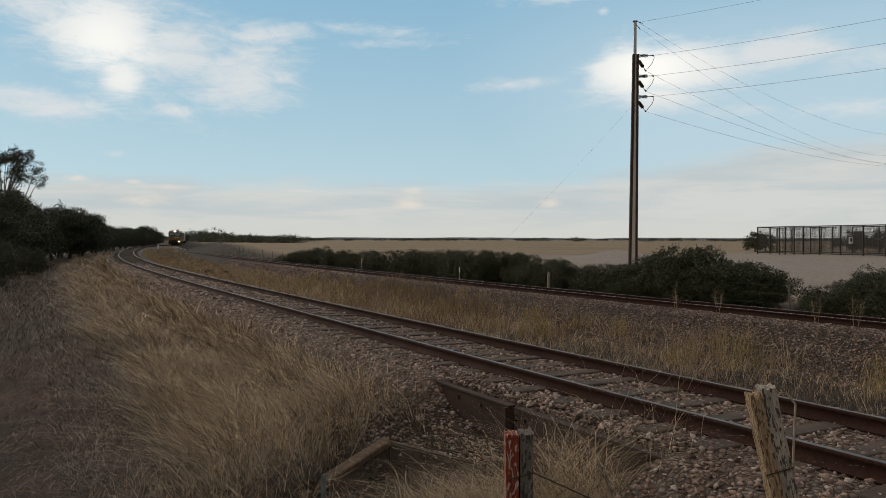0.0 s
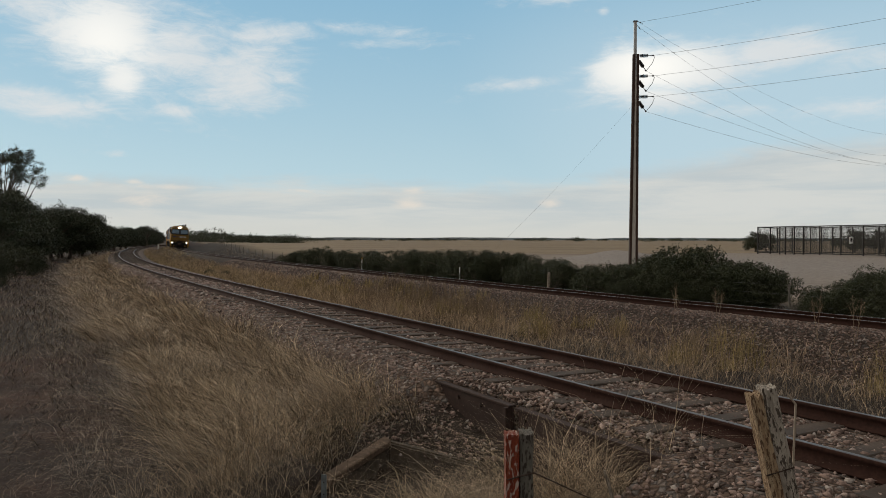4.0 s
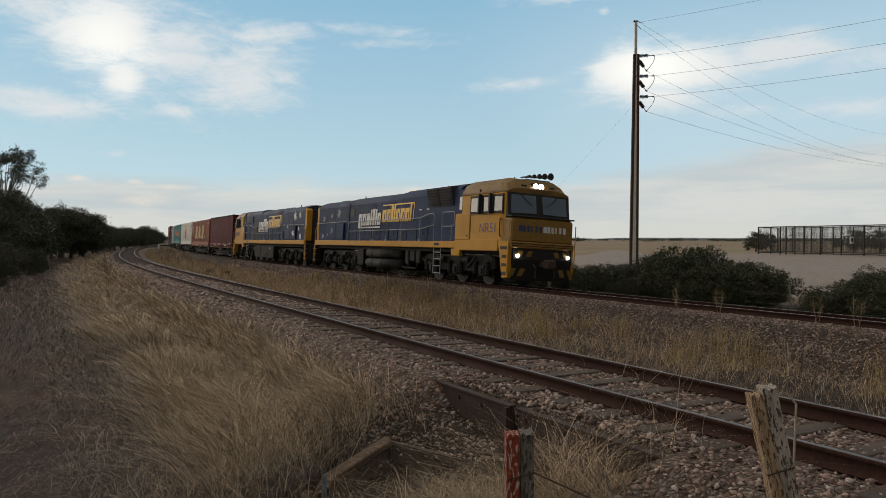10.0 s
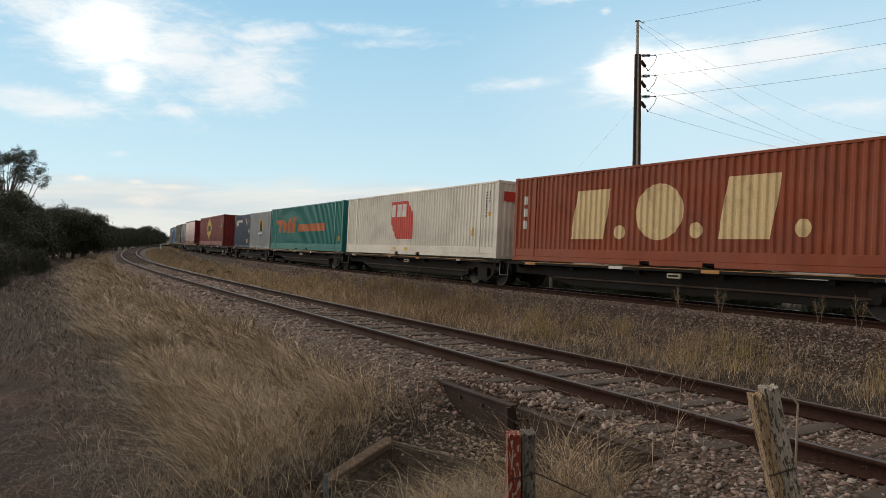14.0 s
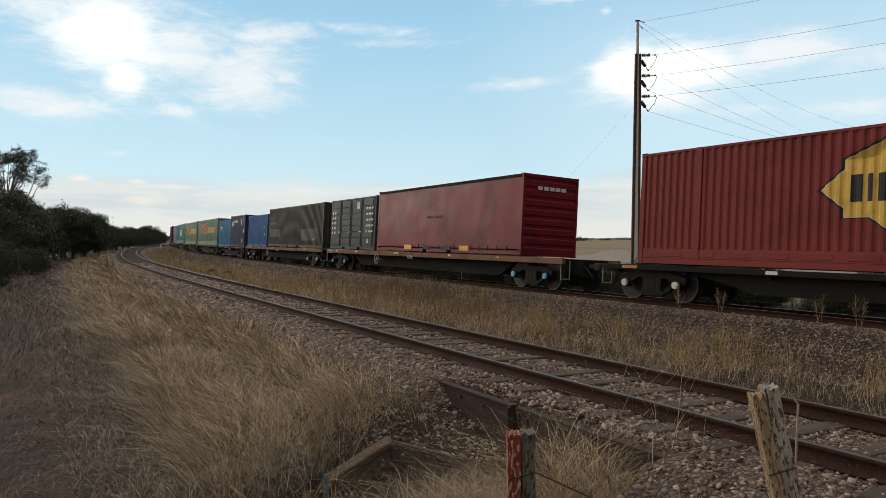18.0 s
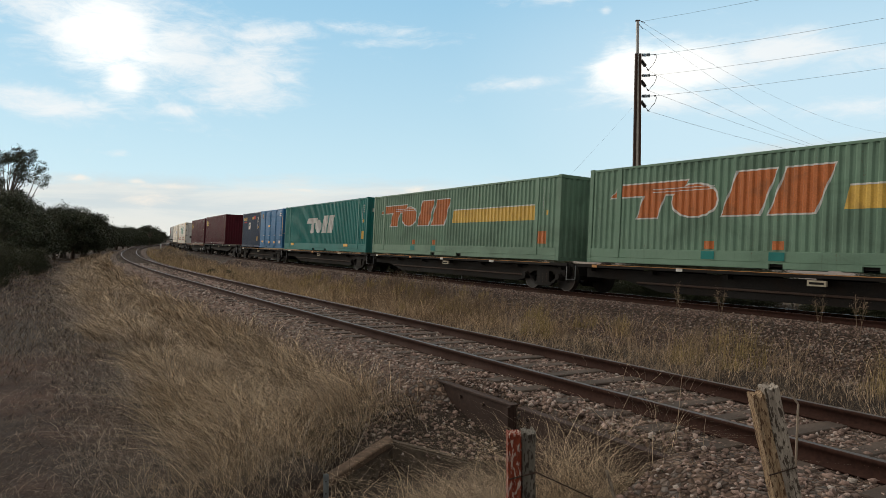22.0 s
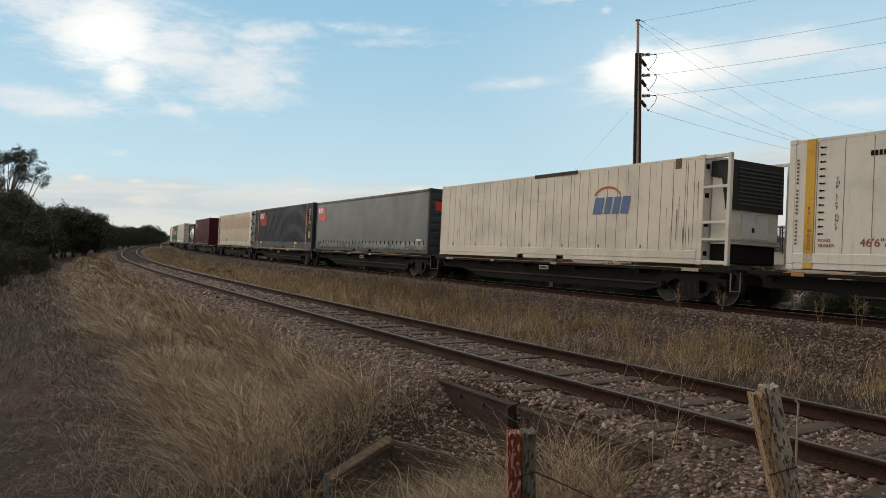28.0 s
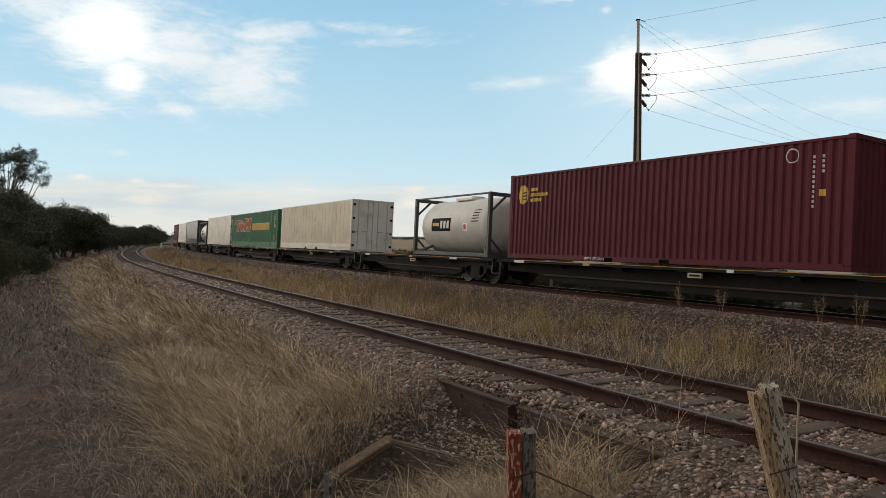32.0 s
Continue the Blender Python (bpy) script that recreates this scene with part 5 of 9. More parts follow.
    for i in range(3):
        box_part("tread", NR_YELLOW, sp, -10.2, -9.8, -1.44, -1.3, 0.45 + 0.32 * i, 0.49 + 0.32 * i)
    for x in (4.9, 5.5):
        part("ladder_stile", cyl(bmesh.new(), (x, -1.43, 0.25), (x, -1.43, 1.34), 0.02, 6), RAIL_GREY, c)
    for i in range(4):
        part("ladder_rung", cyl(bmesh.new(), (4.9, -1.43, 0.3 + 0.28 * i), (5.5, -1.43, 0.3 + 0.28 * i), 0.02, 6), RAIL_GREY, c)
    # bogies with three axles each, deep frames outside the wheels
    for x in (6.35, -6.3):
        bm = bmesh.new()
        outline = [(-2.75, 0.98), (-2.3, 1.08), (2.3, 1.08), (2.75, 0.98), (2.8, 0.62), (2.35, 0.52), (2.25, 0.3), (1.65, 0.3), (1.5, 0.44), (0.5, 0.46), (0.35, 0.3), (-0.35, 0.3), (-0.5, 0.46), (-1.5, 0.44), (-1.65, 0.3), (-2.25, 0.3), (-2.35, 0.52), (-2.8, 0.62)]
        for s in (-1, 1):
            prism(bm, [(x + a, z) for a, z in outline], min(s * 1.0, s * 1.14), max(s * 1.0, s * 1.14))
        b = part("bogie", bm, NR_GREY, c)
        for k in (-1.95, 0.0, 1.95):
            ws = link("wheelset", WHEELSET, None, b)
            ws.location = (x + k, 0, 0.5)
            ws.scale = (1.09, 1, 1.09)
            WHEELS.append(ws)
            part("axle_box", cyl(bx(bmesh.new(), x + k - 0.2, x + k + 0.2, -1.24, -1.05, 0.3, 0.7, 0.03), (x + k, -1.22, 0.5), (x + k, -1.29, 0.5), 0.12, 12), NR_GREY, b)
            for d in (-0.42, 0.42):
                bm = bmesh.new()
                cyl(bm, (x + k + d, -1.2, 0.34), (x + k + d, -1.2, 0.86), 0.06, 8)
                rings = [[bm.verts.new((x + k + d + r * math.cos(math.pi * j / 6), -1.2 + r * math.sin(math.pi * j / 6), 0.36 + 0.04 * i)) for j in range(12)]
                         for i in range(13) for r in (0.12 if i % 2 else 0.085,)]
                for p, q in zip(rings, rings[1:]):
                    for j in range(12):
                        bm.faces.new((p[j], p[(j + 1) % 12], q[(j + 1) % 12], q[j]))
                part("coil_spring", bm, NR_GREY, b)
        for k in (-1.0, 0.95):
            part("brake_cylinder", cyl(bmesh.new(), (x + k - 0.22, -1.25, 0.88), (x + k + 0.22, -1.25, 0.88), 0.13, 12), NR_GREY, b)
            part("damper", cyl(bmesh.new(), (x + k * 1.45 - 0.3, -1.28, 0.6), (x + k * 1.45 + 0.25, -1.28, 1.0), 0.055, 8), NR_GREY, b)
        part("traction_link", prism(bmesh.new(), [(x - 2.9 if x > 0 else x + 2.9, 0.95), (x - 2.9 if x > 0 else x + 2.9, 0.8), (x - 1.8 if x > 0 else x + 1.8, 0.5), (x - 1.6 if x > 0 else x + 1.6, 0.62)], -1.24, -1.16), NR_GREY, b)
        part("sand_pipe", bar(bmesh.new(), [(x + 2.6, -1.2, 1.15), (x + 2.7, -1.2, 0.6), (x + 2.5, -0.9, 0.12)], 0.025), NR_GREY, b)
    # running number, stars, painted name shapes
    letters(number, NR_NUMBER, cab, 8.36 if len(number) < 5 else 8.2, -W - 0.006, 1.93, 0.5, "running_number", "dark blue painted running number")

    def word(x, z, h, lean, marks):
        """Plain upright blocks of paint; marks: width, foot and head of each in parts of h."""
        out = []
        for wd, lo, hi in marks:
            if wd > 0:
                out.append(slab(x + lean * lo * h, z + lo * h, wd * h, (hi - lo) * h, lean))
            x += (abs(wd) + 0.1) * h
        return out
    y = -HW - 0.024
    decal("name_mark", word(-3.62, 2.38, 0.6, 0.12, ((0.78, -0.2, 1.0), (0.76, 0, 1.0), (0.68, 0, 1.0), (0.3, 0, 1.3), (0.5, 0, 1.35), (0.3, 0, 1.3), (0.7, 0, 1.0))) + [slab(-3.6, 2.24, 2.75, 0.07)], NR_WHITE, c, y, label="white painted name drawn as blocks")
    decal("name_mark", word(-0.68, 2.5, 0.6, 0.12, ((0.75, 0, 1.0), (0.68, 0, 1.0), (0.42, 0, 1.3), (0.28, 0, 1.3), (0.72, 0, 1.0), (0.7, 0, 1.0), (0.7, 0, 1.0), (0.28, 0, 1.35))) +
          [slab(-0.6, 3.28, 3.35, 0.06), slab(2.62, 2.5, 0.07, 0.8, 0.12)], YELLOW, c, y, label="yellow painted name drawn as blocks")
    decal("name_gap", [slab(x, 2.54, 0.1, 0.26, 0.12) for x in (-3.36, -2.86, -1.06)] + [slab(x, 2.64, 0.1, 0.28, 0.12) for x in (-0.42, 0.06, 1.1, 1.58, 2.06)], NR_BLUE, c, y, proud=0.008)
    big = ((-7.41, 3.18, 0.34), (-8.49, 3.22, 0.27), (-7.37, 2.07, 0.27), (-8.27, 2.36, 0.17), (-8.66, 1.86, 0.24), (-6.1, 2.5, 0.12))
    small = ((-6.35, 3.12, 0.3), (-7.5, 3.0, 0.17), (-8.75, 2.85, 0.22), (-7.2, 2.15, 0.22), (-8.1, 1.95, 0.13), (-8.9, 1.85, 0.2))
    for x, z, r in (big if back else small):
        on_box = 1.62 < z < 2.55 and -7.8 < x < -5.5
        decal("star", [star(x, z, r)], NR_WHITE if back else NAME_FADED, c, -W - 0.02 if on_box else -HW - 0.036, proud=0.006)
    for k, mat in ((-1.08, NR_NUMBER), (0.0, PALE)):
        bm = bmesh.new()
        for i, q in enumerate((0.2, 0.16, 0.14, 0.07, 0.12, 0.14)):
            bx(bm, 10.415, 10.426, k + i * 0.18, k + i * 0.18 + q * 0.8, 1.98, 2.2)
        part("nose_name_mark", bm, mat, cab)
    if back:                                         # the cab at the other end, all writing still readable
        turn = Matrix.Diagonal((-1, 1, 1, 1))
        for o in c.children_recursive:
            if o.data == WHEELSET:
                o.location.x *= -1
            elif o.name.startswith(("running_number", "name_mark", "name_gap")):
                xs = [v.co.x for v in o.data.vertices]
                mid = (min(xs) + max(xs)) / 2
                shift = -2 * mid if o.name.startswith("running_number") else 1.36
                o.data.transform(Matrix.Translation((shift, 0, 0)))
            else:
                o.location.x *= -1
                o.data.transform(turn)
                o.data.flip_normals()
    return c


# ---- container paints ----
P_MAROON = boxpaint("maroon_tarpaulin", (0.085, 0.012, 0.016), 0.0, 0.01, 0.78, 0.3)
P_ORANGE = boxpaint("rust_orange_paint", (0.26, 0.062, 0.028), 0.25, 0.12)
P_WHITE = boxpaint("off_white_paint", (0.74, 0.705, 0.635), 0.35, 0.05)
P_TEAL = boxpaint("teal_paint", (0.012, 0.18, 0.168), 0.25, 0.12)
P_GREY = boxpaint("light_grey_paint", (0.3, 0.33, 0.35), 0.15, 0.08)
P_NAVY = boxpaint("navy_paint", (0.021, 0.047, 0.098), 0.25, 0.1)
P_BRICK = boxpaint("brick_red_paint", (0.19, 0.03, 0.028), 0.3, 0.03, 0.5, 0.35)
P_RED = boxpaint("red_tarpaulin", (0.16, 0.009, 0.018), 0.0, 0.01, 0.36, 0.55)
P_SLATE = boxpaint("dark_slate_paint", (0.04, 0.055, 0.07), 0.3, 0.12)
P_UMBER = boxpaint("dark_brown_grey_paint", (0.052, 0.046, 0.039), 0.5, 0.1, 0.5, 0.5)
P_BLUE = boxpaint("bright_blue_paint", (0.016, 0.11, 0.31), 0.15, 0.06)
P_SKY = boxpaint("mid_blue_paint", (0.026, 0.165, 0.36), 0.2, 0.06)
P_SAGE = boxpaint("faded_sage_green_paint", (0.15, 0.255, 0.185), 0.9, 0.1, 0.5, 0.4)
P_GREEN = boxpaint("green_paint", (0.045, 0.165, 0.09), 0.3, 0.1)
P_RAND = boxpaint("rust_streaked_white_paint", (0.76, 0.7, 0.605), 1.0, 0.05)
P_WINE = boxpaint("wine_red_paint", (0.088, 0.011, 0.021), 0.2, 0.02)
P_CREAM = boxpaint("cream_insulated_skin", (0.6, 0.52, 0.38), 0.25, 0.06, 0.5, 0.1, (0.42, 0.28, 0.165))
P_GUN = boxpaint("gunmetal_paint", (0.05, 0.064, 0.08), 0.2, 0.06)
P_TAN = boxpaint("yellowed_insulated_skin", (0.58, 0.52, 0.4), 0.3, 0.05)
P_FELT = boxpaint("grey_tarpaulin", (0.13, 0.145, 0.15), 0.0, 0.06, 0.4, 0.2)


# ---- paint marks on the containers: names drawn as plain blocks ----
ORANGE = plain("faded_orange_paint", (0.42, 0.12, 0.028), 0.6, 0, 0.25, 5, (0.16, 0.08, 0.04), 0.6)
GOLD = plain("yellow_gold_paint", (0.58, 0.37, 0.07), 0.6, 0, 0.12, 5, (0.2, 0.13, 0.06), 0.4)
CREAM = plain("cream_paint", (0.62, 0.47, 0.25), 0.65, 0, 0.12, 5, (0.25, 0.14, 0.08), 0.4)
SIGN_GREEN = plain("sign_green_paint", (0.01, 0.17, 0.13), 0.55, 0, 0.1)
MARK_BLUE = plain("mark_blue_paint", (0.08, 0.14, 0.3), 0.6, 0, 0.1)
SCF_RED = plain("signal_red_paint", (0.55, 0.045, 0.03), 0.55, 0, 0.12, 5, (0.2, 0.05, 0.04), 0.3)


def codes(c, h, H, mat=None, x=0.55, rows=9, z=None):
    """The upright column of small code marks near the front corner."""
    mat = mat or PALE
    z = z or H - 0.45
    decal("code_mark", [slab(h - x, z - 0.11 * i, 0.045, 0.065) for i in range(rows)], mat, c, -W2 + 0.012, True)
    decal("code_mark", [slab(h - x + 0.22, z - 0.11 * i, 0.045, 0.065) for i in range(4)], mat, c, -W2 + 0.012, True)
    decal("caution_plate", [slab(h - x + 0.18, z - 0.85, 0.13, 0.15)], YELLOW, c, -W2 + 0.012, True)


def deco_maroon(c, h, H):
    for x, q in ((-h + 0.4, 1.6), (-3.9, 1.9), (-1.5, 2.4), (1.4, 2.2), (4.0, 1.5)):
        decal("red_patch", [[(x, 0.18), (x + q, 0.18), (x + q - 0.15, 0.32), (x + q * 0.7, 0.3), (x + 0.2, 0.36)]], P_RED, c, -W2, proud=0.024)
    for x in (-2.9, 2.4):
        box_part("pocket_plate", YELLOW, c, x, x + 0.75, -W2 - 0.02, -W2 + 0.02, 0.1, 0.28, bevel=0.01)
    decal("small_plate", [slab(h - 1.0, 0.3, 0.4, 0.1)], PALE, c, -W2, proud=0.02)
    for x in (h + 0.003,):
        for i in range(5):
            box_part("end_name_bar", PALE, c, x - 0.02, x + 0.004, -0.55 + 0.24 * i, -0.38 + 0.24 * i, H - 0.5, H - 0.38)


def deco_red(c, h, H):
    for x in (-3.0, 1.9):
        box_part("pocket_plate", YELLOW, c, x, x + 0.7, -W2 - 0.02, -W2 + 0.02, 0.1, 0.3, bevel=0.01)
    for x in (-1.2, 0.6):
        box_part("pocket_plate", BLACK, c, x, x + 0.6, -W2 - 0.015, -W2 + 0.02, 0.1, 0.28, bevel=0.01)
    for i in range(5):
        box_part("end_name_bar", PALE, c, h - 0.016, h + 0.006, -0.6 + 0.26 * i, -0.4 + 0.26 * i, H - 0.55, H - 0.42)
    for i in range(2):
        decal("faded_mark", [slab(-0.9 + 0.75 * i, 1.45, 0.55, 0.1)], BLACK, c, -W2, proud=0.02)


def deco_orange(c, h, H):
    y = -W2 + 0.012
    lean = 0.16
    decal("name_mark", [slab(-4.2, 0.75, 1.45, 1.5, lean)], CREAM, c, y, True, label="cream initial drawn as a slanting block")
    decal("name_mark", [disc(-2.1, 0.95, 0.21)], CREAM, c, y, True)
    decal("name_mark", [disc(-0.65, 1.5, 0.85, 24, 0.78)], CREAM, c, y, True, label="cream initial drawn as an oval")
    decal("name_mark", [disc(0.62, 0.98, 0.21)], CREAM, c, y, True)
    decal("name_mark", [slab(1.3, 0.75, 1.45, 1.55, 0.16)], CREAM, c, y, True, label="cream initial drawn as a slanting block")
    decal("name_mark", [disc(3.55, 1.0, 0.21)], CREAM, c, y, True)
    decal("code_mark", [slab(-h + 0.5, 1.1 + 0.42 * i, 0.2, 0.28) for i in range(3)], PALE, c, y, True)
    decal("code_mark", [slab(h - 1.55, H - 0.55 + 0.17 * i, 0.75, 0.1) for i in range(2)], PALE, c, y, True)
    decal("caution_plate", [slab(h - 0.9, 0.9, 0.2, 0.4)], YELLOW, c, y, True)
    decal("code_mark", [slab(h - 0.4, H - 0.5 - 0.2 * i, 0.12, 0.13) for i in range(8)], PALE, c, y, True)


def hexagon(x, z, w, h):
    return [(x, z + h), (x + w * 0.72, z + h), (x + w, z + h * 0.62), (x + w, z), (x + w * 0.25, z), (x, z + h * 0.4)]


def deco_hex(c, h, H):
    y = -W2 + 0.012
    decal("red_mark", [hexagon(-1.8, 0.72, 2.3, 1.75)], SCF_RED, c, y, True, label="red hexagon mark with white bars")
    decal("mark_bar", blocks(-1.75, 1.75, 0.58, [0.7, 0.75, 0.6], 0.25), WHITE, c, y, True, proud=0.009)
    for x in (-1.5, -0.25):
        decal("pocket_edge", [slab(x, 0.22, 0.34, 0.12)], YELLOW, c, -W2, proud=0.006)
    decal("warning_sign", [[(h - 1.9, 0.85), (h - 1.55, 0.85), (h - 1.72, 1.2)]], GOLD, c, y, True)
    codes(c, h, H, BLACK, 0.85)
    for i in range(2):
        box_part("end_mark", SCF_RED, c, h - 0.02, h + 0.004, -1.0 + 0.02, -0.3, H - 0.75, H - 0.4) if i == 0 else None


def stripes(c, x, z, k, mats, y, ribs=True, wide=1.0):
    lean = 0.32
    one, two, pale = mats
    x0, spread = x, wide
    shapes = [[(x, z + 0.62 * k), (x + 1.9 * k, z + 0.62 * k), (x + 2.15 * k, z + 0.95 * k), (x + 0.3 * k, z + 0.95 * k)], slab(x + 0.8 * k, z, 0.55 * k, 0.62 * k, lean),
          disc(x + 2.3 * k, z + 0.42 * k, 0.55 * k, 18, 0.42 * k), slab(x + 2.95 * k, z, 0.8 * k, 1.05 * k, lean), slab(x + 3.95 * k, z, 0.85 * k, 1.05 * k, lean)]
    shapes = [[(x0 + (a - x0) * spread, b) for a, b in s] for s in shapes]
    if pale is not None:
        edge = []
        for s in shapes:
            cx, cz = sum(a for a, b in s) / len(s), sum(b for a, b in s) / len(s)
            edge.append([(a + math.copysign(0.05, a - cx), b + math.copysign(0.04, b - cz)) for a, b in s])
        decal("mark_edge", edge, pale, c, y, ribs, proud=0.003, label="pale outline of the slanting name")
    decal("slanting_mark", shapes, one, c, y, ribs, proud=0.006, label="slanting name drawn as blocks")
    x = x0 + (x - x0) + 5.0 * k * (spread - 1)
    if two is not None:
        decal("stripe", [slab(x + 5.4 * k, z + 0.05 * k, 5.6 * k, 0.5 * k, 0.2)], two, c, y, ribs, label="orange-yellow stripe")
    if pale is not None:
        decal("stripe_edge", [slab(x + 5.5 * k, z + 0.55 * k, 5.6 * k, 0.04)] + [slab(x + 0.1, z + (0.68 + 0.08 * i) * k, 2.0 * k, 0.02) for i in range(2)], pale, c, y, True, proud=0.008)


def deco_toll(c, h, H):
    y = -W2 + 0.012
    stripes(c, -h + 0.9, 1.3, 1.0, (ORANGE, GOLD, PALE), y, wide=1.3)
    for x in (-3.1, -1.2):
        decal("orange_patch", [slab(x, 0.46, 0.32, 0.2)], ORANGE, c, y, True)
        decal("green_patch", [slab(x - 0.05, 0.2, 0.4, 0.2)], P_TEAL, c, -W2, proud=0.006)
    decal("orange_patch", [slab(h - 1.15, 0.55, 0.42, 0.42)], ORANGE, c, y, True)
    codes(c, h, H, PALE, 0.95)


def deco_stripe_old(c, h, H):
    y = -W2 + 0.012
    stripes(c, -h + 1.2, 1.15, 0.95, (ORANGE, ORANGE, None), y)
    decal("caution_plate", [slab(h - 0.8, 0.6, 0.3, 0.3)], YELLOW, c, y, True)


def deco_teal(c, h, H):
    y = -W2 + 0.012
    stripes(c, -2.6, 1.05, 0.98, (PALE, None, None), y)
    for x in (-h + 1.6, h - 3.2):
        box_part("pocket_plate", YELLOW, c, x, x + 0.6, -W2 - 0.012, -W2 + 0.02, 0.28, 0.42, bevel=0.006)
    decal("orange_patch", [slab(h - 0.75, 0.7, 0.3, 0.42)], GOLD, c, y, True)
    codes(c, h, H, PALE, 0.75)
    for i in range(3):
        box_part("end_name_bar", PALE, c, h - 0.02, h + 0.004, -0.95 + 0.22 * i, -0.8 + 0.22 * i, H - 0.75, H - 0.58)


def deco_wolf(c, h, H):
    y = -W2 + 0.012
    decal("round_mark", [disc(0.25, 1.72, 0.58, 28)], GOLD, c, y, True, label="round yellow mark with a dark figure")
    decal("mark_figure", [[(-0.15, 1.3), (0.65, 1.3), (0.55, 1.7), (0.62, 1.85), (0.25, 2.25), (0.05, 2.1), (0.05, 1.75)]], BLACK, c, y, True, proud=0.008)
    decal("mark_band", [[(-0.6, 1.02), (0.25, 0.92), (1.1, 1.02), (1.1, 1.32), (0.25, 1.22), (-0.6, 1.32)]], MARK_BLUE, c, y, True, proud=0.012)
    decal("mark_bar", [slab(-0.5 + 0.26 * i, 1.06, 0.17, 0.16) for i in range(6)], WHITE, c, y, True, proud=0.016)
    codes(c, h, H, STEEL_DARK, 0.6)


def deco_wolf_small(c, h, H):
    y = -W2 - 0.034
    decal("dark_plate", [slab(-h + 0.68, H - 0.6, 0.36, 0.34)], MARK_NAVY, c, y, False)
    decal("round_mark", [disc(-h + 0.86, H - 0.42, 0.11)], GOLD, c, y, False, proud=0.008)
    decal("round_inner", [disc(-h + 0.86, H - 0.42, 0.07)], MARK_NAVY, c, y, False, proud=0.012)
    for x, z in ((-0.6, 1.55), (-0.5, 0.35), (0.95, 0.35), (-h + 0.7, 0.4)):
        decal("caution_plate", [slab(x, z, 0.5, 0.13)], YELLOW, c, y, False)
    decal("text_bar", [slab(h - 0.75, H - 0.4 - 0.14 * i, 0.45, 0.07) for i in range(2)], PALE, c, y, False)
    decal("text_bar", [slab(h - 0.75, 0.35, 0.18, 0.2), slab(h - 0.5, 0.35, 0.18, 0.2)], PALE, c, y, False)
    box_part("corner_stripe", GOLD, c, h - 0.1, h - 0.02, -W2 - 0.005, -W2 + 0.02, 0.9, 2.3)


def deco_navy(c, h, H):
    y = -W2 + 0.012
    decal("figure_mark", [disc(-2.2, 2.05, 0.24), [(-2.05, 1.95), (-1.7, 2.15), (-1.6, 2.38), (-1.9, 2.3)], [(-2.0, 2.0), (-1.65, 1.8), (-1.5, 1.95), (-1.7, 2.12)],
                           [(-1.8, 2.1), (-1.4, 2.2), (-1.35, 2.28), (-1.75, 2.25)]], PALE, c, y, True, label="white leaping figure as plain shapes")
    decal("name_mark", blocks(-1.35, 2.13, 0.2, [0.8, 0.8, 0.8, 0.85, 0.8, 0.75], 0.3), PALE, c, y, True)
    decal("tag_mark", [[(1.2, 2.25), (1.55, 2.0), (1.75, 1.8), (1.7, 2.25), (1.5, 2.4), (1.2, 2.4)]], PALE, c, y, True)
    decal("tag_inner", [[(1.28, 2.28), (1.55, 2.08), (1.64, 2.2), (1.46, 2.34), (1.28, 2.35)]], SCF_RED, c, y, True, proud=0.008)
    decal("hazard_sign", [[(2.55, 1.15), (2.75, 1.38), (2.55, 1.6), (2.35, 1.38)]], PALE, c, y, True)
    decal("caution_plate", [slab(1.85, 0.38, 0.32, 0.34)], GOLD, c, y, True)
    decal("code_mark", [slab(2.0, H - 0.4 - 0.12 * i, 0.06, 0.08) for i in range(10)], PALE, c, y, True)
    decal("code_mark", [slab(2.3, H - 0.4 - 0.12 * i, 0.06, 0.08) for i in range(4)], PALE, c, y, True)


def deco_star(c, h, H):
    y = -W2 + 0.012
    z, x = 1.75, -1.1
    outer = [(x - 1.75, z), (x - 1.25, z + 0.42), (x - 1.25, z + 0.62), (x - 0.7, z + 0.62), (x, z + 1.15), (x + 0.7, z + 0.62), (x + 1.25, z + 0.62), (x + 1.25, z + 0.42),
             (x + 1.75, z), (x + 1.25, z - 0.4), (x + 1.25, z - 0.6), (x + 0.7, z - 0.6), (x, z - 1.12), (x - 0.7, z - 0.6), (x - 1.25, z - 0.6), (x - 1.25, z - 0.4)]
    big = [(x + (a - x) * 1.07, z + (b - z) * 1.07) for a, b in outer]
    pale = [(x + (a - x) * 1.02, z + (b - z) * 1.02) for a, b in outer]
    decal("mark_edge", [big], BLACK, c, y, True)
    decal("mark_line", [pale], CREAM, c, y, True, proud=0.007)
    decal("star_mark", [outer], GOLD, c, y, True, proud=0.01, label="gold star-shaped mark with dark bars")
    decal("mark_bar", blocks(x - 1.12, z - 0.28, 0.58, [0.42, 0.2, 0.56, 0.46, 0.6, 0.56], 0.16), BLACK, c, y, True, proud=0.014)
    k = -h + 0.8
    while k < h - 1.2:
        box_part("skirt_pocket", P_BRICK, c, k, k + 0.7, -W2 - 0.002, -W2 + 0.02, 0.21, 0.37, bevel=0.012)
        k += 1.0
    decal("code_mark", [slab(h - 1.1, H - 0.5 - 0.1 * i, 0.07, 0.07) for i in range(8)], CREAM, c, y, True)


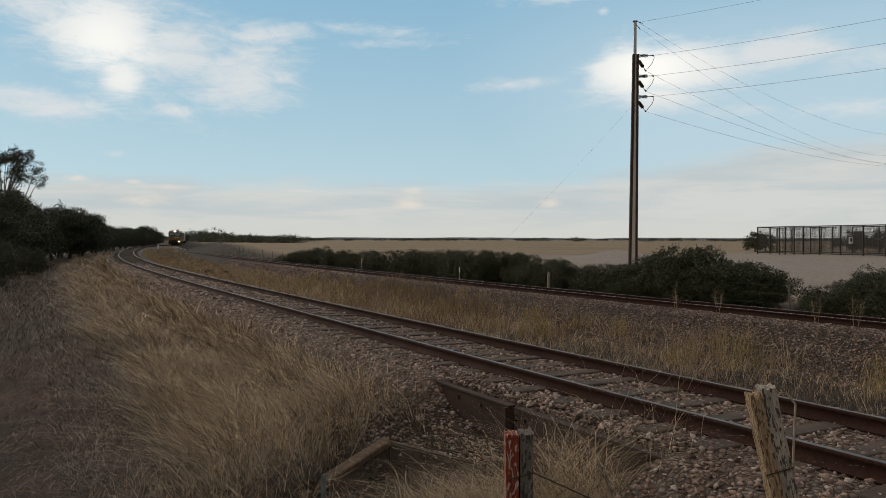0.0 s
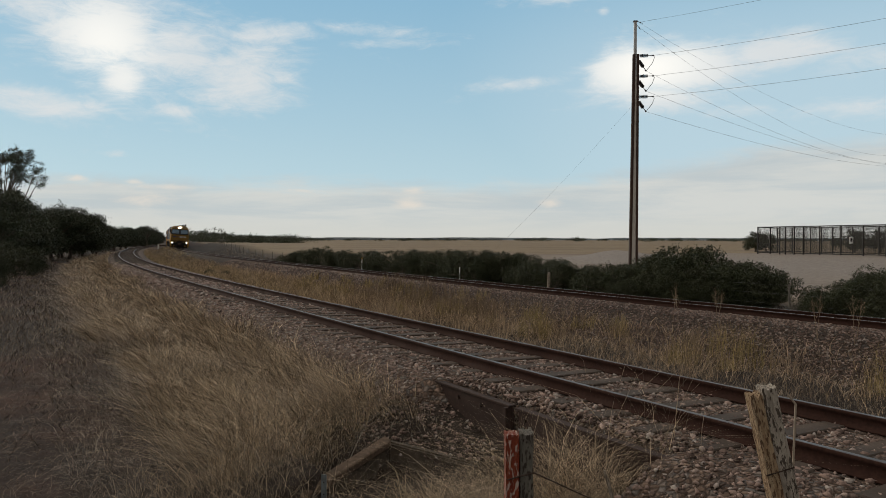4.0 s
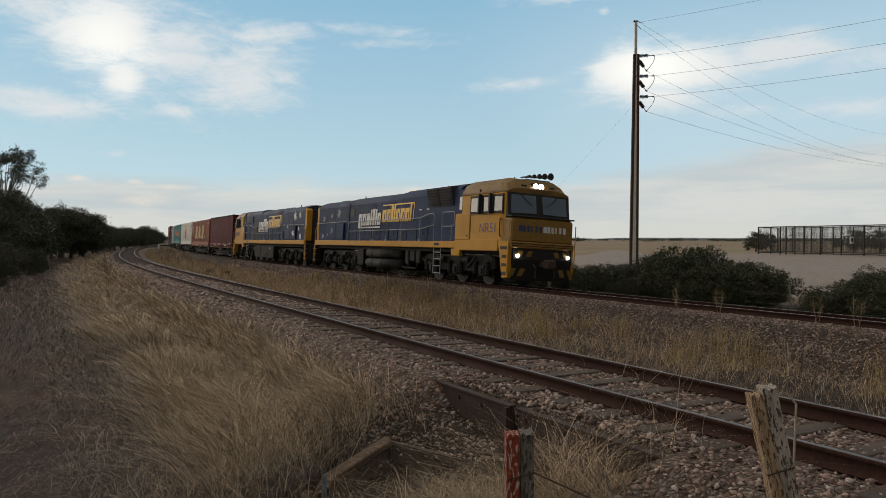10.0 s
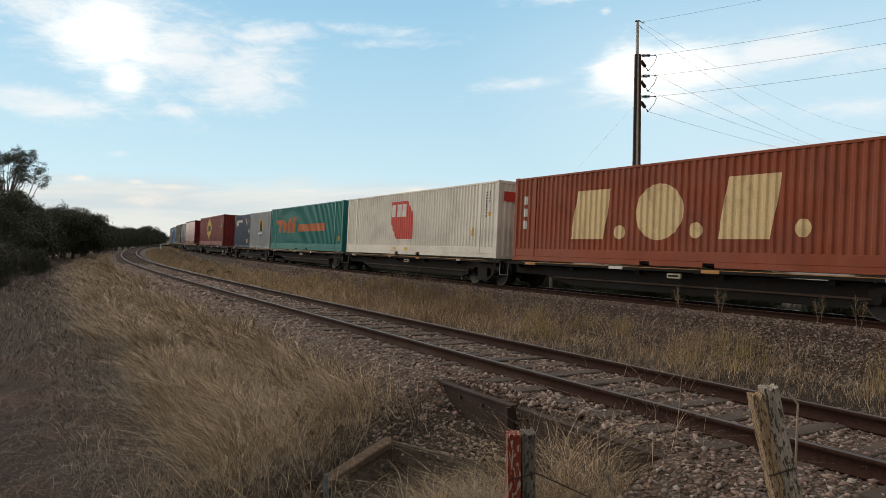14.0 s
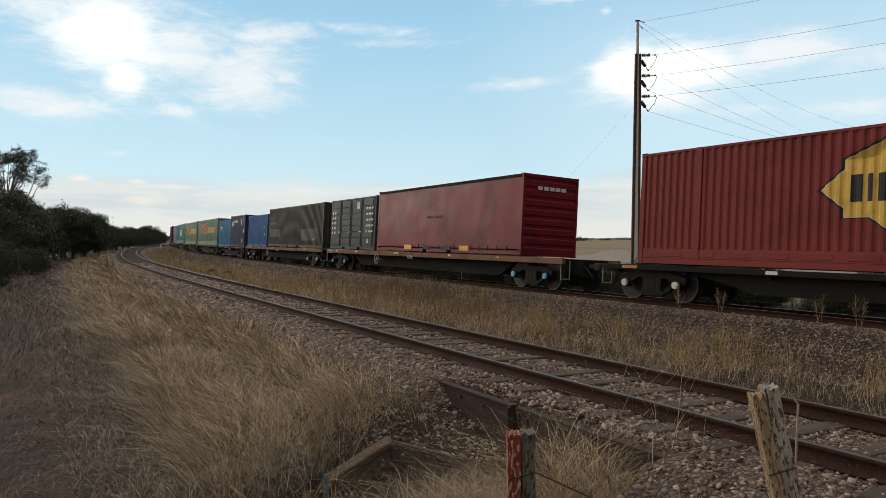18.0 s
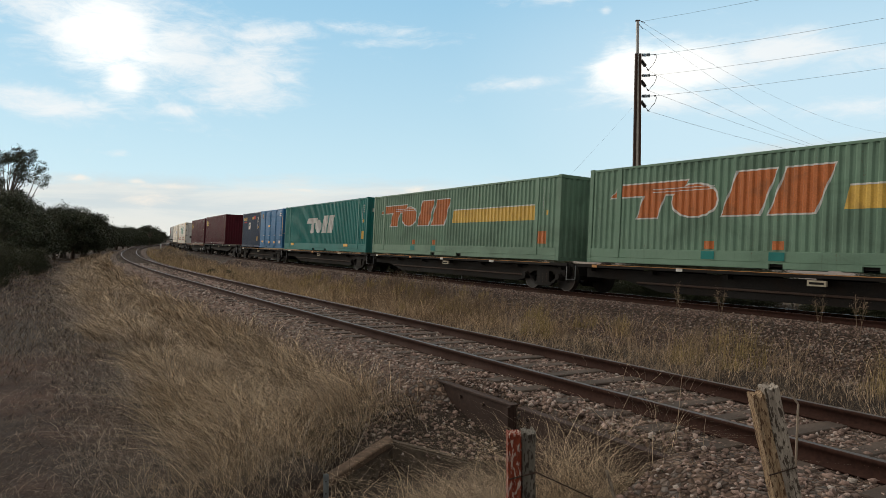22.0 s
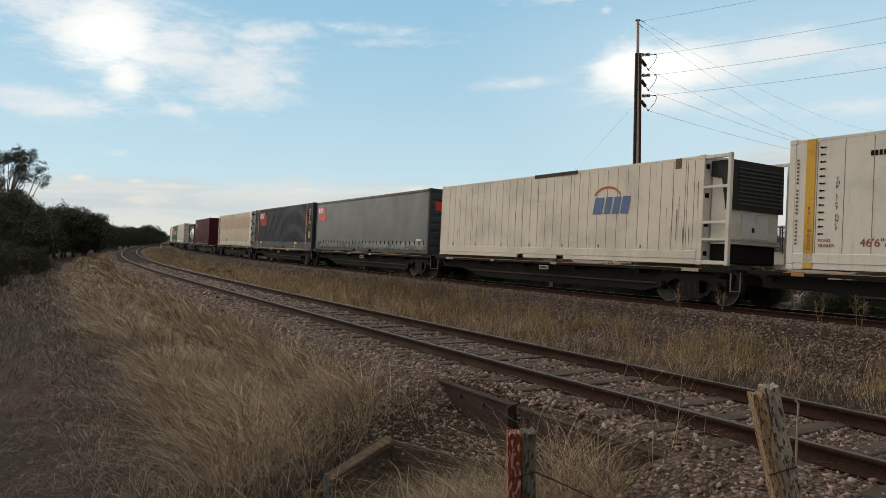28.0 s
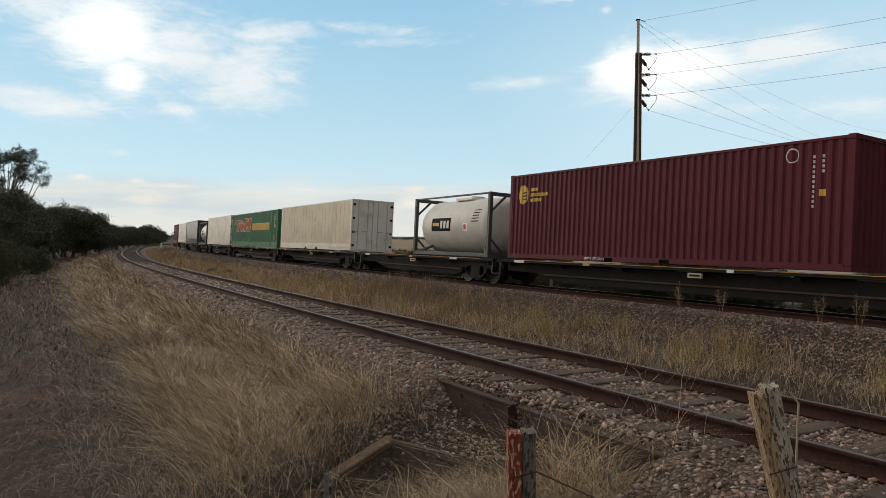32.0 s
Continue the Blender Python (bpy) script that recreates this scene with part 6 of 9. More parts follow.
def deco_slate(c, h, H):
    y = -W2 - 0.034
    for x in (-h + 0.28, -h + 0.62):
        for i in range(5):
            decal("text_bar", [slab(x, 1.95 - 0.28 * i, 0.22 if x > -h + 0.4 else 0.14, 0.14)], PALE, c, y, False)
    decal("white_plate", [slab(0.75, 2.15, 0.4, 0.34)], PALE, c, y, False)
    for i in range(5):
        decal("text_bar", [slab(h - 1.15 + 0.34 * j, 2.1 - 0.3 * i, 0.24, 0.1) for j in range(3)], GOLD if i == 4 else PALE, c, y, False)
    decal("warning_sign", [[(h - 1.0, 0.35), (h - 0.75, 0.35), (h - 0.87, 0.65)]], PALE, c, y, False)


def deco_umber(c, h, H):
    y = -W2 + 0.012
    decal("faded_patch", [slab(-h + 0.25, 0.7, 2.6, 0.55)], P_UMBER_PALE, c, y, True, label="paler patch where a name was painted out")
    decal("faded_patch", [slab(1.8, 0.45, 3.0, 0.75)], P_UMBER_PALE, c, y, True)
    decal("faded_mark", [slab(-h + 0.4 + 0.3 * i, 1.95, 0.18, 0.16, 0.2) for i in range(3)] + [slab(-h + 0.4, 1.6, 1.5, 0.2)], P_UMBER_PALE, c, y, True)
    rd = random.Random(9)
    decal("chalk_mark", [slab(3.75 + 0.15 * i, 0.42 + rd.uniform(0, 0.1), 0.035, rd.uniform(0.12, 0.3), rd.uniform(-0.6, 0.6)) for i in range(10)], PALE, c, y, True)


def deco_blue(c, h, H):
    y = -W2 + 0.012
    decal("red_plate", [slab(-0.55, 0.95, 0.32, 0.2)], RED, c, y, True)
    decal("code_mark", [slab(h - 1.25, H - 0.35 - 0.13 * i, 0.05, 0.075) for i in range(11)], PALE, c, y, True)
    decal("code_mark", [slab(h - 0.85, H - 0.45 - 0.13 * i, 0.05, 0.075) for i in range(4)], PALE, c, y, True)
    decal("caution_plate", [slab(h - 0.9, H - 1.05, 0.15, 0.15)], YELLOW, c, y, True)
    decal("text_bar", [slab(h - 0.9, H - 1.65, 0.16, 0.16)], PALE, c, y, True)


def deco_sky(c, h, H):
    y = -W2 + 0.012
    decal("name_mark", blocks(-h + 0.55, H - 0.78, 0.17, [0.6, 0.6, 0.3, 0.6, 0.6, 0.6, 0.6, 0.6, 0.6], 0.2), PALE, c, y, True)
    decal("text_bar", [slab(-h + 0.55, H - 0.95, 1.3, 0.05)], PALE, c, y, True)
    decal("code_mark", [slab(h - 1.0, H - 0.35 - 0.13 * i, 0.06, 0.09) for i in range(8)], PALE, c, y, True)
    decal("caution_plate", [slab(h - 0.5, 0.95, 0.1, 0.25)], YELLOW, c, y, True)


def deco_sea(c, h, H):
    y = -W2 + 0.012
    decal("name_mark", blocks(-h + 0.4, H - 0.6, 0.24, [0.8, 0.8, 0.8, 0.8, 0.85], 0.18), GOLD, c, y, True)
    decal("text_bar", [slab(-h + 0.55, H - 0.78, 0.9, 0.07)], RED, c, y, True)
    decal("name_mark", blocks(0.3, H - 0.55, 0.2, [0.75, 0.75, 0.75], 0.2), GOLD, c, y, True)
    decal("name_mark", blocks(0.85, H - 0.55, 0.24, [0.8, 0.7, 0.5], 0.2), RED, c, y, True)
    decal("white_plate", [slab(-0.9, H - 1.35, 0.65, 0.55)], WHITE, c, y, True)
    decal("hazard_sign", [[(-0.5, H - 1.18), (-0.34, H - 1.0), (-0.5, H - 0.82), (-0.66, H - 1.0)]], SIGN_GREEN, c, y, True, proud=0.008)
    decal("caution_plate", [slab(h - 1.05, 0.5, 0.32, 0.36)], GOLD, c, y, True)
    codes(c, h, H, PALE, 0.95)


def deco_wine(c, h, H):
    y = -W2 + 0.012
    decal("round_mark", [disc(-h + 0.75, H - 0.72, 0.27, 24, 0.33)], GOLD, c, y, True, label="round yellow mark with dark bars")
    decal("mark_bar", [slab(-h + 0.7, H - 0.9 + 0.11 * i, 0.22, 0.045, 0.6) for i in range(3)], P_WINE, c, y, True, proud=0.008)
    decal("name_mark", [slab(-h + 1.15, H - 0.62, 0.4, 0.11)] + blocks(-h + 1.15, H - 0.8, 0.11, [0.8] * 9, 0.15) + blocks(-h + 1.15, H - 0.98, 0.11, [0.8] * 6, 0.15), GOLD, c, y, True)
    letters("EMPTY LIFT ONLY", PALE, c, -2.1, -W2 - 0.002, 0.05, 0.11, "stencil_text")
    codes(c, h, H, PALE, 0.95, 11)
    decal("ring_mark", [disc(h - 1.45, H - 0.35, 0.17, 18)], PALE, c, y, True)
    decal("ring_inner", [disc(h - 1.45, H - 0.35, 0.14, 18)], P_WINE, c, y, True, proud=0.008)
    box_part("end_plate", GOLD, c, h - 0.01, h + 0.006, -0.75 + 1.2, -0.55 + 1.35, 0.35, 0.7)
    for i in range(11):
        box_part("end_code", PALE, c, h - 0.015, h + 0.004, 0.72, 0.78, H - 0.5 - 0.13 * i, H - 0.42 - 0.13 * i)


def deco_reefer(c, h, H):
    box_part("yellow_post", YELLOW, c, -h + 0.4, -h + 0.62, -W2 - 0.012, -W2 + 0.02, 0.03, H - 0.03, bevel=0.008)
    box_part("yellow_post", YELLOW, c, h - 0.62, h - 0.4, -W2 - 0.012, -W2 + 0.02, 0.03, H - 0.03, bevel=0.008)
    stripes(c, -1.9, 1.35, 0.95, (SIGN_GREEN, None, None), -W2 - 0.002, False)
    yy = -W2 - 0.002
    for x in (-3.4, 1.9):
        letters("CAUTION DO NOT", TEXT_RED, c, x, yy, 0.72, 0.26, "caution_text")
        letters("LOAD IN WELL WAGON", TEXT_RED, c, x - 0.12, yy, 0.46, 0.26, "caution_text")
        decal("underline", [slab(x - 0.12, 0.41, 2.6, 0.025)], TEXT_RED, c, yy + 0.002, False)
    letters("46'6\"/14.2m", TEXT_RED, c, -h + 1.62, yy, 0.53, 0.24, "length_text")
    for i, ch in enumerate("TOP LIFT ONLY"):
        if ch != " ":
            letters(ch, STEEL_DARK, c, -h + 1.08, yy, H - 0.98 - 0.09 * i, 0.105, "stencil_letter")
    for i, ch in enumerate("RAIL WAGON"):
        if ch != " ":
            letters(ch, TEXT_RED, c, -h + 0.48, -W2 - 0.015, H - 1.6 - 0.1 * i, 0.1, "stencil_letter")
    for i, t in enumerate(("ROAD", "TRAILER")):
        letters(t, TEXT_RED, c, -h + 0.72, yy, 0.62 - 0.11 * i, 0.1, "stencil_text")
    decal("text_bar", [slab(-h + 0.19, H - 0.5 - 0.085 * i, 0.05, 0.045) for i in range(23) if i % 8 != 7], SEAM_RUST, c, yy, False)
    decal("text_bar", [slab(-0.6, H - 0.28, 2.0, 0.11)], TEXT_RED, c, yy, False)
    decal("text_bar", blocks(-h + 1.78, H - 0.52, 0.11, [0.55] * 7, 0.22), STEEL_DARK, c, yy, False)
    for x in (-0.9, 0.75):
        box_part("hatch", P_WHITE, c, x, x + 0.75, -W2 - 0.012, -W2 + 0.01, 0.25, 1.15, bevel=0.006)
    for i in range(13):
        z = H - 0.24 - 0.158 * i
        decal("arrow_mark", [[(-h + 0.7, z), (-h + 0.76, z + 0.032), (-h + 0.76, z + 0.014), (-h + 0.84, z + 0.014), (-h + 0.84, z - 0.014), (-h + 0.76, z - 0.014), (-h + 0.76, z - 0.032)]], STEEL_DARK, c, yy, False)
    for yb in (-0.5, 0.5):
        box_part("door_sign", STEEL_DARK, c, h - 0.004, h + 0.004, yb - 0.15, yb + 0.15, 0.75, 1.05)
    box_part("door_sign", ORANGE, c, h - 0.004, h + 0.004, 0.72, 0.95, 0.8, 1.15)


def deco_rand(c, h, H):
    """Name mark, and the cooling unit in its ladder frame at the front end."""
    yy = -W2 - 0.004
    decal("name_mark", blocks(h - 4.1, 1.4, 0.5, [0.8, 0.55, 0.55, 0.62], 0.14, 0.2), MARK_BLUE, c, yy, False, label="blue name drawn as blocks")
    decal("arc_mark", [[(h - 3.5 + 0.6 * math.cos(a), 1.85 + 0.38 * math.sin(a)) for a in [0.3 + 0.25 * i for i in range(11)]] + [(h - 3.5 + 0.55 * math.cos(a), 1.83 + 0.33 * math.sin(a)) for a in [2.8 - 0.25 * i for i in range(11)]]], ORANGE, c, yy, False)
    decal("rust_patch", [slab(-0.4, H - 0.13, 2.2, 0.12)], RUST, c, yy, False)
    for i in range(7):
        box_part("drain_hole", SEAM, c, -h + 1 + i * 1.7, -h + 1.05 + i * 1.7, -W2 - 0.004, -W2 + 0.01, 0.4, 0.5)
    x0, x1 = h + 0.02, h + 0.8
    unit = box_part("cooling_unit", P_WHITE, c, x0, x0 + 0.6, -1.0, 1.0, 0.62, H - 0.2, bevel=0.06, label="white cooling unit with dark louvres")
    hoodp = [(x0 + 0.03, H - 0.55), (x0 + 0.03, H - 0.16), (x0 + 0.66, H - 0.16), (x0 + 0.68, 1.42), (x0 + 0.5, 1.42), (x0 + 0.36, H - 0.62)]
    g = part("louvre_panel", prism(bmesh.new(), hoodp, -1.03, 1.03), BLACK, unit, "black moulded grille hood")
    for i in range(10):
        box_part("louvre", FRAME_GREY, g, x0 + 0.655, x0 + 0.7, -0.8, 0.95, 1.56 + 0.1 * i, 1.59 + 0.1 * i)
    box_part("service_door", PALE, unit, x0 + 0.59, x0 + 0.612, -0.55, -0.02, 0.7, 1.36, bevel=0.02)
    box_part("service_door", PALE, unit, x0 + 0.59, x0 + 0.612, 0.02, 0.55, 0.7, 1.36, bevel=0.02)
    box_part("latch", BLACK, unit, x0 + 0.61, x0 + 0.63, -0.12, -0.04, 0.88, 1.0)
    box_part("unit_base", STEEL_DARK, c, x0, x0 + 0.55, -0.95, 0.95, 0.06, 0.58, bevel=0.03)
    box_part("base_rail", GALV, c, x0, x0 + 0.64, -1.02, 1.02, 0.55, 0.61, bevel=0.008)
    for s in (-1, 1):
        box_part("end_post", P_WHITE, c, x1 - 0.1, x1, s * (W2 - 0.1), s * W2, 0.0, H - 0.02, bevel=0.01)
        box_part("end_beam", P_WHITE, c, h, x1, s * (W2 - 0.08), s * (W2 - 0.01), H - 0.12, H - 0.03, bevel=0.01)
        box_part("end_beam", P_WHITE, c, h, x1, s * (W2 - 0.08), s * (W2 - 0.01), 0.02, 0.12, bevel=0.01)
    for z in (0.62, 1.05, 1.95):
        box_part("ladder_rung", P_WHITE, c, h, x1 - 0.1, -W2 + 0.005, -W2 + 0.05, z, z + 0.07, bevel=0.008)
    for k in (0.52, 0.3, 0.12):                      # extra ribs and rust runs near the front end
        box_part("seam", SEAM_RUST, c, h - k - 0.006, h - k + 0.006, -W2 + 0.003, -W2 + 0.02, 0.32, H - 0.12)
    rr = random.Random(44)
    for i in range(16):
        x, z = rr.uniform(-h + 0.5, h - 0.3) if i < 8 else h - rr.uniform(0.15, 1.2), rr.uniform(0.9, H - 0.3)
        q, f = rr.uniform(0.006, 0.015), rr.uniform(0.3, 1.1)
        decal("rust_run", [[(x - q, z), (x + q, z), (x + q * 0.3, max(0.35, z - f)), (x - q * 0.3, max(0.35, z - f))]], SEAM_RUST, c, yy, False)
    box_part("lifting_eye", SEAM_RUST, c, h - 0.95, h - 0.75, -W2 - 0.012, -W2 + 0.01, H - 0.3, H - 0.03, bevel=0.01)


def deco_scf_grey(c, h, H):
    y = -W2 - 0.008
    decal("red_mark", [hexagon(-h + 0.35, H - 1.15, 1.3, 0.85)], SCF_RED, c, y, False, proud=0.012)
    decal("mark_bar", blocks(-h + 0.42, H - 0.68, 0.3, [0.75, 0.8, 0.65], 0.2), WHITE, c, y, False, proud=0.018)
    box_part("end_mark", SCF_RED, c, h - 0.016, h + 0.004, -0.95, -0.35, H - 0.95, H - 0.55)
    box_part("edge_post", SILL_RUST, c, h - 0.11, h - 0.04, -W2 - 0.006, -W2 + 0.02, 0.12, H - 0.14)
    decal("pale_patch", [slab(h - 1.1, 0.56, 0.5, 0.1)], PALE, c, y, False, proud=0.02)


def deco_scf_dark(c, h, H):
    y = -W2 + 0.012
    for x in (-6.1, 6.1):
        box_part("orange_post", ORANGE, c, x - 0.075, x + 0.075, -W2 - 0.016, -W2 + 0.02, 0.03, H - 0.03, bevel=0.008)
    decal("red_mark", [hexagon(-5.75, H - 1.28, 1.75, 1.02)], SCF_RED, c, y, True)
    decal("mark_bar", blocks(-5.7, H - 0.74, 0.4, [0.75, 0.8, 0.65], 0.2), WHITE, c, y, True, proud=0.01)
    for x in (-5.4, 3.6):
        decal("caution_plate", [slab(x, 0.3, 0.55, 0.14)], GOLD, c, -W2, proud=0.006)
        decal("white_plate", [slab(x + 0.1, 0.1, 0.16, 0.08)], PALE, c, -W2, proud=0.006)
    decal("caution_plate", [slab(h - 0.75, 0.7, 0.34, 0.4)], GOLD, c, y, True)
    codes(c, h, H, PALE, 0.75)
    box_part("end_mark", SCF_RED, c, h - 0.016, h + 0.004, -0.95, -0.3, H - 0.95, H - 0.55)


def deco_cream(c, h, H):
    """Open frame at the rear end, hatch, hinges at the front."""
    x0, x1 = -h - 0.95, -h
    for s in (-1, 1):
        box_part("end_post", WHITE, c, x0, x0 + 0.1, s * (W2 - 0.1), s * W2, 0.0, H - 0.04, bevel=0.01)
        box_part("end_beam", WHITE, c, x0, x1, s * (W2 - 0.09), s * (W2 - 0.01), H - 0.13, H - 0.04, bevel=0.01)
        box_part("end_beam", WHITE, c, x0, x1, s * (W2 - 0.09), s * (W2 - 0.01), 0.02, 0.14, bevel=0.01)
        part("end_brace", cyl(bmesh.new(), (x0 + 0.05, s * (W2 - 0.05), H - 0.1), (x1 - 0.05, s * (W2 - 0.05), 1.35), 0.03, 6), WHITE, c)
        part("end_brace", cyl(bmesh.new(), (x0 + 0.05, s * (W2 - 0.05), 0.1), (x1 - 0.05, s * (W2 - 0.05), 1.35), 0.03, 6), WHITE, c)
    box_part("cooling_unit", BLACK, c, x0 + 0.35, x1, -0.95, 0.95, 0.3, 2.3, bevel=0.05, label="dark cooling unit inside the frame")
    yy = -W2 - 0.004
    box_part("hatch", STEEL_DARK, c, -3.4, -3.1, -W2 - 0.014, -W2 + 0.01, 0.3, 0.62, bevel=0.006)
    for i in range(5):
        box_part("post_hinge", BLACK, c, h - 0.14, h + 0.014, -W2 - 0.02, -W2 + 0.04, 0.25 + i * (H - 0.6) / 4, 0.45 + i * (H - 0.6) / 4, bevel=0.008)
    box_part("wide_post", WHITE, c, h - 0.75, h - 0.2, -W2 - 0.012, -W2 + 0.01, 0.05, H - 0.05, bevel=0.008)
    decal("caution_plate", [slab(h - 1.75, 0.75, 0.22, 0.4)], GOLD, c, yy, False)
    decal("text_bar", [slab(h - 2.1, 0.35, 0.4, 0.08), slab(-1.8, H - 0.22, 1.4, 0.06)], STEEL_DARK, c, yy, False)
    decal("code_mark", [slab(h - 0.55, H - 0.6 - 0.13 * i, 0.07, 0.08) for i in range(8)], STEEL_DARK, c, -W2 - 0.014, False)


P_UMBER_PALE = boxpaint("paler_brown_grey_paint", (0.12, 0.13, 0.115), 0.3, 0.15)
TEXT_RED = plain("dark_red_lettering", (0.28, 0.04, 0.04), 0.6, 0, 0.1)

# ---- make-up of the train: distances are metres behind its head ----
SPEED0, SPEED = 198.21, 17.939


def head_at(t):
    """Length along the main track at which the head of the train stands at t seconds."""
    q = t - 16
    return SPEED0 - SPEED * t + 0.0024 * q * q + 0.00027 * q ** 3


MOVERS = []


def rolls(ob, front, rear, z=0.0):
    """Remember a thing that rolls with the train between two distances behind its head."""
    MOVERS.append((ob, front, rear, z))
    return ob


def place(t, front, rear, z):
    a, b = head_at(t) + front, head_at(t) + rear
    inset = min(2.0, (b - a) * 0.2)
    xa, ya, _ = MAIN.at(a + inset)
    xb, yb, _ = MAIN.at(b - inset)
    yaw = math.atan2(ya - yb, xa - xb)
    return Matrix.Translation(((xa + xb) / 2, (ya + yb) / 2, MAIN_Z)) @ Matrix.Rotation(yaw, 4, "Z") @ \
        Matrix.Rotation(-math.atan(MAIN_CANT / 1.55), 4, "X") @ Matrix.Translation((0, 0, z))


FLYERS, FLAPS = [], []
PLUMAGE = plain("dark_grey_feathers", (0.06, 0.055, 0.05), 0.8, 0, 0.3, 30)


def bird(start, seed):
    """A small dark bird in level flight: tapered body, tail and two wings hinged at the shoulder."""
    c = new("bird")
    tagged(c, "small dark bird flying low over the field", "bird", "birds over the field")
    rings = [(-0.17, 0.008), (-0.1, 0.03), (0.0, 0.045), (0.08, 0.04), (0.12, 0.026), (0.155, 0.03), (0.18, 0.018), (0.21, 0.003)]
    part("body", loft(bmesh.new(), [(x, [(r * math.cos(math.pi * i / 5), r * math.sin(math.pi * i / 5)) for i in range(10)]) for x, r in rings]), PLUMAGE, c, smooth=True)
    part("tail", bx(bmesh.new(), -0.28, -0.13, -0.04, 0.04, -0.006, 0.006), PLUMAGE, c)
    for s in (-1, 1):
        bm = bmesh.new()
        pts = [(0.09, 0.0), (0.1, 0.14), (0.06, 0.3), (-0.02, 0.36), (-0.05, 0.22), (-0.07, 0.0)]
        lo, hi = [bm.verts.new((x, s * y, -0.006)) for x, y in pts], [bm.verts.new((x, s * y, 0.006)) for x, y in pts]
        bm.faces.new(lo)
        bm.faces.new(hi[::-1])
        for i in range(6):
            bm.faces.new((lo[i], lo[(i + 1) % 6], hi[(i + 1) % 6], hi[i]))
        bmesh.ops.recalc_face_normals(bm, faces=bm.faces[:])
        wing = part("wing", bm, PLUMAGE, c)
        wing.location = (0.0, s * 0.03, 0.02)
        FLAPS.append((wing, s, seed))
    FLYERS.append((c, start))
    return c


bird((6.7, 60.0, 3.2), 0)
bird((5.4, 60.0, 2.35), 2)


def motions():
    for c, (x, y, z) in FLYERS:                      # they cross the view in four seconds
        walk(c, [(t, Matrix.Translation((x + 20.4 * (t - 8.0), y, z + 0.12 * math.sin(2.1 * t)))) for t in [i * 0.5 for i in range(65)]])
    for wing, s, k in FLAPS:
        beats = [(5.0 + i / 10, radians(30 if (i + k) % 4 < 2 else -22)) for i in range(56)]
        rows = [(0.0, 0.0)] + beats + [(32.0, 0.0)]
        walk(wing, [(t, Matrix.Translation((0, s * 0.03, 0.02)) @ Matrix.Rotation(s * a, 4, "X")) for t, a in rows])
    stops = [i * 0.5 for i in range(65)]
    for ob, front, rear, z in MOVERS:
        walk(ob, [(t, place(t, front, rear, z)) for t in stops])
    # wheels turn while their vehicle rolls through the near hundred metres
    near = {ob.name: (front, rear) for ob, front, rear, _ in MOVERS}
    for ws in WHEELS:
        front, rear = near[ws.parent.parent.name]
        hub, r = ws.location.copy(), 0.46 * ws.scale.x
        u = (front + rear) / 2
        a, b = sorted(max(0.0, min(32.0, (SPEED0 + u - q) / SPEED)) for q in (100.0, -8.0))
        if b - a < 0.2:
            continue
        n = int((b - a) * FPS)
        turn = [((round(a * FPS) + i) / FPS, i * SPEED / FPS / r) for i in range(n + 1)]
        rows = [(t, Matrix.Translation(hub) @ Matrix.Rotation(g % (2 * math.pi), 4, "Y")) for t, g in turn if t <= 32.0]
        if rows[0][0] > 0.02:
            rows.insert(0, (0.0, rows[0][1]))
        if rows[-1][0] < 31.98:
            rows.append((32.0, rows[-1][1]))
        walk(ws, rows)


rolls(locomotive("blue and yellow diesel locomotive with lit headlights", "NR51", True), -0.75, 20.15)
rolls(locomotive("blue and yellow diesel locomotive running cab last", "NR104", False, True), 21.1, 42.0)


def load(front, rear, z, H, label, paint, style, deco=None, trim=None):
    """A container that rides between two distances behind the head, its floor at z."""
    return rolls(container(label, rear - front, H, paint, style, deco=deco, trim=trim), front, rear, z)


load(43.78, 55.85, 0.93, 2.97, "maroon curtain-sided container with a red lower edge", P_MAROON, "curtain", deco_maroon)
load(56.85, 71.27, 0.95, 2.88, "rust-orange long container with large cream initials", P_ORANGE, "long", deco_orange)
load(72.28, 86.98, 0.98, 2.89, "off-white long container with a red hexagon mark", P_WHITE, "long", deco_hex)
load(87.72, 102.47, 0.98, 2.89, "teal long container with a faded orange stripe", P_TEAL, "long", deco_stripe_old)
load(102.82, 109.12, 0.98, 2.81, "light grey short container with a round yellow mark", P_GREY, "box", deco_wolf)
load(109.19, 115.31, 0.98, 2.79, "navy short container with a white mark", P_NAVY, "box", deco_navy)
load(120.99, 137.09, 1.01, 3.08, "brick-red long container with a yellow star-shaped mark", P_BRICK, "long", deco_star)
load(142.54, 154.67, 1.12, 2.89, "red curtain-sided container with ribbed end", P_RED, "curtain", deco_red)
load(154.98, 161.35, 1.12, 2.76, "dark slate side-door container with white text bars", P_SLATE, "doors", deco_slate)
load(162.70, 174.93, 1.12, 2.77, "dark brown-grey container with faded patches", P_UMBER, "box", deco_umber)
load(175.46, 181.56, 1.07, 2.50, "bright blue short container", P_BLUE, "box", deco_blue)
load(183.05, 189.05, 0.98, 2.77, "navy short container with a white mark", P_NAVY, "box", deco_navy)
load(189.10, 195.05, 0.96, 2.49, "mid-blue short container with a small white name", P_SKY, "box", deco_sky)
load(196.12, 210.80, 0.98, 2.81, "faded sage-green long container with orange slanting mark", P_SAGE, "long", deco_toll)
load(212.12, 226.84, 0.98, 2.81, "faded sage-green long container with orange slanting mark", P_SAGE, "long", deco_toll)
load(227.69, 242.29, 0.97, 2.87, "teal long container with a white slanting mark", P_TEAL, "long", deco_teal)
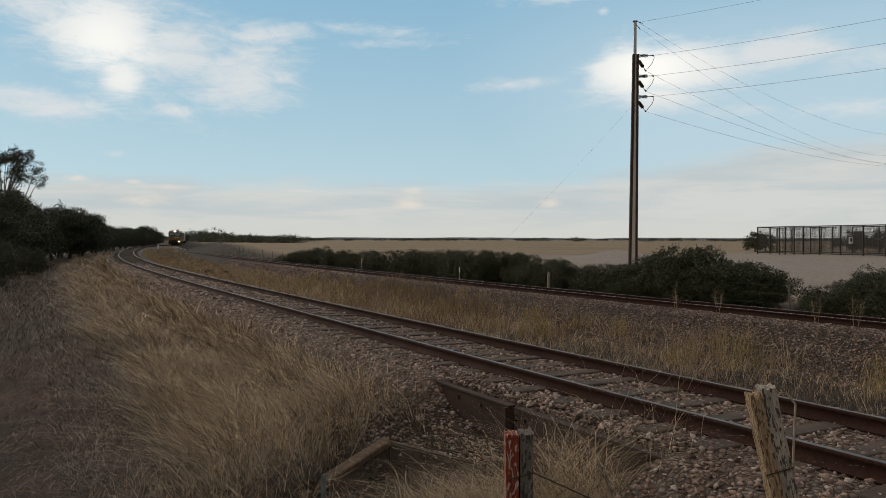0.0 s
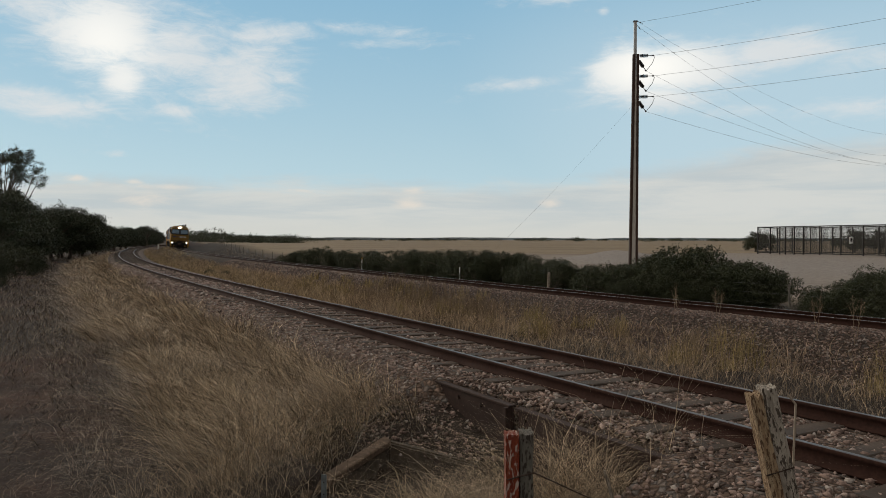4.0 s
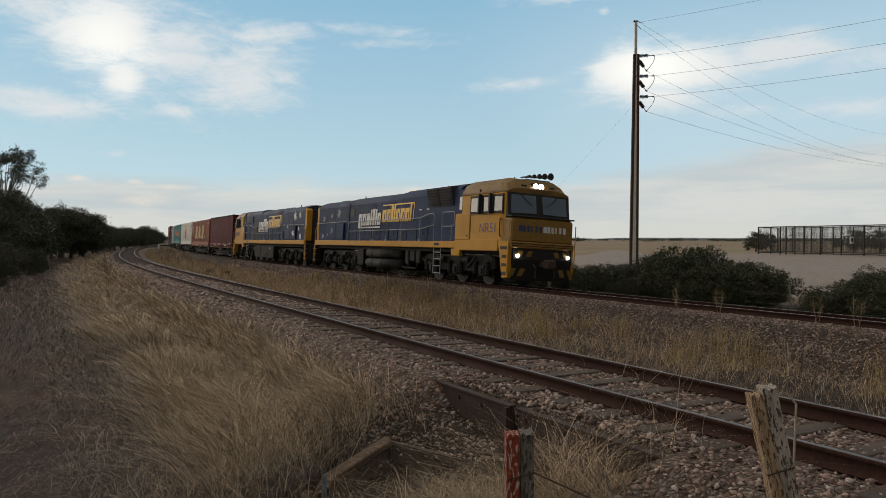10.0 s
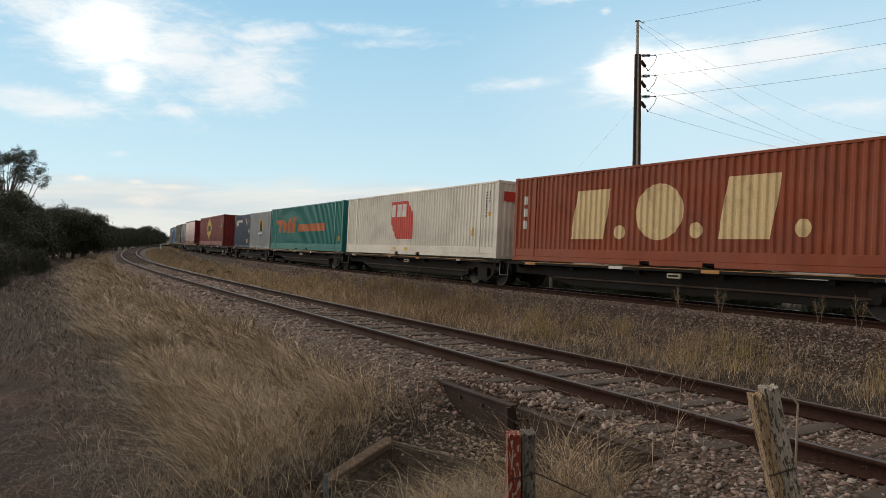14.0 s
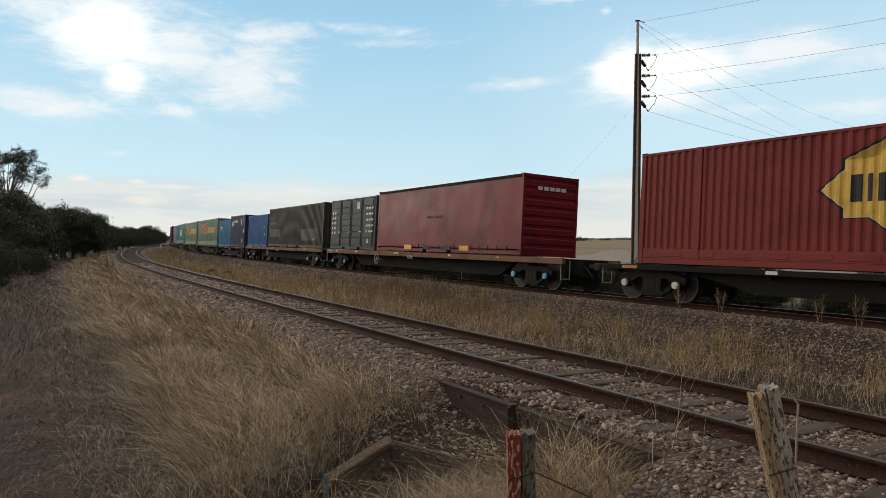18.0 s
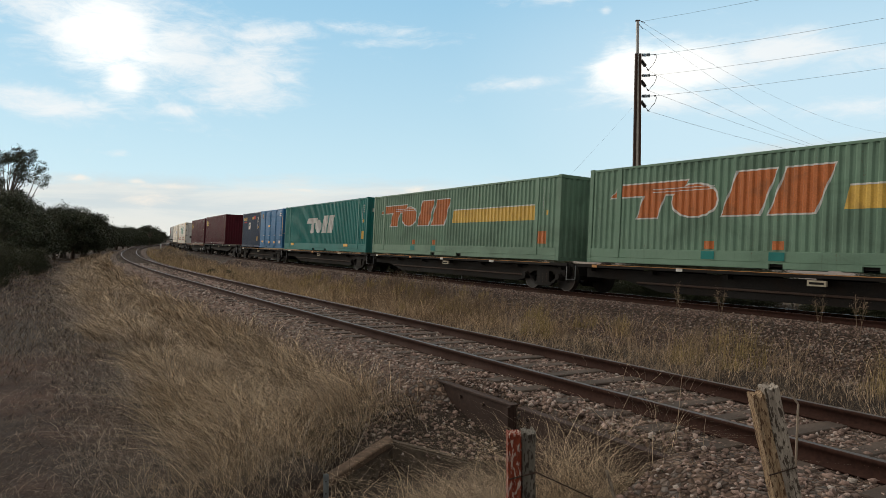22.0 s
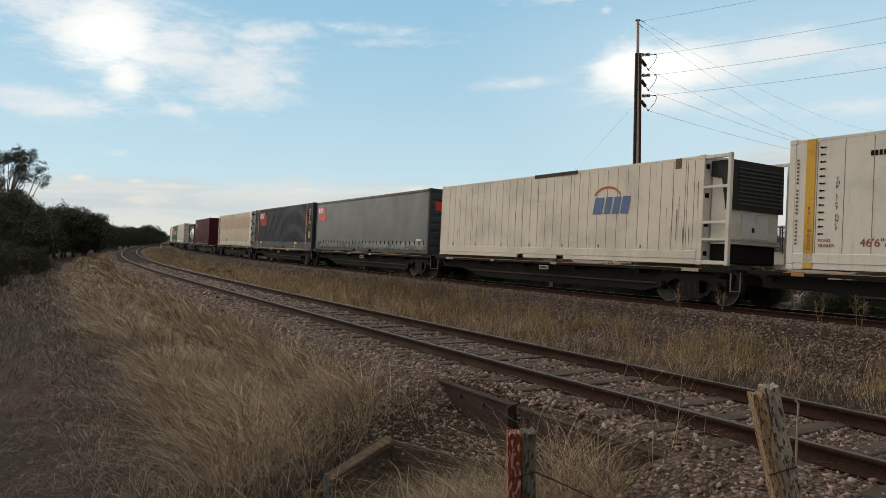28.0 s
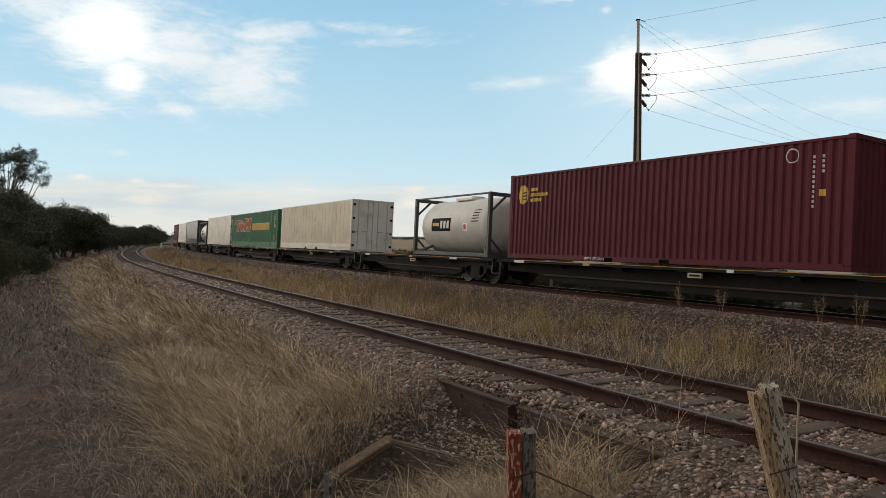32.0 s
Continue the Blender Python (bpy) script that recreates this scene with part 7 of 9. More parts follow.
load(242.92, 249.17, 0.99, 2.82, "blue side-door container with ribbed doors", P_SKY, "doors", deco_wolf_small)
load(249.28, 255.45, 1.00, 2.79, "navy short container with a yellow name", P_NAVY, "box", deco_sea)
load(263.40, 275.71, 1.15, 2.88, "wine-red container with a round yellow mark", P_WINE, "box", deco_wine)
load(277.13, 289.57, 1.11, 2.86, "wine-red container with a round yellow mark", P_WINE, "box", deco_wine)
load(298.16, 311.23, 1.00, 2.93, "white insulated container with green slanting mark and yellow post", P_WHITE, "reefer", deco_reefer, P_WHITE)
load(313.52, 326.84, 1.02, 2.83, "dirty white insulated container with a cooling unit", P_RAND, "reefer", deco_rand, P_RAND)
load(327.89, 342.60, 1.00, 2.86, "grey curtain-sided container with a red corner mark", P_FELT, "curtain", deco_scf_grey, P_GUN)
load(343.38, 357.91, 1.01, 2.92, "gunmetal long container with orange posts", P_GUN, "long", deco_scf_dark)
load(359.07, 373.15, 1.03, 2.88, "cream insulated container with an open end frame", P_CREAM, "reefer", deco_cream, P_WHITE)
load(380.58, 392.80, 0.98, 2.94, "wine-red container with a round yellow mark", P_WINE, "box", deco_wine)
load(407.69, 421.14, 1.00, 2.82, "cream insulated container with white end doors", P_TAN, "reefer", None, P_WHITE)
load(422.09, 437.90, 0.95, 2.82, "green long container with an orange slanting mark", P_GREEN, "long", deco_toll)
load(438.70, 452.20, 1.00, 2.82, "off-white insulated container with riveted seams", P_WHITE, "reefer", None, P_WHITE)
load(461.50, 474.50, 1.00, 2.83, "grey curtain-sided container with strapped edge", P_FELT, "curtain", None, P_GUN)
load(475.50, 489.50, 1.00, 2.82, "off-white insulated container with riveted seams", P_WHITE, "reefer", None, P_WHITE)
load(492.00, 504.20, 1.00, 2.88, "wine-red container with a round yellow mark", P_WINE, "box", deco_wine)
for front, z in ((394.08, 0.96), (453.4, 0.96)):
    rolls(tank_container("off-white tank in a dark steel frame", 6.1, 2.48), front, front + 6.1, z)

# wagons: front, rear, deck height, own bogies (front, rear), kind, hub paint
def unit(front, rear, deck, ends, kind, hub, label, seed):
    rolls(wagon(label, rear - front, deck, ends, kind, hub, seed), front, rear)


unit(42.70, 56.25, 0.95, (1, 0), "spine", 2, "low articulated platform wagon with dark spine beam", 10)
unit(56.45, 71.67, 0.95, (1, 0), "spine", 2, "low articulated platform wagon with dark spine beam", 11)
unit(71.87, 87.25, 0.95, (1, 0), "spine", 2, "low articulated platform wagon with dark spine beam", 12)
unit(87.45, 102.54, 0.95, (1, 0), "spine", 2, "low articulated platform wagon with dark spine beam", 13)
unit(102.74, 116.60, 0.95, (1, 1), "spine", 2, "low articulated platform wagon with dark spine beam", 14)
unit(118.0, 138.6, 0.99, (1, 1), "skel", 1, "skeletal container wagon with an empty front end", 21)
unit(140.2, 161.9, 1.10, (1, 1), "flat", 0, "flat wagon with rusty brown side sills", 22)
unit(162.7, 182.2, 1.10, (1, 1), "flat", 1, "flat wagon with rusty brown side sills", 23)
unit(183.00, 195.48, 0.95, (1, 0), "spine", 2, "low articulated platform wagon with dark spine beam", 30)
unit(195.68, 211.36, 0.95, (1, 0), "spine", 2, "low articulated platform wagon with dark spine beam", 31)
unit(211.56, 227.16, 0.95, (1, 0), "spine", 2, "low articulated platform wagon with dark spine beam", 32)
unit(227.36, 242.51, 0.95, (1, 0), "spine", 2, "low articulated platform wagon with dark spine beam", 33)
unit(242.71, 256.30, 0.95, (1, 1), "spine", 2, "low articulated platform wagon with dark spine beam", 34)
unit(257.4, 276.3, 1.13, (1, 1), "skel", 2, "skeletal container wagon with an empty front end", 41)
unit(277.0, 296.3, 1.10, (1, 1), "flat", 1, "flat wagon with rusty brown side sills", 42)
unit(297.50, 312.28, 0.97, (1, 0), "spine", 2, "low articulated platform wagon with dark spine beam", 50)
unit(312.48, 327.26, 0.97, (1, 0), "spine", 2, "low articulated platform wagon with dark spine beam", 51)
unit(327.46, 342.89, 0.97, (1, 0), "spine", 2, "low articulated platform wagon with dark spine beam", 52)
unit(343.09, 358.39, 0.97, (1, 0), "spine", 2, "low articulated platform wagon with dark spine beam", 53)
unit(358.59, 374.60, 0.97, (1, 1), "spine", 2, "low articulated platform wagon with dark spine beam", 54)
unit(375.80, 393.40, 0.96, (1, 0), "spine", 2, "low articulated platform wagon with dark spine beam", 60)
unit(393.60, 406.70, 0.96, (1, 0), "spine", 2, "low articulated platform wagon with dark spine beam", 61)
unit(406.90, 421.51, 0.96, (1, 0), "spine", 2, "low articulated platform wagon with dark spine beam", 62)
unit(421.71, 438.15, 0.96, (1, 0), "spine", 2, "low articulated platform wagon with dark spine beam", 63)
unit(438.35, 452.80, 0.96, (1, 1), "spine", 2, "low articulated platform wagon with dark spine beam", 64)
unit(453.20, 460.70, 0.96, (1, 0), "spine", 2, "low articulated platform wagon with dark spine beam", 70)
unit(460.90, 474.90, 0.96, (1, 0), "spine", 2, "low articulated platform wagon with dark spine beam", 71)
unit(475.10, 490.40, 0.96, (1, 0), "spine", 2, "low articulated platform wagon with dark spine beam", 72)
unit(490.60, 505.00, 0.96, (1, 1), "spine", 2, "low articulated platform wagon with dark spine beam", 73)
# ---- plants ----
def leafy(name, cols, trans=0.3):
    def build(n, b):
        g = n.add("ShaderNodeNewGeometry")
        r = g.outputs["Random Per Island"]
        big = n.noise(g.outputs["Position"], 0.8, 3)
        c = n.mix(r, cols[0], cols[1])
        c = n.mix(n.span(big, 0.4, 0.7, 0, 0.7), c, cols[2])
        n.put(b.inputs["Base Color"], c)
    return material(name, build, 0.6, 0, 0.3)


LEAF_SCRUB = leafy("scrub_leaves", ((0.02, 0.026, 0.01), (0.046, 0.054, 0.02), (0.045, 0.045, 0.022)))
LEAF_GUM = leafy("gum_leaves", ((0.022, 0.032, 0.016), (0.05, 0.065, 0.03), (0.06, 0.055, 0.035)))
BARK = plain("grey_bark", (0.12, 0.095, 0.075), 0.9, 0, 0.35, 5, (0.05, 0.04, 0.03), 0.5)


def leaves(cent, size, n_per, spread, rg):
    """Small leaf blades scattered round the given twig ends: arrays for grid_mesh (triangles)."""
    C = np.repeat(cent, n_per, 0)
    m = len(C)
    C = C + rg.normal(0, spread, (m, 3)) * np.array([1, 1, 0.8])
    d = rg.normal(0, 1, (m, 3))
    d /= np.linalg.norm(d, axis=1)[:, None]
    e = np.cross(d, rg.normal(0, 1, (m, 3)))
    e /= np.linalg.norm(e, axis=1)[:, None]
    L = size * rg.uniform(0.6, 1.4, (m, 1))
    V = np.stack([C - d * L + e * L * 0.3, C - d * L * 0.7 - e * L * 0.4, C + d * L], 1).reshape(-1, 3)
    F = np.arange(m * 3).reshape(m, 3)
    return V, F


def limb(bm, p, q, r0, r1, n=6):
    cyl(bm, p, q, r0, n, r1)


def tree(name, label, category, height, width, trunk_h, n_twigs, n_per, leaf, mat, seed, stems=1, group="trees beside the line", lift=0.0, flat=False):
    """Tapered trunk and limbs, and a crown of small leaves in separate uneven heads with gaps between them."""
    rg = np.random.default_rng(seed)
    c = new(name)
    tagged(c, label, category, group)
    # heads of foliage on a lumpy hull
    heads = []
    n_heads = 34
    while len(heads) < n_heads:
        u = rg.normal(0, 1, 3)
        u /= np.linalg.norm(u)
        if u[2] < -0.75 or flat and u[2] < 0.1:
            continue
        r = rg.uniform(0.55, 1.0) ** 0.5
        lump = 1 + 0.3 * noise.noise(Vector(u) * 1.7 + Vector((seed, 0, 0)))
        heads.append((u[0] * r * lump * width * 0.45, u[1] * r * lump * width * 0.45, lift + (height - lift) * (0.46 + 0.42 * u[2] * r * lump)))
    heads = np.array(heads)
    bm = bmesh.new()
    for s in range(stems):
        base = Vector((rg.uniform(-0.15, 0.15) * stems, rg.uniform(-0.15, 0.15) * stems, -0.1))
        top = base + Vector((rg.uniform(-0.3, 0.3), rg.uniform(-0.3, 0.3), trunk_h + 0.1))
        limb(bm, base, top, 0.035 * height ** 0.9, 0.022 * height ** 0.9, 8)
        for k in range(s, n_heads, stems * 2):
            end = Vector(heads[k])
            mid = top.lerp(end, 0.5) + Vector((0, 0, 0.05 * height))
            limb(bm, top, mid, 0.016 * height ** 0.9, 0.01 * height ** 0.9)
            limb(bm, mid, end, 0.01 * height ** 0.9, 0.004 * height)
    part("trunk", bm, BARK, c)
    size = width * rg.uniform(0.11, 0.18, n_heads)
    k = rg.integers(0, n_heads, n_twigs)
    u = rg.normal(0, 1, (n_twigs, 3))
    u /= np.linalg.norm(u, axis=1)[:, None]
    pts = heads[k] + u * (size[k] * rg.uniform(0.5, 1.0, n_twigs) ** 0.4)[:, None] * np.array([1, 1, 0.8])
    pts[:, 2] = np.maximum(pts[:, 2], lift + 0.03)
    V, F = leaves(pts, leaf, n_per, leaf * 1.9, rg)
    grid_mesh("crown", V, F, mat, c)
    return c


def put(ob, x, y, turn, s=1.0, z=None):
    zz = float(ground_z(np.array([x]), np.array([y]), False)[0]) if z is None else z
    return Matrix.Translation((x, y, zz - 0.05)) @ Matrix.Rotation(turn, 4, "Z") @ Matrix.Diagonal((s, s, s, 1))


BUSH = [tree("bush", "dense dark green saltbush scrub behind the track", "bush", h, wd, 0.3, 1100, 22, 0.042, LEAF_SCRUB, 31 + i, 3, "scrub along the far fence", 0.02) for i, (h, wd) in enumerate(((2.4, 3.4), (2.05, 4.0), (2.65, 3.0), (1.7, 3.4)))]
used = set()


def bush_at(x, y, s, i, turn):
    b = BUSH[i]
    if i not in used:
        used.add(i)
        b.matrix_basis = put(b, x, y, turn, s)
        return b
    return copy_thing(b, put(b, x, y, turn, s) @ Matrix.Diagonal((1 / b.scale.x, 1 / b.scale.y, 1 / b.scale.z, 1)))


rb = random.Random(4)
TALL = (2.4, 2.05, 2.65, 1.7)


def scrub(px, d, top):
    """A bush at a bearing and distance, as tall as a line of sight that many parts under the level one."""
    i = rb.randrange(4)
    tall = 2.62 - (top - 424) / FOC * d
    bush_at((px - 784) / FOC * d, d, tall / TALL[i], i, rb.uniform(0, 6.3))


# the long scrub along the fence, then the broad dome and the clump at the end of the view
for k in range(22):
    px = 512 + 25.5 * k + rb.uniform(-6, 6)
    d = float(np.interp(px, [515, 700, 850, 1050], [64, 48, 40, 33])) + rb.uniform(-1, 2.5)
    scrub(px, d, float(np.interp(px, [515, 560, 700, 850, 900, 940, 1000, 1050], [444, 437, 440, 437, 446, 450, 459, 472])) + rb.uniform(-2, 6))
for px, d, top in ((1085, 30, 472), (1120, 29, 462), (1155, 28.5, 452), (1190, 29.5, 444), (1225, 28.5, 443), (1262, 28.5, 446), (1296, 28, 456), (1318, 27.5, 468), (1332, 27, 488),
                   (1180, 27.5, 480), (1260, 27, 476), (1110, 28, 490), (1462, 24.5, 512), (1486, 23.5, 500), (1512, 23.2, 488), (1530, 22.4, 496), (1545, 23, 478), (1566, 22.3, 490), (1590, 22.8, 470), (1640, 22, 470)):
    scrub(px, d, top)
for bx0, by0, size in ((-16.3, 46.0, 0.3), (-15.6, 47.5, 0.26), (-14.2, 46.5, 0.24)):
    bush_at(bx0, by0, size, 3, rb.uniform(0, 6.3))

# tall gum at the bend of the path, and the dark row of trees behind the siding
def gum():
    """A gum tree with long bare forking limbs and leaves in separate heads."""
    g = np.random.default_rng(93)
    c = new("gum_tree")
    tagged(c, "tall gum tree with bare limbs and open crown", "tree", "trees beside the line")
    heads = []
    while len(heads) < 30:
        u = g.uniform(-1, 1, 3)
        p = Vector((u[0] * 3.4, u[1] * 2.6, 9.0 + u[2] * 3.0))
        if (u * u).sum() < 1.15 and all((p - q).length > 0.95 for q in heads):
            heads.append(p)
    bm = bmesh.new()
    forks = []
    for k in range(3):
        foot = Vector((0.25 * k - 0.2, 0.2 * (k % 2), -0.2))
        fork = Vector((-1.3 + 1.3 * k, 0.5 - 0.5 * k, 5.2 + 0.6 * (k % 2)))
        limb(bm, foot, foot.lerp(fork, 0.5) + Vector((0.12, 0, 0.1)), 0.2, 0.15, 8)
        limb(bm, foot.lerp(fork, 0.5) + Vector((0.12, 0, 0.1)), fork, 0.15, 0.11, 8)
        forks.append(fork)
    for h in heads:
        f = min(forks, key=lambda q: (q - h).length)
        mid = f.lerp(h, 0.55) + Vector((0, 0, -0.25))
        limb(bm, f, mid, 0.075, 0.045)
        limb(bm, mid, h, 0.045, 0.015)
    part("trunk", bm, BARK, c)
    pts = []
    for h in heads:
        r = g.uniform(0.55, 1.0)
        for _ in range(42):
            u = g.normal(0, 1, 3)
            pts.append(tuple(h + Vector(u / np.linalg.norm(u)) * r * g.uniform(0.4, 1.0) - Vector((0, 0, 0.1))))
    V, F = leaves(np.array(pts), 0.085, 18, 0.13, g)
    grid_mesh("crown", V, F, LEAF_GUM, c)
    return c


g1 = gum()
g1.matrix_basis = put(g1, (6 - 784) / FOC * 76, 76, 0.6, 1.02)
ROW = [tree("wattle_tree", "dark green rounded tree in a dense row", "tree", 6.2, 6.0, 1.2, 820, 22, 0.105, LEAF_GUM, 41 + i, 2, "trees beside the line", 0.1) for i in range(3)]
ROW.append(tree("umbrella_tree", "dark tree with a flat spreading crown", "tree", 6.6, 7.0, 3.0, 600, 20, 0.11, LEAF_GUM, 47, 1, "trees beside the line", 2.6, True))
used_row = set()
rb = random.Random(6)


def row_tree(i, x, y, turn, s):
    m = put(None, x, y, turn, s)
    if i in used_row:
        return copy_thing(ROW[i], m @ Matrix.Diagonal((1 / ROW[i].scale.x,) * 3 + (1,)))
    used_row.add(i)
    ROW[i].matrix_basis = m
    return ROW[i]


# bearing (tangent from straight ahead) and distance of the row's trees
for b, d, size in ((-0.645, 50, 0.85), (-0.618, 58, 1.08), (-0.6, 60, 0.98), (-0.63, 66, 1.3), (-0.6, 70, 1.05), (-0.572, 76, 0.92), (-0.552, 80, 1.1), (-0.538, 88, 1.05), (-0.523, 84, 1.12), (-0.51, 94, 1.05)):
    row_tree(rb.randrange(3), b * d, d, rb.uniform(0, 6.3), size)
for i in range(20):
    f = i / 19
    d = 98 + 150 * f + rb.uniform(-3, 3)
    b = np.interp(f, [0, 0.2, 0.5, 0.75, 1], [-0.5, -0.474, -0.443, -0.418, -0.395])
    row_tree(rb.randrange(3), float(b) * d - rb.uniform(0, 3.0), d, rb.uniform(0, 6.3), rb.uniform(0.82, 0.93))
row_tree(3, -0.417 * 200, 200, 0.4, 0.9)
bush_at(-22.9, 35.0, 0.95, 0, 1.0)
bush_at(-25.8, 39.0, 1.1, 2, 2.0)
bush_at(-28.2, 46.5, 1.0, 1, 0.3)

# far woods on the plain, and low hills
def far_woods():
    g = np.random.default_rng(15)
    pts, size = [], []
    for k in range(250):
        a = radians(g.uniform(-12, 42) if k < 150 else g.uniform(-20.5, -12))
        r = g.uniform(1000, 2400) if k < 150 else g.uniform(480, 900)
        wd, ht = g.uniform(6, 24), g.uniform(3, 6.5) if k < 150 else g.uniform(5.0, 8.0) * (1.25 if a < radians(-17) else 0.75)
        for j in range(60):
            u = g.normal(0, 0.5, 3)
            pts.append((r * math.sin(a) + u[0] * wd, r * math.cos(a) + u[1] * wd, -1.2 + ht * (0.5 + 0.5 * max(-1, min(1, u[2] * 1.2)) * max(0.3, 1 - abs(u[0]) * 0.7))))
    V, F = leaves(np.array(pts), 0.75, 7, 0.8, g)
    ob = grid_mesh("far_woods", V, F, LEAF_GUM)
    tagged(ob, "scattered dark trees along the far plain", "trees", kind="stuff")


far_woods()
# distance haze is put into the hills' pale blue-grey base colour
HILL = plain("haze_coloured_hills", (0.34, 0.4, 0.46), 1.0, 0, 0.05, 0.01)
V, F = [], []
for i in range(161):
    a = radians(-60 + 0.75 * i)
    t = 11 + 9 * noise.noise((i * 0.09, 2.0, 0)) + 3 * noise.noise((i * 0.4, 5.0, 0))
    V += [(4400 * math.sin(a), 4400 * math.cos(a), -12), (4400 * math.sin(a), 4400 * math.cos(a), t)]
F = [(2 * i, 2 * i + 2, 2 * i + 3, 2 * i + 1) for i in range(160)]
tagged(raw("far_hills", V, F, HILL), "low hills on the horizon with haze in their colour", "hills", kind="structure")
for px, d, size in ((1337, 150, 0.75), (1356, 150, 0.7), (1515, 150, 0.85), (1560, 150, 0.85), (1480, 220, 0.6)):
    row_tree(rb.randrange(3), (px - 784) / FOC * d, d, rb.uniform(0, 6.3), size)

# ---- dry grass, litter and weeds ----
def strawy(name, cols):
    def build(n, b):
        g = n.add("ShaderNodeNewGeometry")
        c = n.mix(n.m("POWER", g.outputs["Random Per Island"], 2.0), cols[0], cols[1])
        big = n.noise(g.outputs["Position"], 0.55, 4, 0.6)
        c = n.mix(n.span(big, 0.46, 0.66, 0, 0.45, True), c, cols[2])
        n.put(b.inputs["Base Color"], c)
    return material(name, build, 0.75, 0, 0.25)


STRAW = strawy("dry_straw", ((0.048, 0.034, 0.022), (0.96, 0.74, 0.5), (0.39, 0.312, 0.24)))
PALE_STRAW = strawy("pale_straw", ((0.12, 0.084, 0.054), (0.84, 0.62, 0.41), (0.47, 0.36, 0.255)))
LILAC_STRAW = strawy("bleached_grey_straw", ((0.12, 0.093, 0.075), (0.66, 0.54, 0.44), (0.38, 0.31, 0.255)))
GREY_STRAW = strawy("grey_straw", ((0.04, 0.03, 0.024), (0.5, 0.41, 0.32), (0.22, 0.18, 0.145)))
GREENISH = strawy("half_green_grass", ((0.12, 0.085, 0.042), (0.7, 0.51, 0.29), (0.4, 0.3, 0.17)))
LITTER = strawy("path_straw", ((0.016, 0.012, 0.01), (0.32, 0.235, 0.18), (0.05, 0.038, 0.03)))
TUFT = strawy("yellow_green_grass", ((0.13, 0.1, 0.04), (0.58, 0.43, 0.19), (0.33, 0.265, 0.115)))
BLEACHED = strawy("bleached_stem", ((0.3, 0.25, 0.2), (0.62, 0.55, 0.46), (0.4, 0.34, 0.28)))
DOCK = strawy("brown_seed_heads", ((0.13, 0.092, 0.06), (0.34, 0.25, 0.165), (0.25, 0.185, 0.12)))


def blades(X, Y, Z, height, width, lean, rg, droop=0.5, wild=0.5):
    """Bent tapering blades: two quads and a tip each, as one array of quads."""
    n = len(X)
    a = rg.uniform(0, 2 * math.pi, n)
    l = np.stack([lean[0] + rg.normal(0, wild, n), lean[1] + rg.normal(0, wild, n)], 1)
    side = np.stack([np.cos(a), np.sin(a)], 1)
    P = np.stack([X, Y], 1)
    rows = []
    for f, k in ((0.0, 1.0), (0.45, 0.85), (0.8, 0.55), (1.0, 0.12)):
        xy = P + l * (height * f ** 1.7)[:, None]
        z = Z + height * (f - droop * 0.45 * f ** 2.4)
        w2 = side * (width * k / 2)[:, None]
        rows.append(np.concatenate([xy - w2, z[:, None]], 1))
        rows.append(np.concatenate([xy + w2, z[:, None]], 1))
    V = np.stack(rows, 1).reshape(-1, 3)
    b = np.arange(n)[:, None] * 8
    F = np.concatenate([b + np.array([[0, 1, 3, 2]]), b + np.array([[2, 3, 5, 4]]), b + np.array([[4, 5, 7, 6]])], 0)
    return V, F


def strip(track, s0, s1, d0, d1, n, rg, near=10.0):
    """Random points in a strip beside a track, thinning with distance from the viewer."""
    out_x, out_y = [], []
    while sum(map(len, out_x)) < n:
        s, d = rg.uniform(s0, s1, 40000), rg.uniform(d0, d1, 40000)
        x, y, _ = track.at(s, d)
        r = np.hypot(x, y)
        keep = rg.uniform(0, 1, len(x)) < np.clip(near / r, 0, 1) ** 1.5
        out_x.append(x[keep])
        out_y.append(y[keep])
    return np.concatenate(out_x)[:n], np.concatenate(out_y)[:n]


def surface_z(x, y):
    """Ground or ballast, whichever lies on top."""
    g = ground_z(x, y)
    a, sa = SIDING.dist(x, y)
    b, _ = MAIN.dist(x, y)
    pa, pb = np.array(BED_SIDE)[::-1], np.array(BED_MAIN)[::-1]
    za = np.interp(a, pa[:, 0], pa[:, 1], -9, -9) + a * SIDE_CANT / 1.55
    za = np.where((sa > 10.5) & (sa < 14.5) & (a > 1.48), -9, za)
    zb = np.interp(b, pb[:, 0], pb[:, 1], -9, -9) + MAIN_Z + b * MAIN_CANT / 1.55
    return np.maximum(g, np.maximum(za, zb))


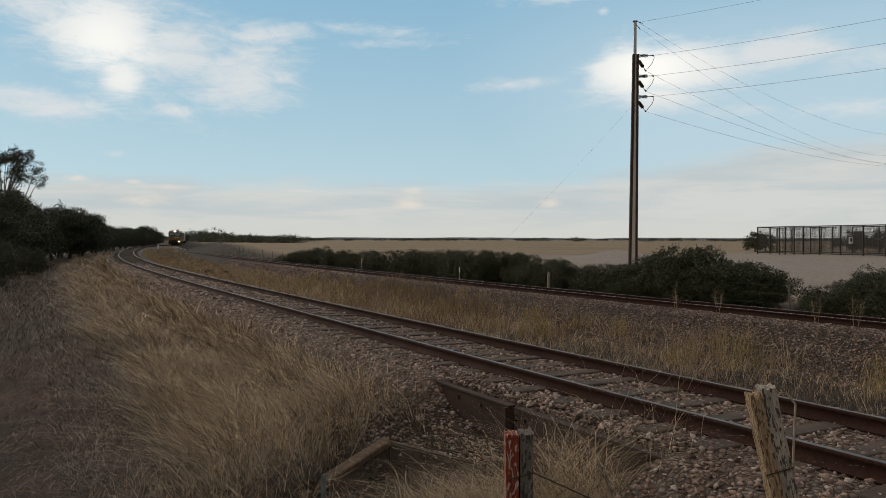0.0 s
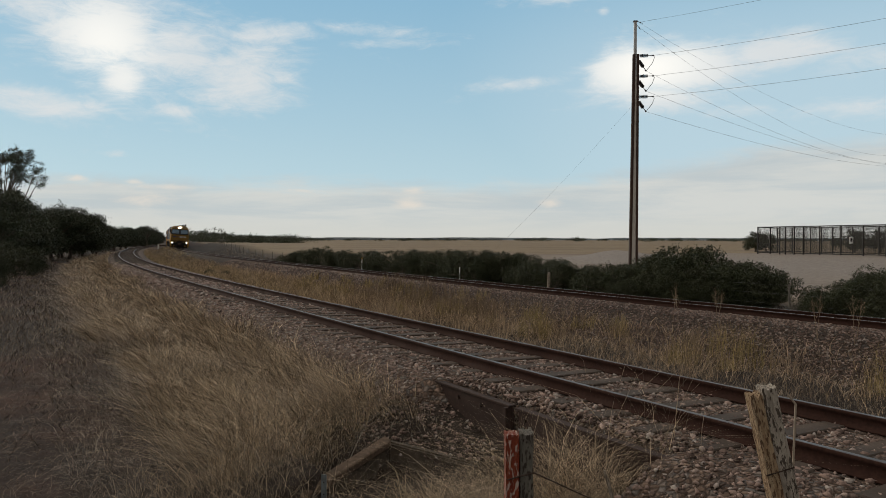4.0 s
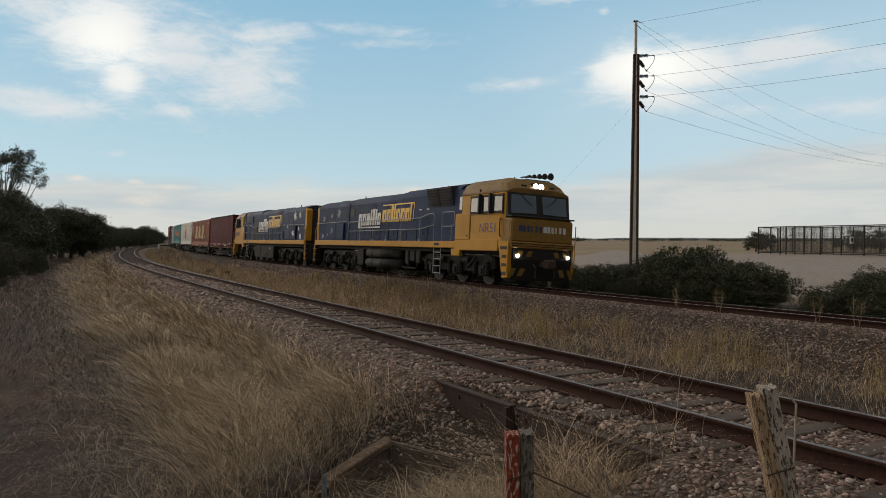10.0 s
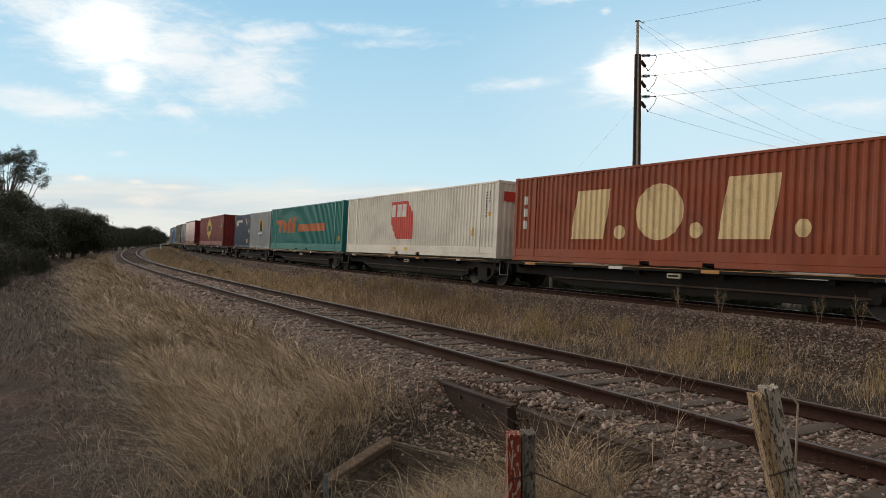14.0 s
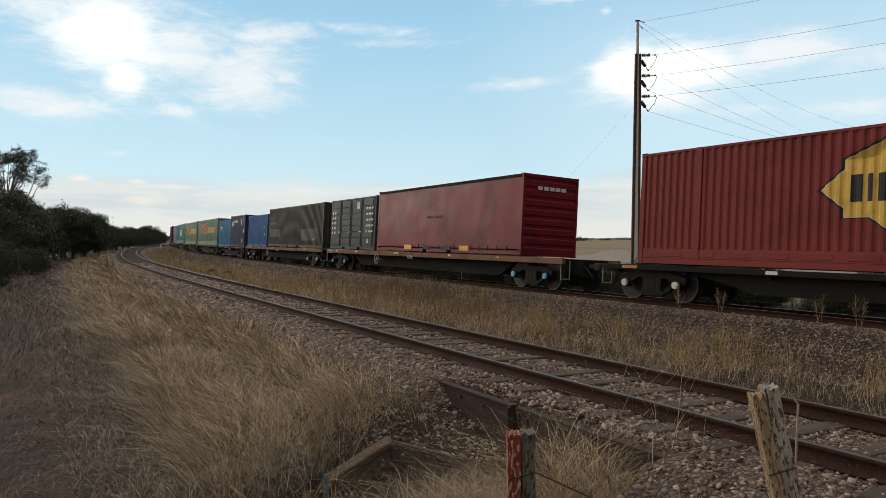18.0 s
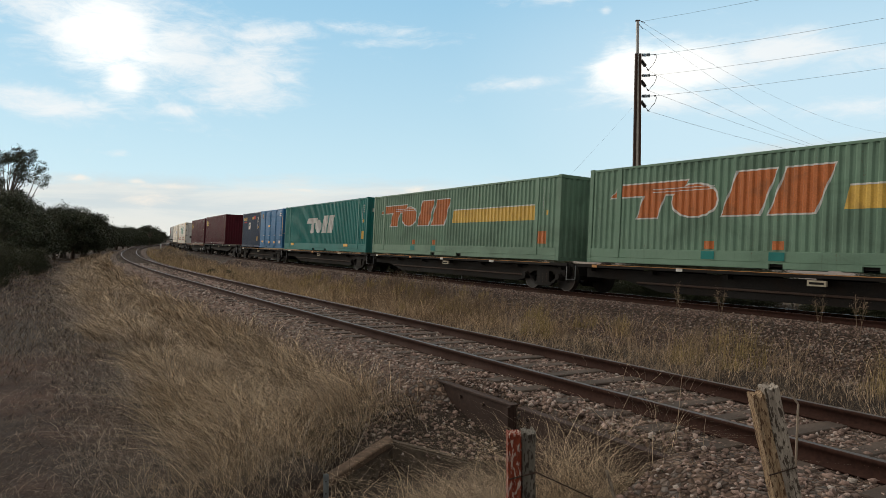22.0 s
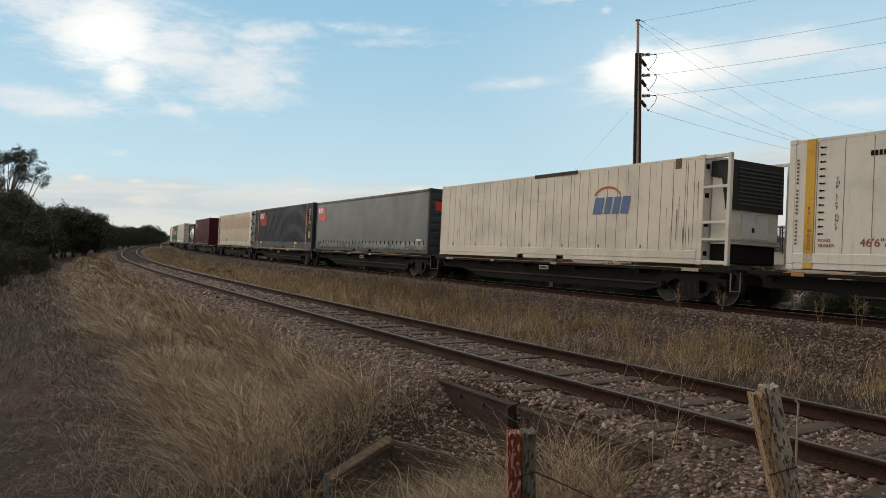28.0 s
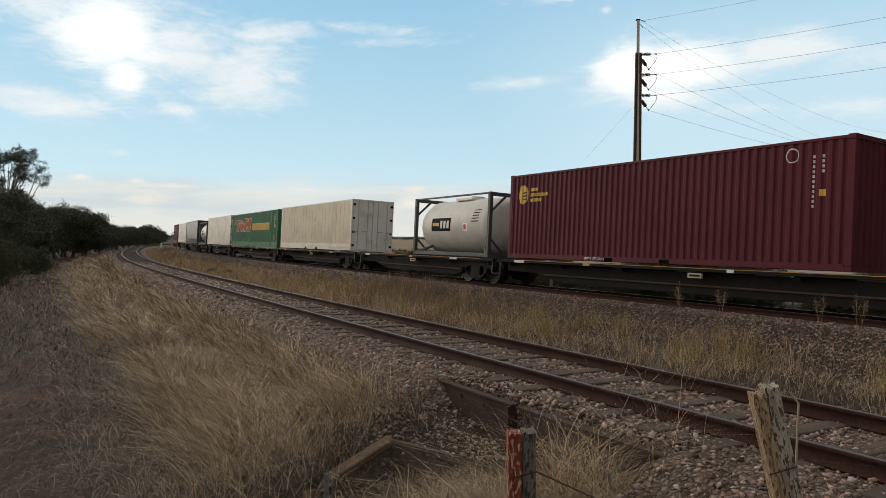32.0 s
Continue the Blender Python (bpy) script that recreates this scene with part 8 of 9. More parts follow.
def lay_grass(name, label, x, y, h0, h1, mat, lean, seed, tuft=0.8, wide=0.0045, droop=0.5, wild=0.5, sway=0.0, lift=-0.02, edge=None):
    rg = np.random.default_rng(seed)
    r = np.hypot(x, y)
    patch = noise2(x, y, tuft, seed)
    keep = patch > -0.55 + rg.uniform(-0.25, 0.25, len(x))
    x, y, r, patch = x[keep], y[keep], r[keep], patch[keep]
    h = rg.uniform(h0, h1, len(x)) * (0.8 + 0.4 * np.clip(patch + 0.4, 0, 1)) * rg.uniform(0.75, 1.2, len(x))
    if edge is not None:                       # lower and thinner towards the stones
        d = SIDING.dist(x, y)[0]
        h = h * np.clip((d - edge) / 1.3, 0.3, 1)
    wd = wide * np.clip(r / 9, 0.8, 6) * rg.uniform(0.6, 1.4, len(x))
    if sway:                                   # each clump is blown its own way
        lean = (lean[0] + sway * noise2(x, y, 1.5, seed + 3.0), lean[1] + sway * noise2(x, y, 1.5, seed + 9.0))
    V, F = blades(x, y, surface_z(x, y) + lift, h, wd, lean, rg, droop, wild)
    ob = grid_mesh(name, V, F, mat)
    return tagged(ob, label, "grass", kind="stuff")


rg = np.random.default_rng(5)
def clumps(name, label, cx, cy, per, h0, h1, mat, lean, seed, radius=0.13, wide=0.0042, droop=0.9, wild=0.28, fan=0.35, sway=0.7):
    """Grass in tussocks: the blades of each fan out of one root and are swept the same way."""
    rg = np.random.default_rng(seed)
    n = len(cx)
    far = np.clip(np.hypot(cx, cy) / 9, 0.8, 6)
    tall = rg.uniform(0.65, 1.15, n) * (0.85 + 0.3 * noise2(cx, cy, 0.6, seed))
    way = np.stack([lean[0] * rg.uniform(0.4, 1.5, n) + sway * noise2(cx, cy, 0.9, seed + 3.0), lean[1] * rg.uniform(0.4, 1.5, n) + sway * noise2(cx, cy, 0.9, seed + 9.0)], 1)
    k = np.repeat(np.arange(n), per)
    off = rg.normal(0, radius, (len(k), 2))
    x, y = cx[k] + off[:, 0], cy[k] + off[:, 1]
    h = rg.uniform(h0, h1, len(k)) * tall[k]
    go = (way[k, 0] + off[:, 0] / radius * fan, way[k, 1] + off[:, 1] / radius * fan)
    V, F = blades(x, y, surface_z(cx, cy)[k] - 0.03, h, wide * far[k] * rg.uniform(0.55, 1.4, len(k)), go, rg, droop, wild)
    return tagged(grid_mesh(name, V, F, mat), label, "grass", kind="stuff")


# the golden bank between path and siding
x, y = strip(SIDING, 5.5, 115, 1.9, 5.6, 2900, rg, 8)
d, s = SIDING.dist(x, y)
ok = (d > 2.1 + 0.5 * noise2(x, y, 0.7, 2.0) - np.clip((s - 35) / 50, 0, 0.6)) & (d < 4.5 + 0.5 * noise2(x, y, 0.4, 6.0) + np.clip((17 - s) / 4, 0, 0.35))
ok &= ~in_drain(x, y, 0.62) & (y > 3.2) & (rg.uniform(0, 1, len(x)) < np.clip((y - 1.5) / 10, 0.35, 1))
clumps("bank_grass", "tall golden dry grass bent by the wind", x[ok], y[ok], 56, 0.3, 0.92, STRAW, (-0.34, -0.22), 21, droop=0.75, wild=0.36, fan=0.45, sway=0.75)
# finer loose stems between the tussocks, shorter towards the stones
x, y = strip(SIDING, 5.5, 90, 1.9, 5.2, 62000, rg, 8)
d, s = SIDING.dist(x, y)
ok = (d > 1.95 + 0.45 * noise2(x, y, 0.7, 2.0) + 0.7 * rg.uniform(0, 1, len(x)) - np.clip((s - 35) / 50, 0, 0.6)) & (d < 4.5 + 0.7 * noise2(x, y, 0.4, 6.0))
ok &= ~(in_drain(x, y, 0.5) & (rg.uniform(0, 1, len(x)) < 0.97)) & (y > 3.2)
lay_grass("loose_grass", "thin loose dry stems among the tussocks", x[ok], y[ok], 0.2, 0.7, STRAW, (-0.2, -0.1), 20, wide=0.0036, wild=0.8, sway=0.8, edge=1.7, droop=0.75)
# lower tangle under it
x, y = strip(SIDING, 6, 60, 1.9, 5.9, 26000, rg, 9)
ok = ~in_drain(x, y, 0.2) | (rg.uniform(0, 1, len(x)) < 0.12)
x, y = x[ok], y[ok]
lay_grass("under_grass", "short grey matted dry grass", x, y, 0.1, 0.3, GREY_STRAW, (-0.3, -0.1), 22, wide=0.005, droop=1.2, wild=0.9)
# bleached patch where path and bank meet
x, y = strip(SIDING, 17, 70, 3.2, 5.0, 420, rg, 30)
keep = noise2(x, y, 0.3, 4.0) > -0.2
clumps("bleached_grass", "bleached grey dry grass beside the path", x[keep], y[keep], 46, 0.3, 0.75, LILAC_STRAW, (-0.2, -0.1), 28, 0.16, 0.0036, 0.7, 0.3, 0.5)
# strip between the tracks
x, y = strip(SIDING, 4, 130, -7.3, -2.1, 60000, rg, 14)
b, s = MAIN.dist(x, y)
ok = (b > 2.75 + 0.5 * noise2(x, y, 0.5, 9.0)) & (SIDING.dist(x, y)[0] < -2.35 - 0.4 * noise2(x, y, 0.6, 5.0)) & (rg.uniform(0, 1, len(x)) < np.clip(0.3 + 0.055 * (s - 6), 0.25, 1))
lay_grass("verge_grass", "dry straw grass between the two tracks", x[ok], y[ok], 0.1, 0.4, PALE_STRAW, (0.12, 0.05), 23, wide=0.0036, droop=0.3)
x, y = strip(SIDING, 9, 75, -6.6, -2.6, 900, rg, 20)
b, s = MAIN.dist(x, y)
ok = (b > 2.9) & (rg.uniform(0, 1, len(x)) < np.clip((s - 9) / 14, 0.1, 0.9))
clumps("straw_tussocks", "upright golden grass tussocks between the tracks", x[ok], y[ok], 48, 0.3, 0.75, PALE_STRAW, (-0.05, -0.02), 33, 0.14, 0.0036, 0.35, 0.14, 0.25, 0.25)
x, y = strip(SIDING, 30, 160, -6.5, -2.0, 12000, rg, 40)
lay_grass("far_verge_grass", "pale dry grass along the far curve", x, y, 0.3, 0.6, GREENISH, (0.1, 0.05), 24, wide=0.004, droop=0.25)
x, y = strip(SIDING, -2, 22, -6.2, -2.5, 16000, rg, 14)
lay_grass("low_verge_grass", "low grey dead grass between the tracks", x, y, 0.06, 0.28, GREY_STRAW, (0.1, 0.05), 29, 0.7, 0.004, droop=0.6, wild=0.8)
# path litter
x, y = strip(SIDING, 6, 70, 4.6, 12.5, 70000, rg, 8)
lay_grass("path_litter", "flattened straw and litter on the path", x, y, 0.05, 0.17, LITTER, (0.3, 0.1), 25, wide=0.0045, droop=1.5, wild=1.6, lift=0.004)
x, y = strip(SIDING, 20, 120, 5.2, 9.5, 9000, rg, 25)
lay_grass("path_edge_grass", "sparse low grass beside the path", x, y, 0.08, 0.25, GREY_STRAW, (0.2, 0.0), 26, 0.3, 0.006)
# beyond the main line
x, y = strip(MAIN, -5, 130, -9, -3.3, 26000, rg, 30)
lay_grass("fence_grass", "dull dry grass along the far fence", x, y, 0.12, 0.4, GREY_STRAW, (0.1, 0), 27, 0.6, 0.004)


def dock(seed):
    """An upright dry weed: stalks with rough brown seed heads."""
    g = np.random.default_rng(seed)
    c = new("dock_weed")
    tagged(c, "upright brown dry weed with seed heads", "weed", "weeds between the tracks")
    for i in range(2):
        p = Vector((g.uniform(-0.08, 0.08), g.uniform(-0.08, 0.08), -0.05))
        q = p + Vector((g.uniform(-0.1, 0.1), g.uniform(-0.1, 0.1), g.uniform(0.65, 1.0)))
        bm = cyl(bmesh.new(), p, q, 0.005, 5, 0.002)
        tips = [q]
        for k in range(7):
            f = g.uniform(0.42, 0.85)
            a = p.lerp(q, f)
            ang = g.uniform(0, 6.3)
            out = (q - p).length * (1.02 - f) * 0.55
            e = a + Vector((math.cos(ang) * out * 0.38, math.sin(ang) * out * 0.38, out))
            cyl(bm, a, e, 0.003, 4, 0.0015)
            tips += [a.lerp(e, 0.6), e]
        st = part("stalk", bm, DOCK, c)
        V, F = leaves(np.array([tuple(t) for t in tips]), 0.011, 8, 0.03, g)
        grid_mesh("seed_head", V, F, DOCK, st)
    return c


DOCKS = [dock(60 + i) for i in range(3)]
seen = set()
rd = random.Random(8)
spots = [(10.0, 2.3), (8.8, 2.3), (6.5, 2.3), (5.7, 2.3)] + [(rd.uniform(14, 32), rd.uniform(3.2, 6.0)) for _ in range(46)] + [(rd.uniform(3, 14), rd.uniform(3.4, 6.2)) for _ in range(16)]
for s, off in spots:
    x, y, _ = MAIN.at(s, off)
    k = rd.randrange(3)
    z = float(surface_z(np.array([float(x)]), np.array([float(y)]))[0])
    size = rd.uniform(0.75, 1.15) if off > 3.19 else rd.uniform(1.02, 1.2)
    m = Matrix.Translation((float(x), float(y), z)) @ Matrix.Rotation(rd.uniform(0, 6.3), 4, "Z") @ Matrix.Diagonal((size, size, size, 1))
    if k in seen:
        copy_thing(DOCKS[k], m @ Matrix.Diagonal((1 / DOCKS[k].scale.x,) * 3 + (1,)))
    else:
        seen.add(k)
        DOCKS[k].matrix_basis = m


def twigs(name, label, cx, cy, rx, ry, n, h, seed, mat):
    """A tangle of thin dead stems."""
    g = np.random.default_rng(seed)
    x, y = cx + g.normal(0, rx, n), cy + g.normal(0, ry, n)
    h = g.uniform(0.3, 1.0, n) * h
    V, F = blades(x, y, surface_z(x, y) - 0.03, h, g.uniform(0.002, 0.004, n), (g.normal(0, 0.45, n), g.normal(0, 0.3, n)), g, 0.6)
    V2, F2 = blades(x + g.normal(0, 0.1, n), y + g.normal(0, 0.1, n), surface_z(x, y) + h * 0.35, h * 0.7, g.uniform(0.002, 0.0035, n), (g.normal(0, 1.0, n), 0.2), g, 1.0)
    ob = grid_mesh(name, np.concatenate([V, V2]), np.concatenate([F, F2 + len(V)]), mat)
    return tagged(ob, label, "dead weed", kind="stuff")


twigs("dead_weeds", "tangle of thin dead stems by the girder", 1.2, 6.25, 0.3, 0.2, 1300, 1.45, 71, STRAW)
twigs("dead_weeds", "thin dead grass in front of the wing wall", 0.3, 6.2, 0.3, 0.36, 2600, 0.72, 72, STRAW)
twigs("dead_weeds", "tangle of bent stems at the bank's foot", -2.1, 6.6, 0.5, 0.5, 600, 0.5, 73, STRAW)


# tall yellow-green tufts along the foot of the main line's ballast
g = np.random.default_rng(91)
ts, to = g.uniform(-3, 34, 70), g.uniform(2.5, 5.2, 70)
tx, ty, _ = MAIN.at(ts, to)
k = np.repeat(np.arange(70), 70)
x, y = tx[k] + g.normal(0, 0.13, len(k)), ty[k] + g.normal(0, 0.13, len(k))
V, F = blades(x, y, surface_z(x, y) - 0.03, g.uniform(0.25, 0.75, len(k)) * g.uniform(0.6, 1.25, 70)[k], 0.005 * np.clip(np.hypot(x, y) / 14, 1, 3), (0.08, 0.0), g, 0.2, 0.16)
tagged(grid_mesh("grass_tufts", V, F, TUFT), "tall yellow-green grass tufts between the tracks", "grass", kind="stuff")
# a stand of tall brown reeds near the foot of the main line
ts, to = g.uniform(15.5, 25, 46), g.uniform(2.6, 4.6, 46)
tx, ty, _ = MAIN.at(ts, to)
clumps("reed_stand", "stand of tall brown reedy grass between the tracks", tx, ty, 44, 0.55, 1.1, DOCK, (-0.02, 0.0), 35, 0.16, 0.004, 0.2, 0.1, 0.15, 0.1)
# long pale single stems standing out of the bank
x, y = strip(SIDING, 9, 30, 2.2, 4.9, 700, g, 8)
d = ~in_drain(x, y, 0.3) & (y > 4.5)
x, y = x[d], y[d]
V, F = blades(x, y, surface_z(x, y), g.uniform(0.5, 1.0, len(x)), np.full(len(x), 0.0045), (g.normal(0.3, 0.5, len(x)), g.normal(0, 0.4, len(x))), g, 1.0, 0.5)
tagged(grid_mesh("bare_stems", V, F, BLEACHED), "long bleached bare stems in the grass", "grass", kind="stuff")
# ---- ballast stones ----
def stone_paint(n, b, dim=1.0):
    g = n.add("ShaderNodeNewGeometry")
    r = n.add("ShaderNodeObjectInfo").outputs["Random"]
    k = n.m("FRACT", n.m("ADD", n.m("MULTIPLY", g.outputs["Random Per Island"], 1.0), r))
    v = n.noise(g.outputs["Position"], 60, 4)
    c = n.mix(k, (0.065, 0.042, 0.036), (0.44, 0.31, 0.26))
    c = n.mix(n.span(k, 0.75, 0.95, 0, 0.8), c, (0.36, 0.33, 0.3))
    c = n.mix(n.span(v, 0.4, 0.7, 0, 0.5), c, (0.1, 0.075, 0.06))
    n.put(b.inputs["Base Color"], n.mix(1.0, c, (dim, dim, dim), "MULTIPLY"))
    bump(n, b, v, 0.4, 0.01)


STONE = material("ballast_stone", stone_paint, 0.88, 0, 0.3)
# the same stone colours, slightly darker for the main line
STONE_DARK = material("dimmed_ballast_stone", lambda n, b: stone_paint(n, b, 0.85), 0.9, 0, 0.25)


def stone_shapes(n, seed):
    out = []
    g = np.random.default_rng(seed)
    for i in range(n):
        bm = bmesh.new()
        for p in g.normal(0, 1, (8, 3)):
            bm.verts.new(p / np.linalg.norm(p) * g.uniform(0.85, 1.15))
        hull = bmesh.ops.convex_hull(bm, input=bm.verts[:])
        bmesh.ops.delete(bm, geom=[v for v in hull["geom_interior"] if isinstance(v, bmesh.types.BMVert)], context="VERTS")
        bmesh.ops.triangulate(bm, faces=bm.faces[:])
        bm.verts.index_update()
        V = np.array([v.co[:] for v in bm.verts])
        F = np.array([[v.index for v in f.verts] for f in bm.faces])
        bm.free()
        out.append((V * np.array([1.15, g.uniform(0.7, 1.0), g.uniform(0.5, 0.8)]), F))
    return out


SHAPES = stone_shapes(10, 4)


def stones(name, x, y, z, size, parent, seed, mat=None):
    g = np.random.default_rng(seed)
    Vs, Fs, base = [], [], 0
    which = g.integers(0, len(SHAPES), len(x))
    for k, (V, F) in enumerate(SHAPES):
        i = np.where(which == k)[0]
        if not len(i):
            continue
        a, b = g.uniform(0, 6.3, len(i)), g.uniform(-1.3, 1.3, len(i))
        ca, sa, cb, sb = np.cos(a), np.sin(a), np.cos(b), np.sin(b)
        P = V[None] * size[i][:, None, None]
        py, pz = P[..., 1] * cb[:, None] - P[..., 2] * sb[:, None], P[..., 1] * sb[:, None] + P[..., 2] * cb[:, None]
        px = P[..., 0]
        Q = np.stack([px * ca[:, None] - py * sa[:, None] + x[i][:, None], px * sa[:, None] + py * ca[:, None] + y[i][:, None], pz + z[i][:, None]], -1)
        Vs.append(Q.reshape(-1, 3))
        Fs.append((F[None] + (np.arange(len(i)) * len(V))[:, None, None]).reshape(-1, 3) + base)
        base += len(i) * len(V)
    ob = grid_mesh(name, np.concatenate(Vs), np.concatenate(Fs), mat or STONE, parent)
    return tagged(ob, "", "", kind="stuff")


beds = [o for o in scene.objects if o.name.startswith("ballast_bed")]
rg = np.random.default_rng(77)
x, y = strip(SIDING, 4.5, 62, -2.7, 2.9, 52000, rg, 10)
d, s = SIDING.dist(x, y)
ok = ~((s > 10.5) & (s < 14.5) & (d > 1.42) & in_drain(x, y)) & ((d < 2.2) | (s < 10.5) | (s > 12.8) & (s < 17))
x, y, d = x[ok], y[ok], d[ok]
z = surface_z(x, y)
loose = stones("loose_stones", x, y, z + rg.uniform(-0.022, 0.01, len(x)), 0.027 * rg.uniform(0.4, 1.6, len(x)) * np.clip(np.hypot(x, y) / 14, 1, 2.2), beds[0], 78)
x, y = strip(MAIN, -4, 60, 1.2, 3.9, 32000, rg, 17)
z = surface_z(x, y)
stones("loose_stones", x, y, z + rg.uniform(-0.015, 0.012, len(x)), 0.028 * rg.uniform(0.5, 1.5, len(x)) * np.clip(np.hypot(x, y) / 22, 1, 2), beds[1], 79, STONE_DARK)
# the nearest stones, each one a piece
meshes = []
for V, F in SHAPES:
    me = bpy.data.meshes.new("stone")
    me.from_pydata([tuple(v) for v in V], [], [tuple(f) for f in F])
    me.materials.append(STONE)
    meshes.append(me)
rd = random.Random(12)
for i in range(290):
    s = rd.uniform(6.5, 16.5)
    d = rd.uniform(0.95, 1.4 if 10.4 < s < 14.5 else 2.6)
    px, py, _ = SIDING.at(s, d)
    o = new("stone", rd.choice(meshes))
    o.parent = beds[0]
    q = 0.026 * rd.uniform(0.7, 1.5)
    zz = float(surface_z(np.array([float(px)]), np.array([float(py)]))[0])
    o.matrix_basis = Matrix.Translation((float(px), float(py), zz + 0.012)) @ Euler((rd.uniform(-0.5, 0.5), rd.uniform(-0.5, 0.5), rd.uniform(0, 6.3))).to_matrix().to_4x4() @ Matrix.Diagonal((q, q, q, 1))

# ---- power pole, wires, fences, posts, drain ----
POLE_RUST = plain("rusted_pole_steel", (0.045, 0.024, 0.018), 0.8, 0, 0.35, 2, (0.09, 0.05, 0.03), 0.4)
POLE_CONCRETE = plain("pole_concrete", (0.5, 0.47, 0.43), 0.9, 0, 0.12, 3, (0.25, 0.2, 0.17), 0.4)
GLAZE = plain("dark_insulator_glaze", (0.05, 0.045, 0.045), 0.3, 0, 0.2)
WIRE = plain("dull_conductor", (0.09, 0.09, 0.095), 0.6, 0.3, 0.1)
MESH_STEEL = plain("dark_mesh_steel", (0.03, 0.028, 0.027), 0.7, 0.2, 0.2)


def power_pole():
    c = new("power_pole")
    c.location = (12.82, 48.0, -0.92)
    tagged(c, "tall steel and concrete power pole with insulators", "power pole")
    H = 15.05
    for sx in (-1, 1):
        bm = bmesh.new()
        vs = []
        for z, hw in ((-0.3, 0.3), (H, 0.2)):
            lean = 0.12 * max(z, 0) / H
            for x, y in ((sx * hw + lean, -0.11), (sx * (hw - 0.16) + lean, -0.11), (sx * (hw - 0.16) + lean, 0.11), (sx * hw + lean, 0.11)):
                vs.append(bm.verts.new((x, y, z)))
        for i in range(4):
            bm.faces.new((vs[i], vs[(i + 1) % 4], vs[4 + (i + 1) % 4], vs[4 + i]))
        bm.faces.new(vs[:4])
        bm.faces.new(vs[4:])
        bmesh.ops.recalc_face_normals(bm, faces=bm.faces[:])
        part("steel_beam", bm, POLE_RUST, c)
    bm = bmesh.new()
    vs = []
    for z, hw in ((-0.3, 0.15), (H - 1.2, 0.055)):
        lean = 0.12 * max(z, 0) / H
        for x, y in ((-hw + lean, -0.08), (hw + lean, -0.08), (hw + lean, 0.08), (-hw + lean, 0.08)):
            vs.append(bm.verts.new((x, y, z)))
    for i in range(4):
        bm.faces.new((vs[i], vs[(i + 1) % 4], vs[4 + (i + 1) % 4], vs[4 + i]))
    bm.faces.new(vs[4:])
    bmesh.ops.recalc_face_normals(bm, faces=bm.faces[:])
    part("concrete_core", bm, POLE_CONCRETE, c)
    part("earth_mast", bx(bmesh.new(), -0.02, 0.16, -0.09, 0.09, 13.6, 17.25, 0.01), GALV, c)
    part("mast_cap", bx(bmesh.new(), -0.07, 0.21, -0.1, 0.1, 17.22, 17.3, 0.01), POLE_RUST, c)
    bm = bmesh.new()
    cyl(bm, (0.1, 0, 17.3), (0.55, -0.1, 17.1), 0.02, 6)
    cyl(bm, (0.1, 0, 17.1), (0.45, 0.1, 16.75), 0.02, 6)
    part("wire_clamp", bm, POLE_RUST, c)
    ends = []
    for z in (14.95, 13.58, 12.2):
        for way in (Vector((1.0, -0.15, 0.0)), Vector((0.75, 0.5, -0.72))):
            p = Vector((0.3, 0, z)) + (Vector((0, 0, -0.3)) if way.z < 0 else Vector((0, 0, 0)))
            way.normalize()
            s = part("insulator", cyl(bmesh.new(), p, p + way * 0.98, 0.022, 6), GLAZE, c)
            for i in range(7):
                a = p + way * (0.08 + 0.078 * i)
                part("insulator_disc", cyl(bmesh.new(), a, a + way * 0.05, 0.13, 12, 0.09), GLAZE, s)
            part("clamp", cyl(bmesh.new(), p + way * 0.88, p + way * 1.0, 0.045, 8), GLAZE, s)
            ends.append(p + way * 0.98)
        a, b = ends[-2], ends[-1]
        part("jumper_wire", bar(bmesh.new(), [a, a.lerp(b, 0.12) + Vector((0.12, 0, 0)), a.lerp(b, 0.45) + Vector((0.16, 0, -0.02)), a.lerp(b, 0.8) + Vector((0.03, 0, -0.04)), b], 0.018, 5), WIRE, c)
    return c, ends


pole, ends = power_pole()


def wire(name, label, a, b, sag, r=0.02, n=26):
    """A hanging wire from a to b."""
    a, b = Vector(a), Vector(b)
    pts = [a.lerp(b, i / n) - Vector((0, 0, 4 * sag * (i / n) * (1 - i / n))) for i in range(n + 1)]
    V, F = [], []
    for i, p in enumerate(pts):
        t = (pts[min(i + 1, n)] - pts[max(i - 1, 0)]).normalized()
        u = t.cross(Vector((0, 0, 1))).normalized()
        w3 = u.cross(t)
        for k in range(4):
            ang = math.pi / 2 * k
            V.append(p + (u * math.cos(ang) + w3 * math.sin(ang)) * r)
    F = [(4 * i + k, 4 * i + (k + 1) % 4, 4 * i + 4 + (k + 1) % 4, 4 * i + 4 + k) for i in range(n) for k in range(4)]
    return tagged(raw(name, V, F, WIRE), label, "wire", "power lines")


O = Vector(pole.location)
for i, e in enumerate(ends):
    p = O + e
    if i % 2 == 0:
        wire("power_line", "thin overhead conductor between poles", p, p + Vector((62, -52, 9.0)), 3.0, 0.008)
    else:
        wire("power_line", "thin overhead conductor between poles", p, Vector((150, 190, p.z + (23.2, 16.0, 18.6)[i // 2])), (10.0, 5.9, 5.6)[i // 2], 0.009, 40)
top = O + Vector((0.3, 0, 17.2))
wire("earth_wire", "thin earth wire at the pole's top", top, top + Vector((62, -52, 9.0)), 3.0, 0.007)
wire("earth_wire", "thin earth wire at the pole's top", top, Vector((150, 190, top.z + 31.5)), 12.3, 0.008, 40)
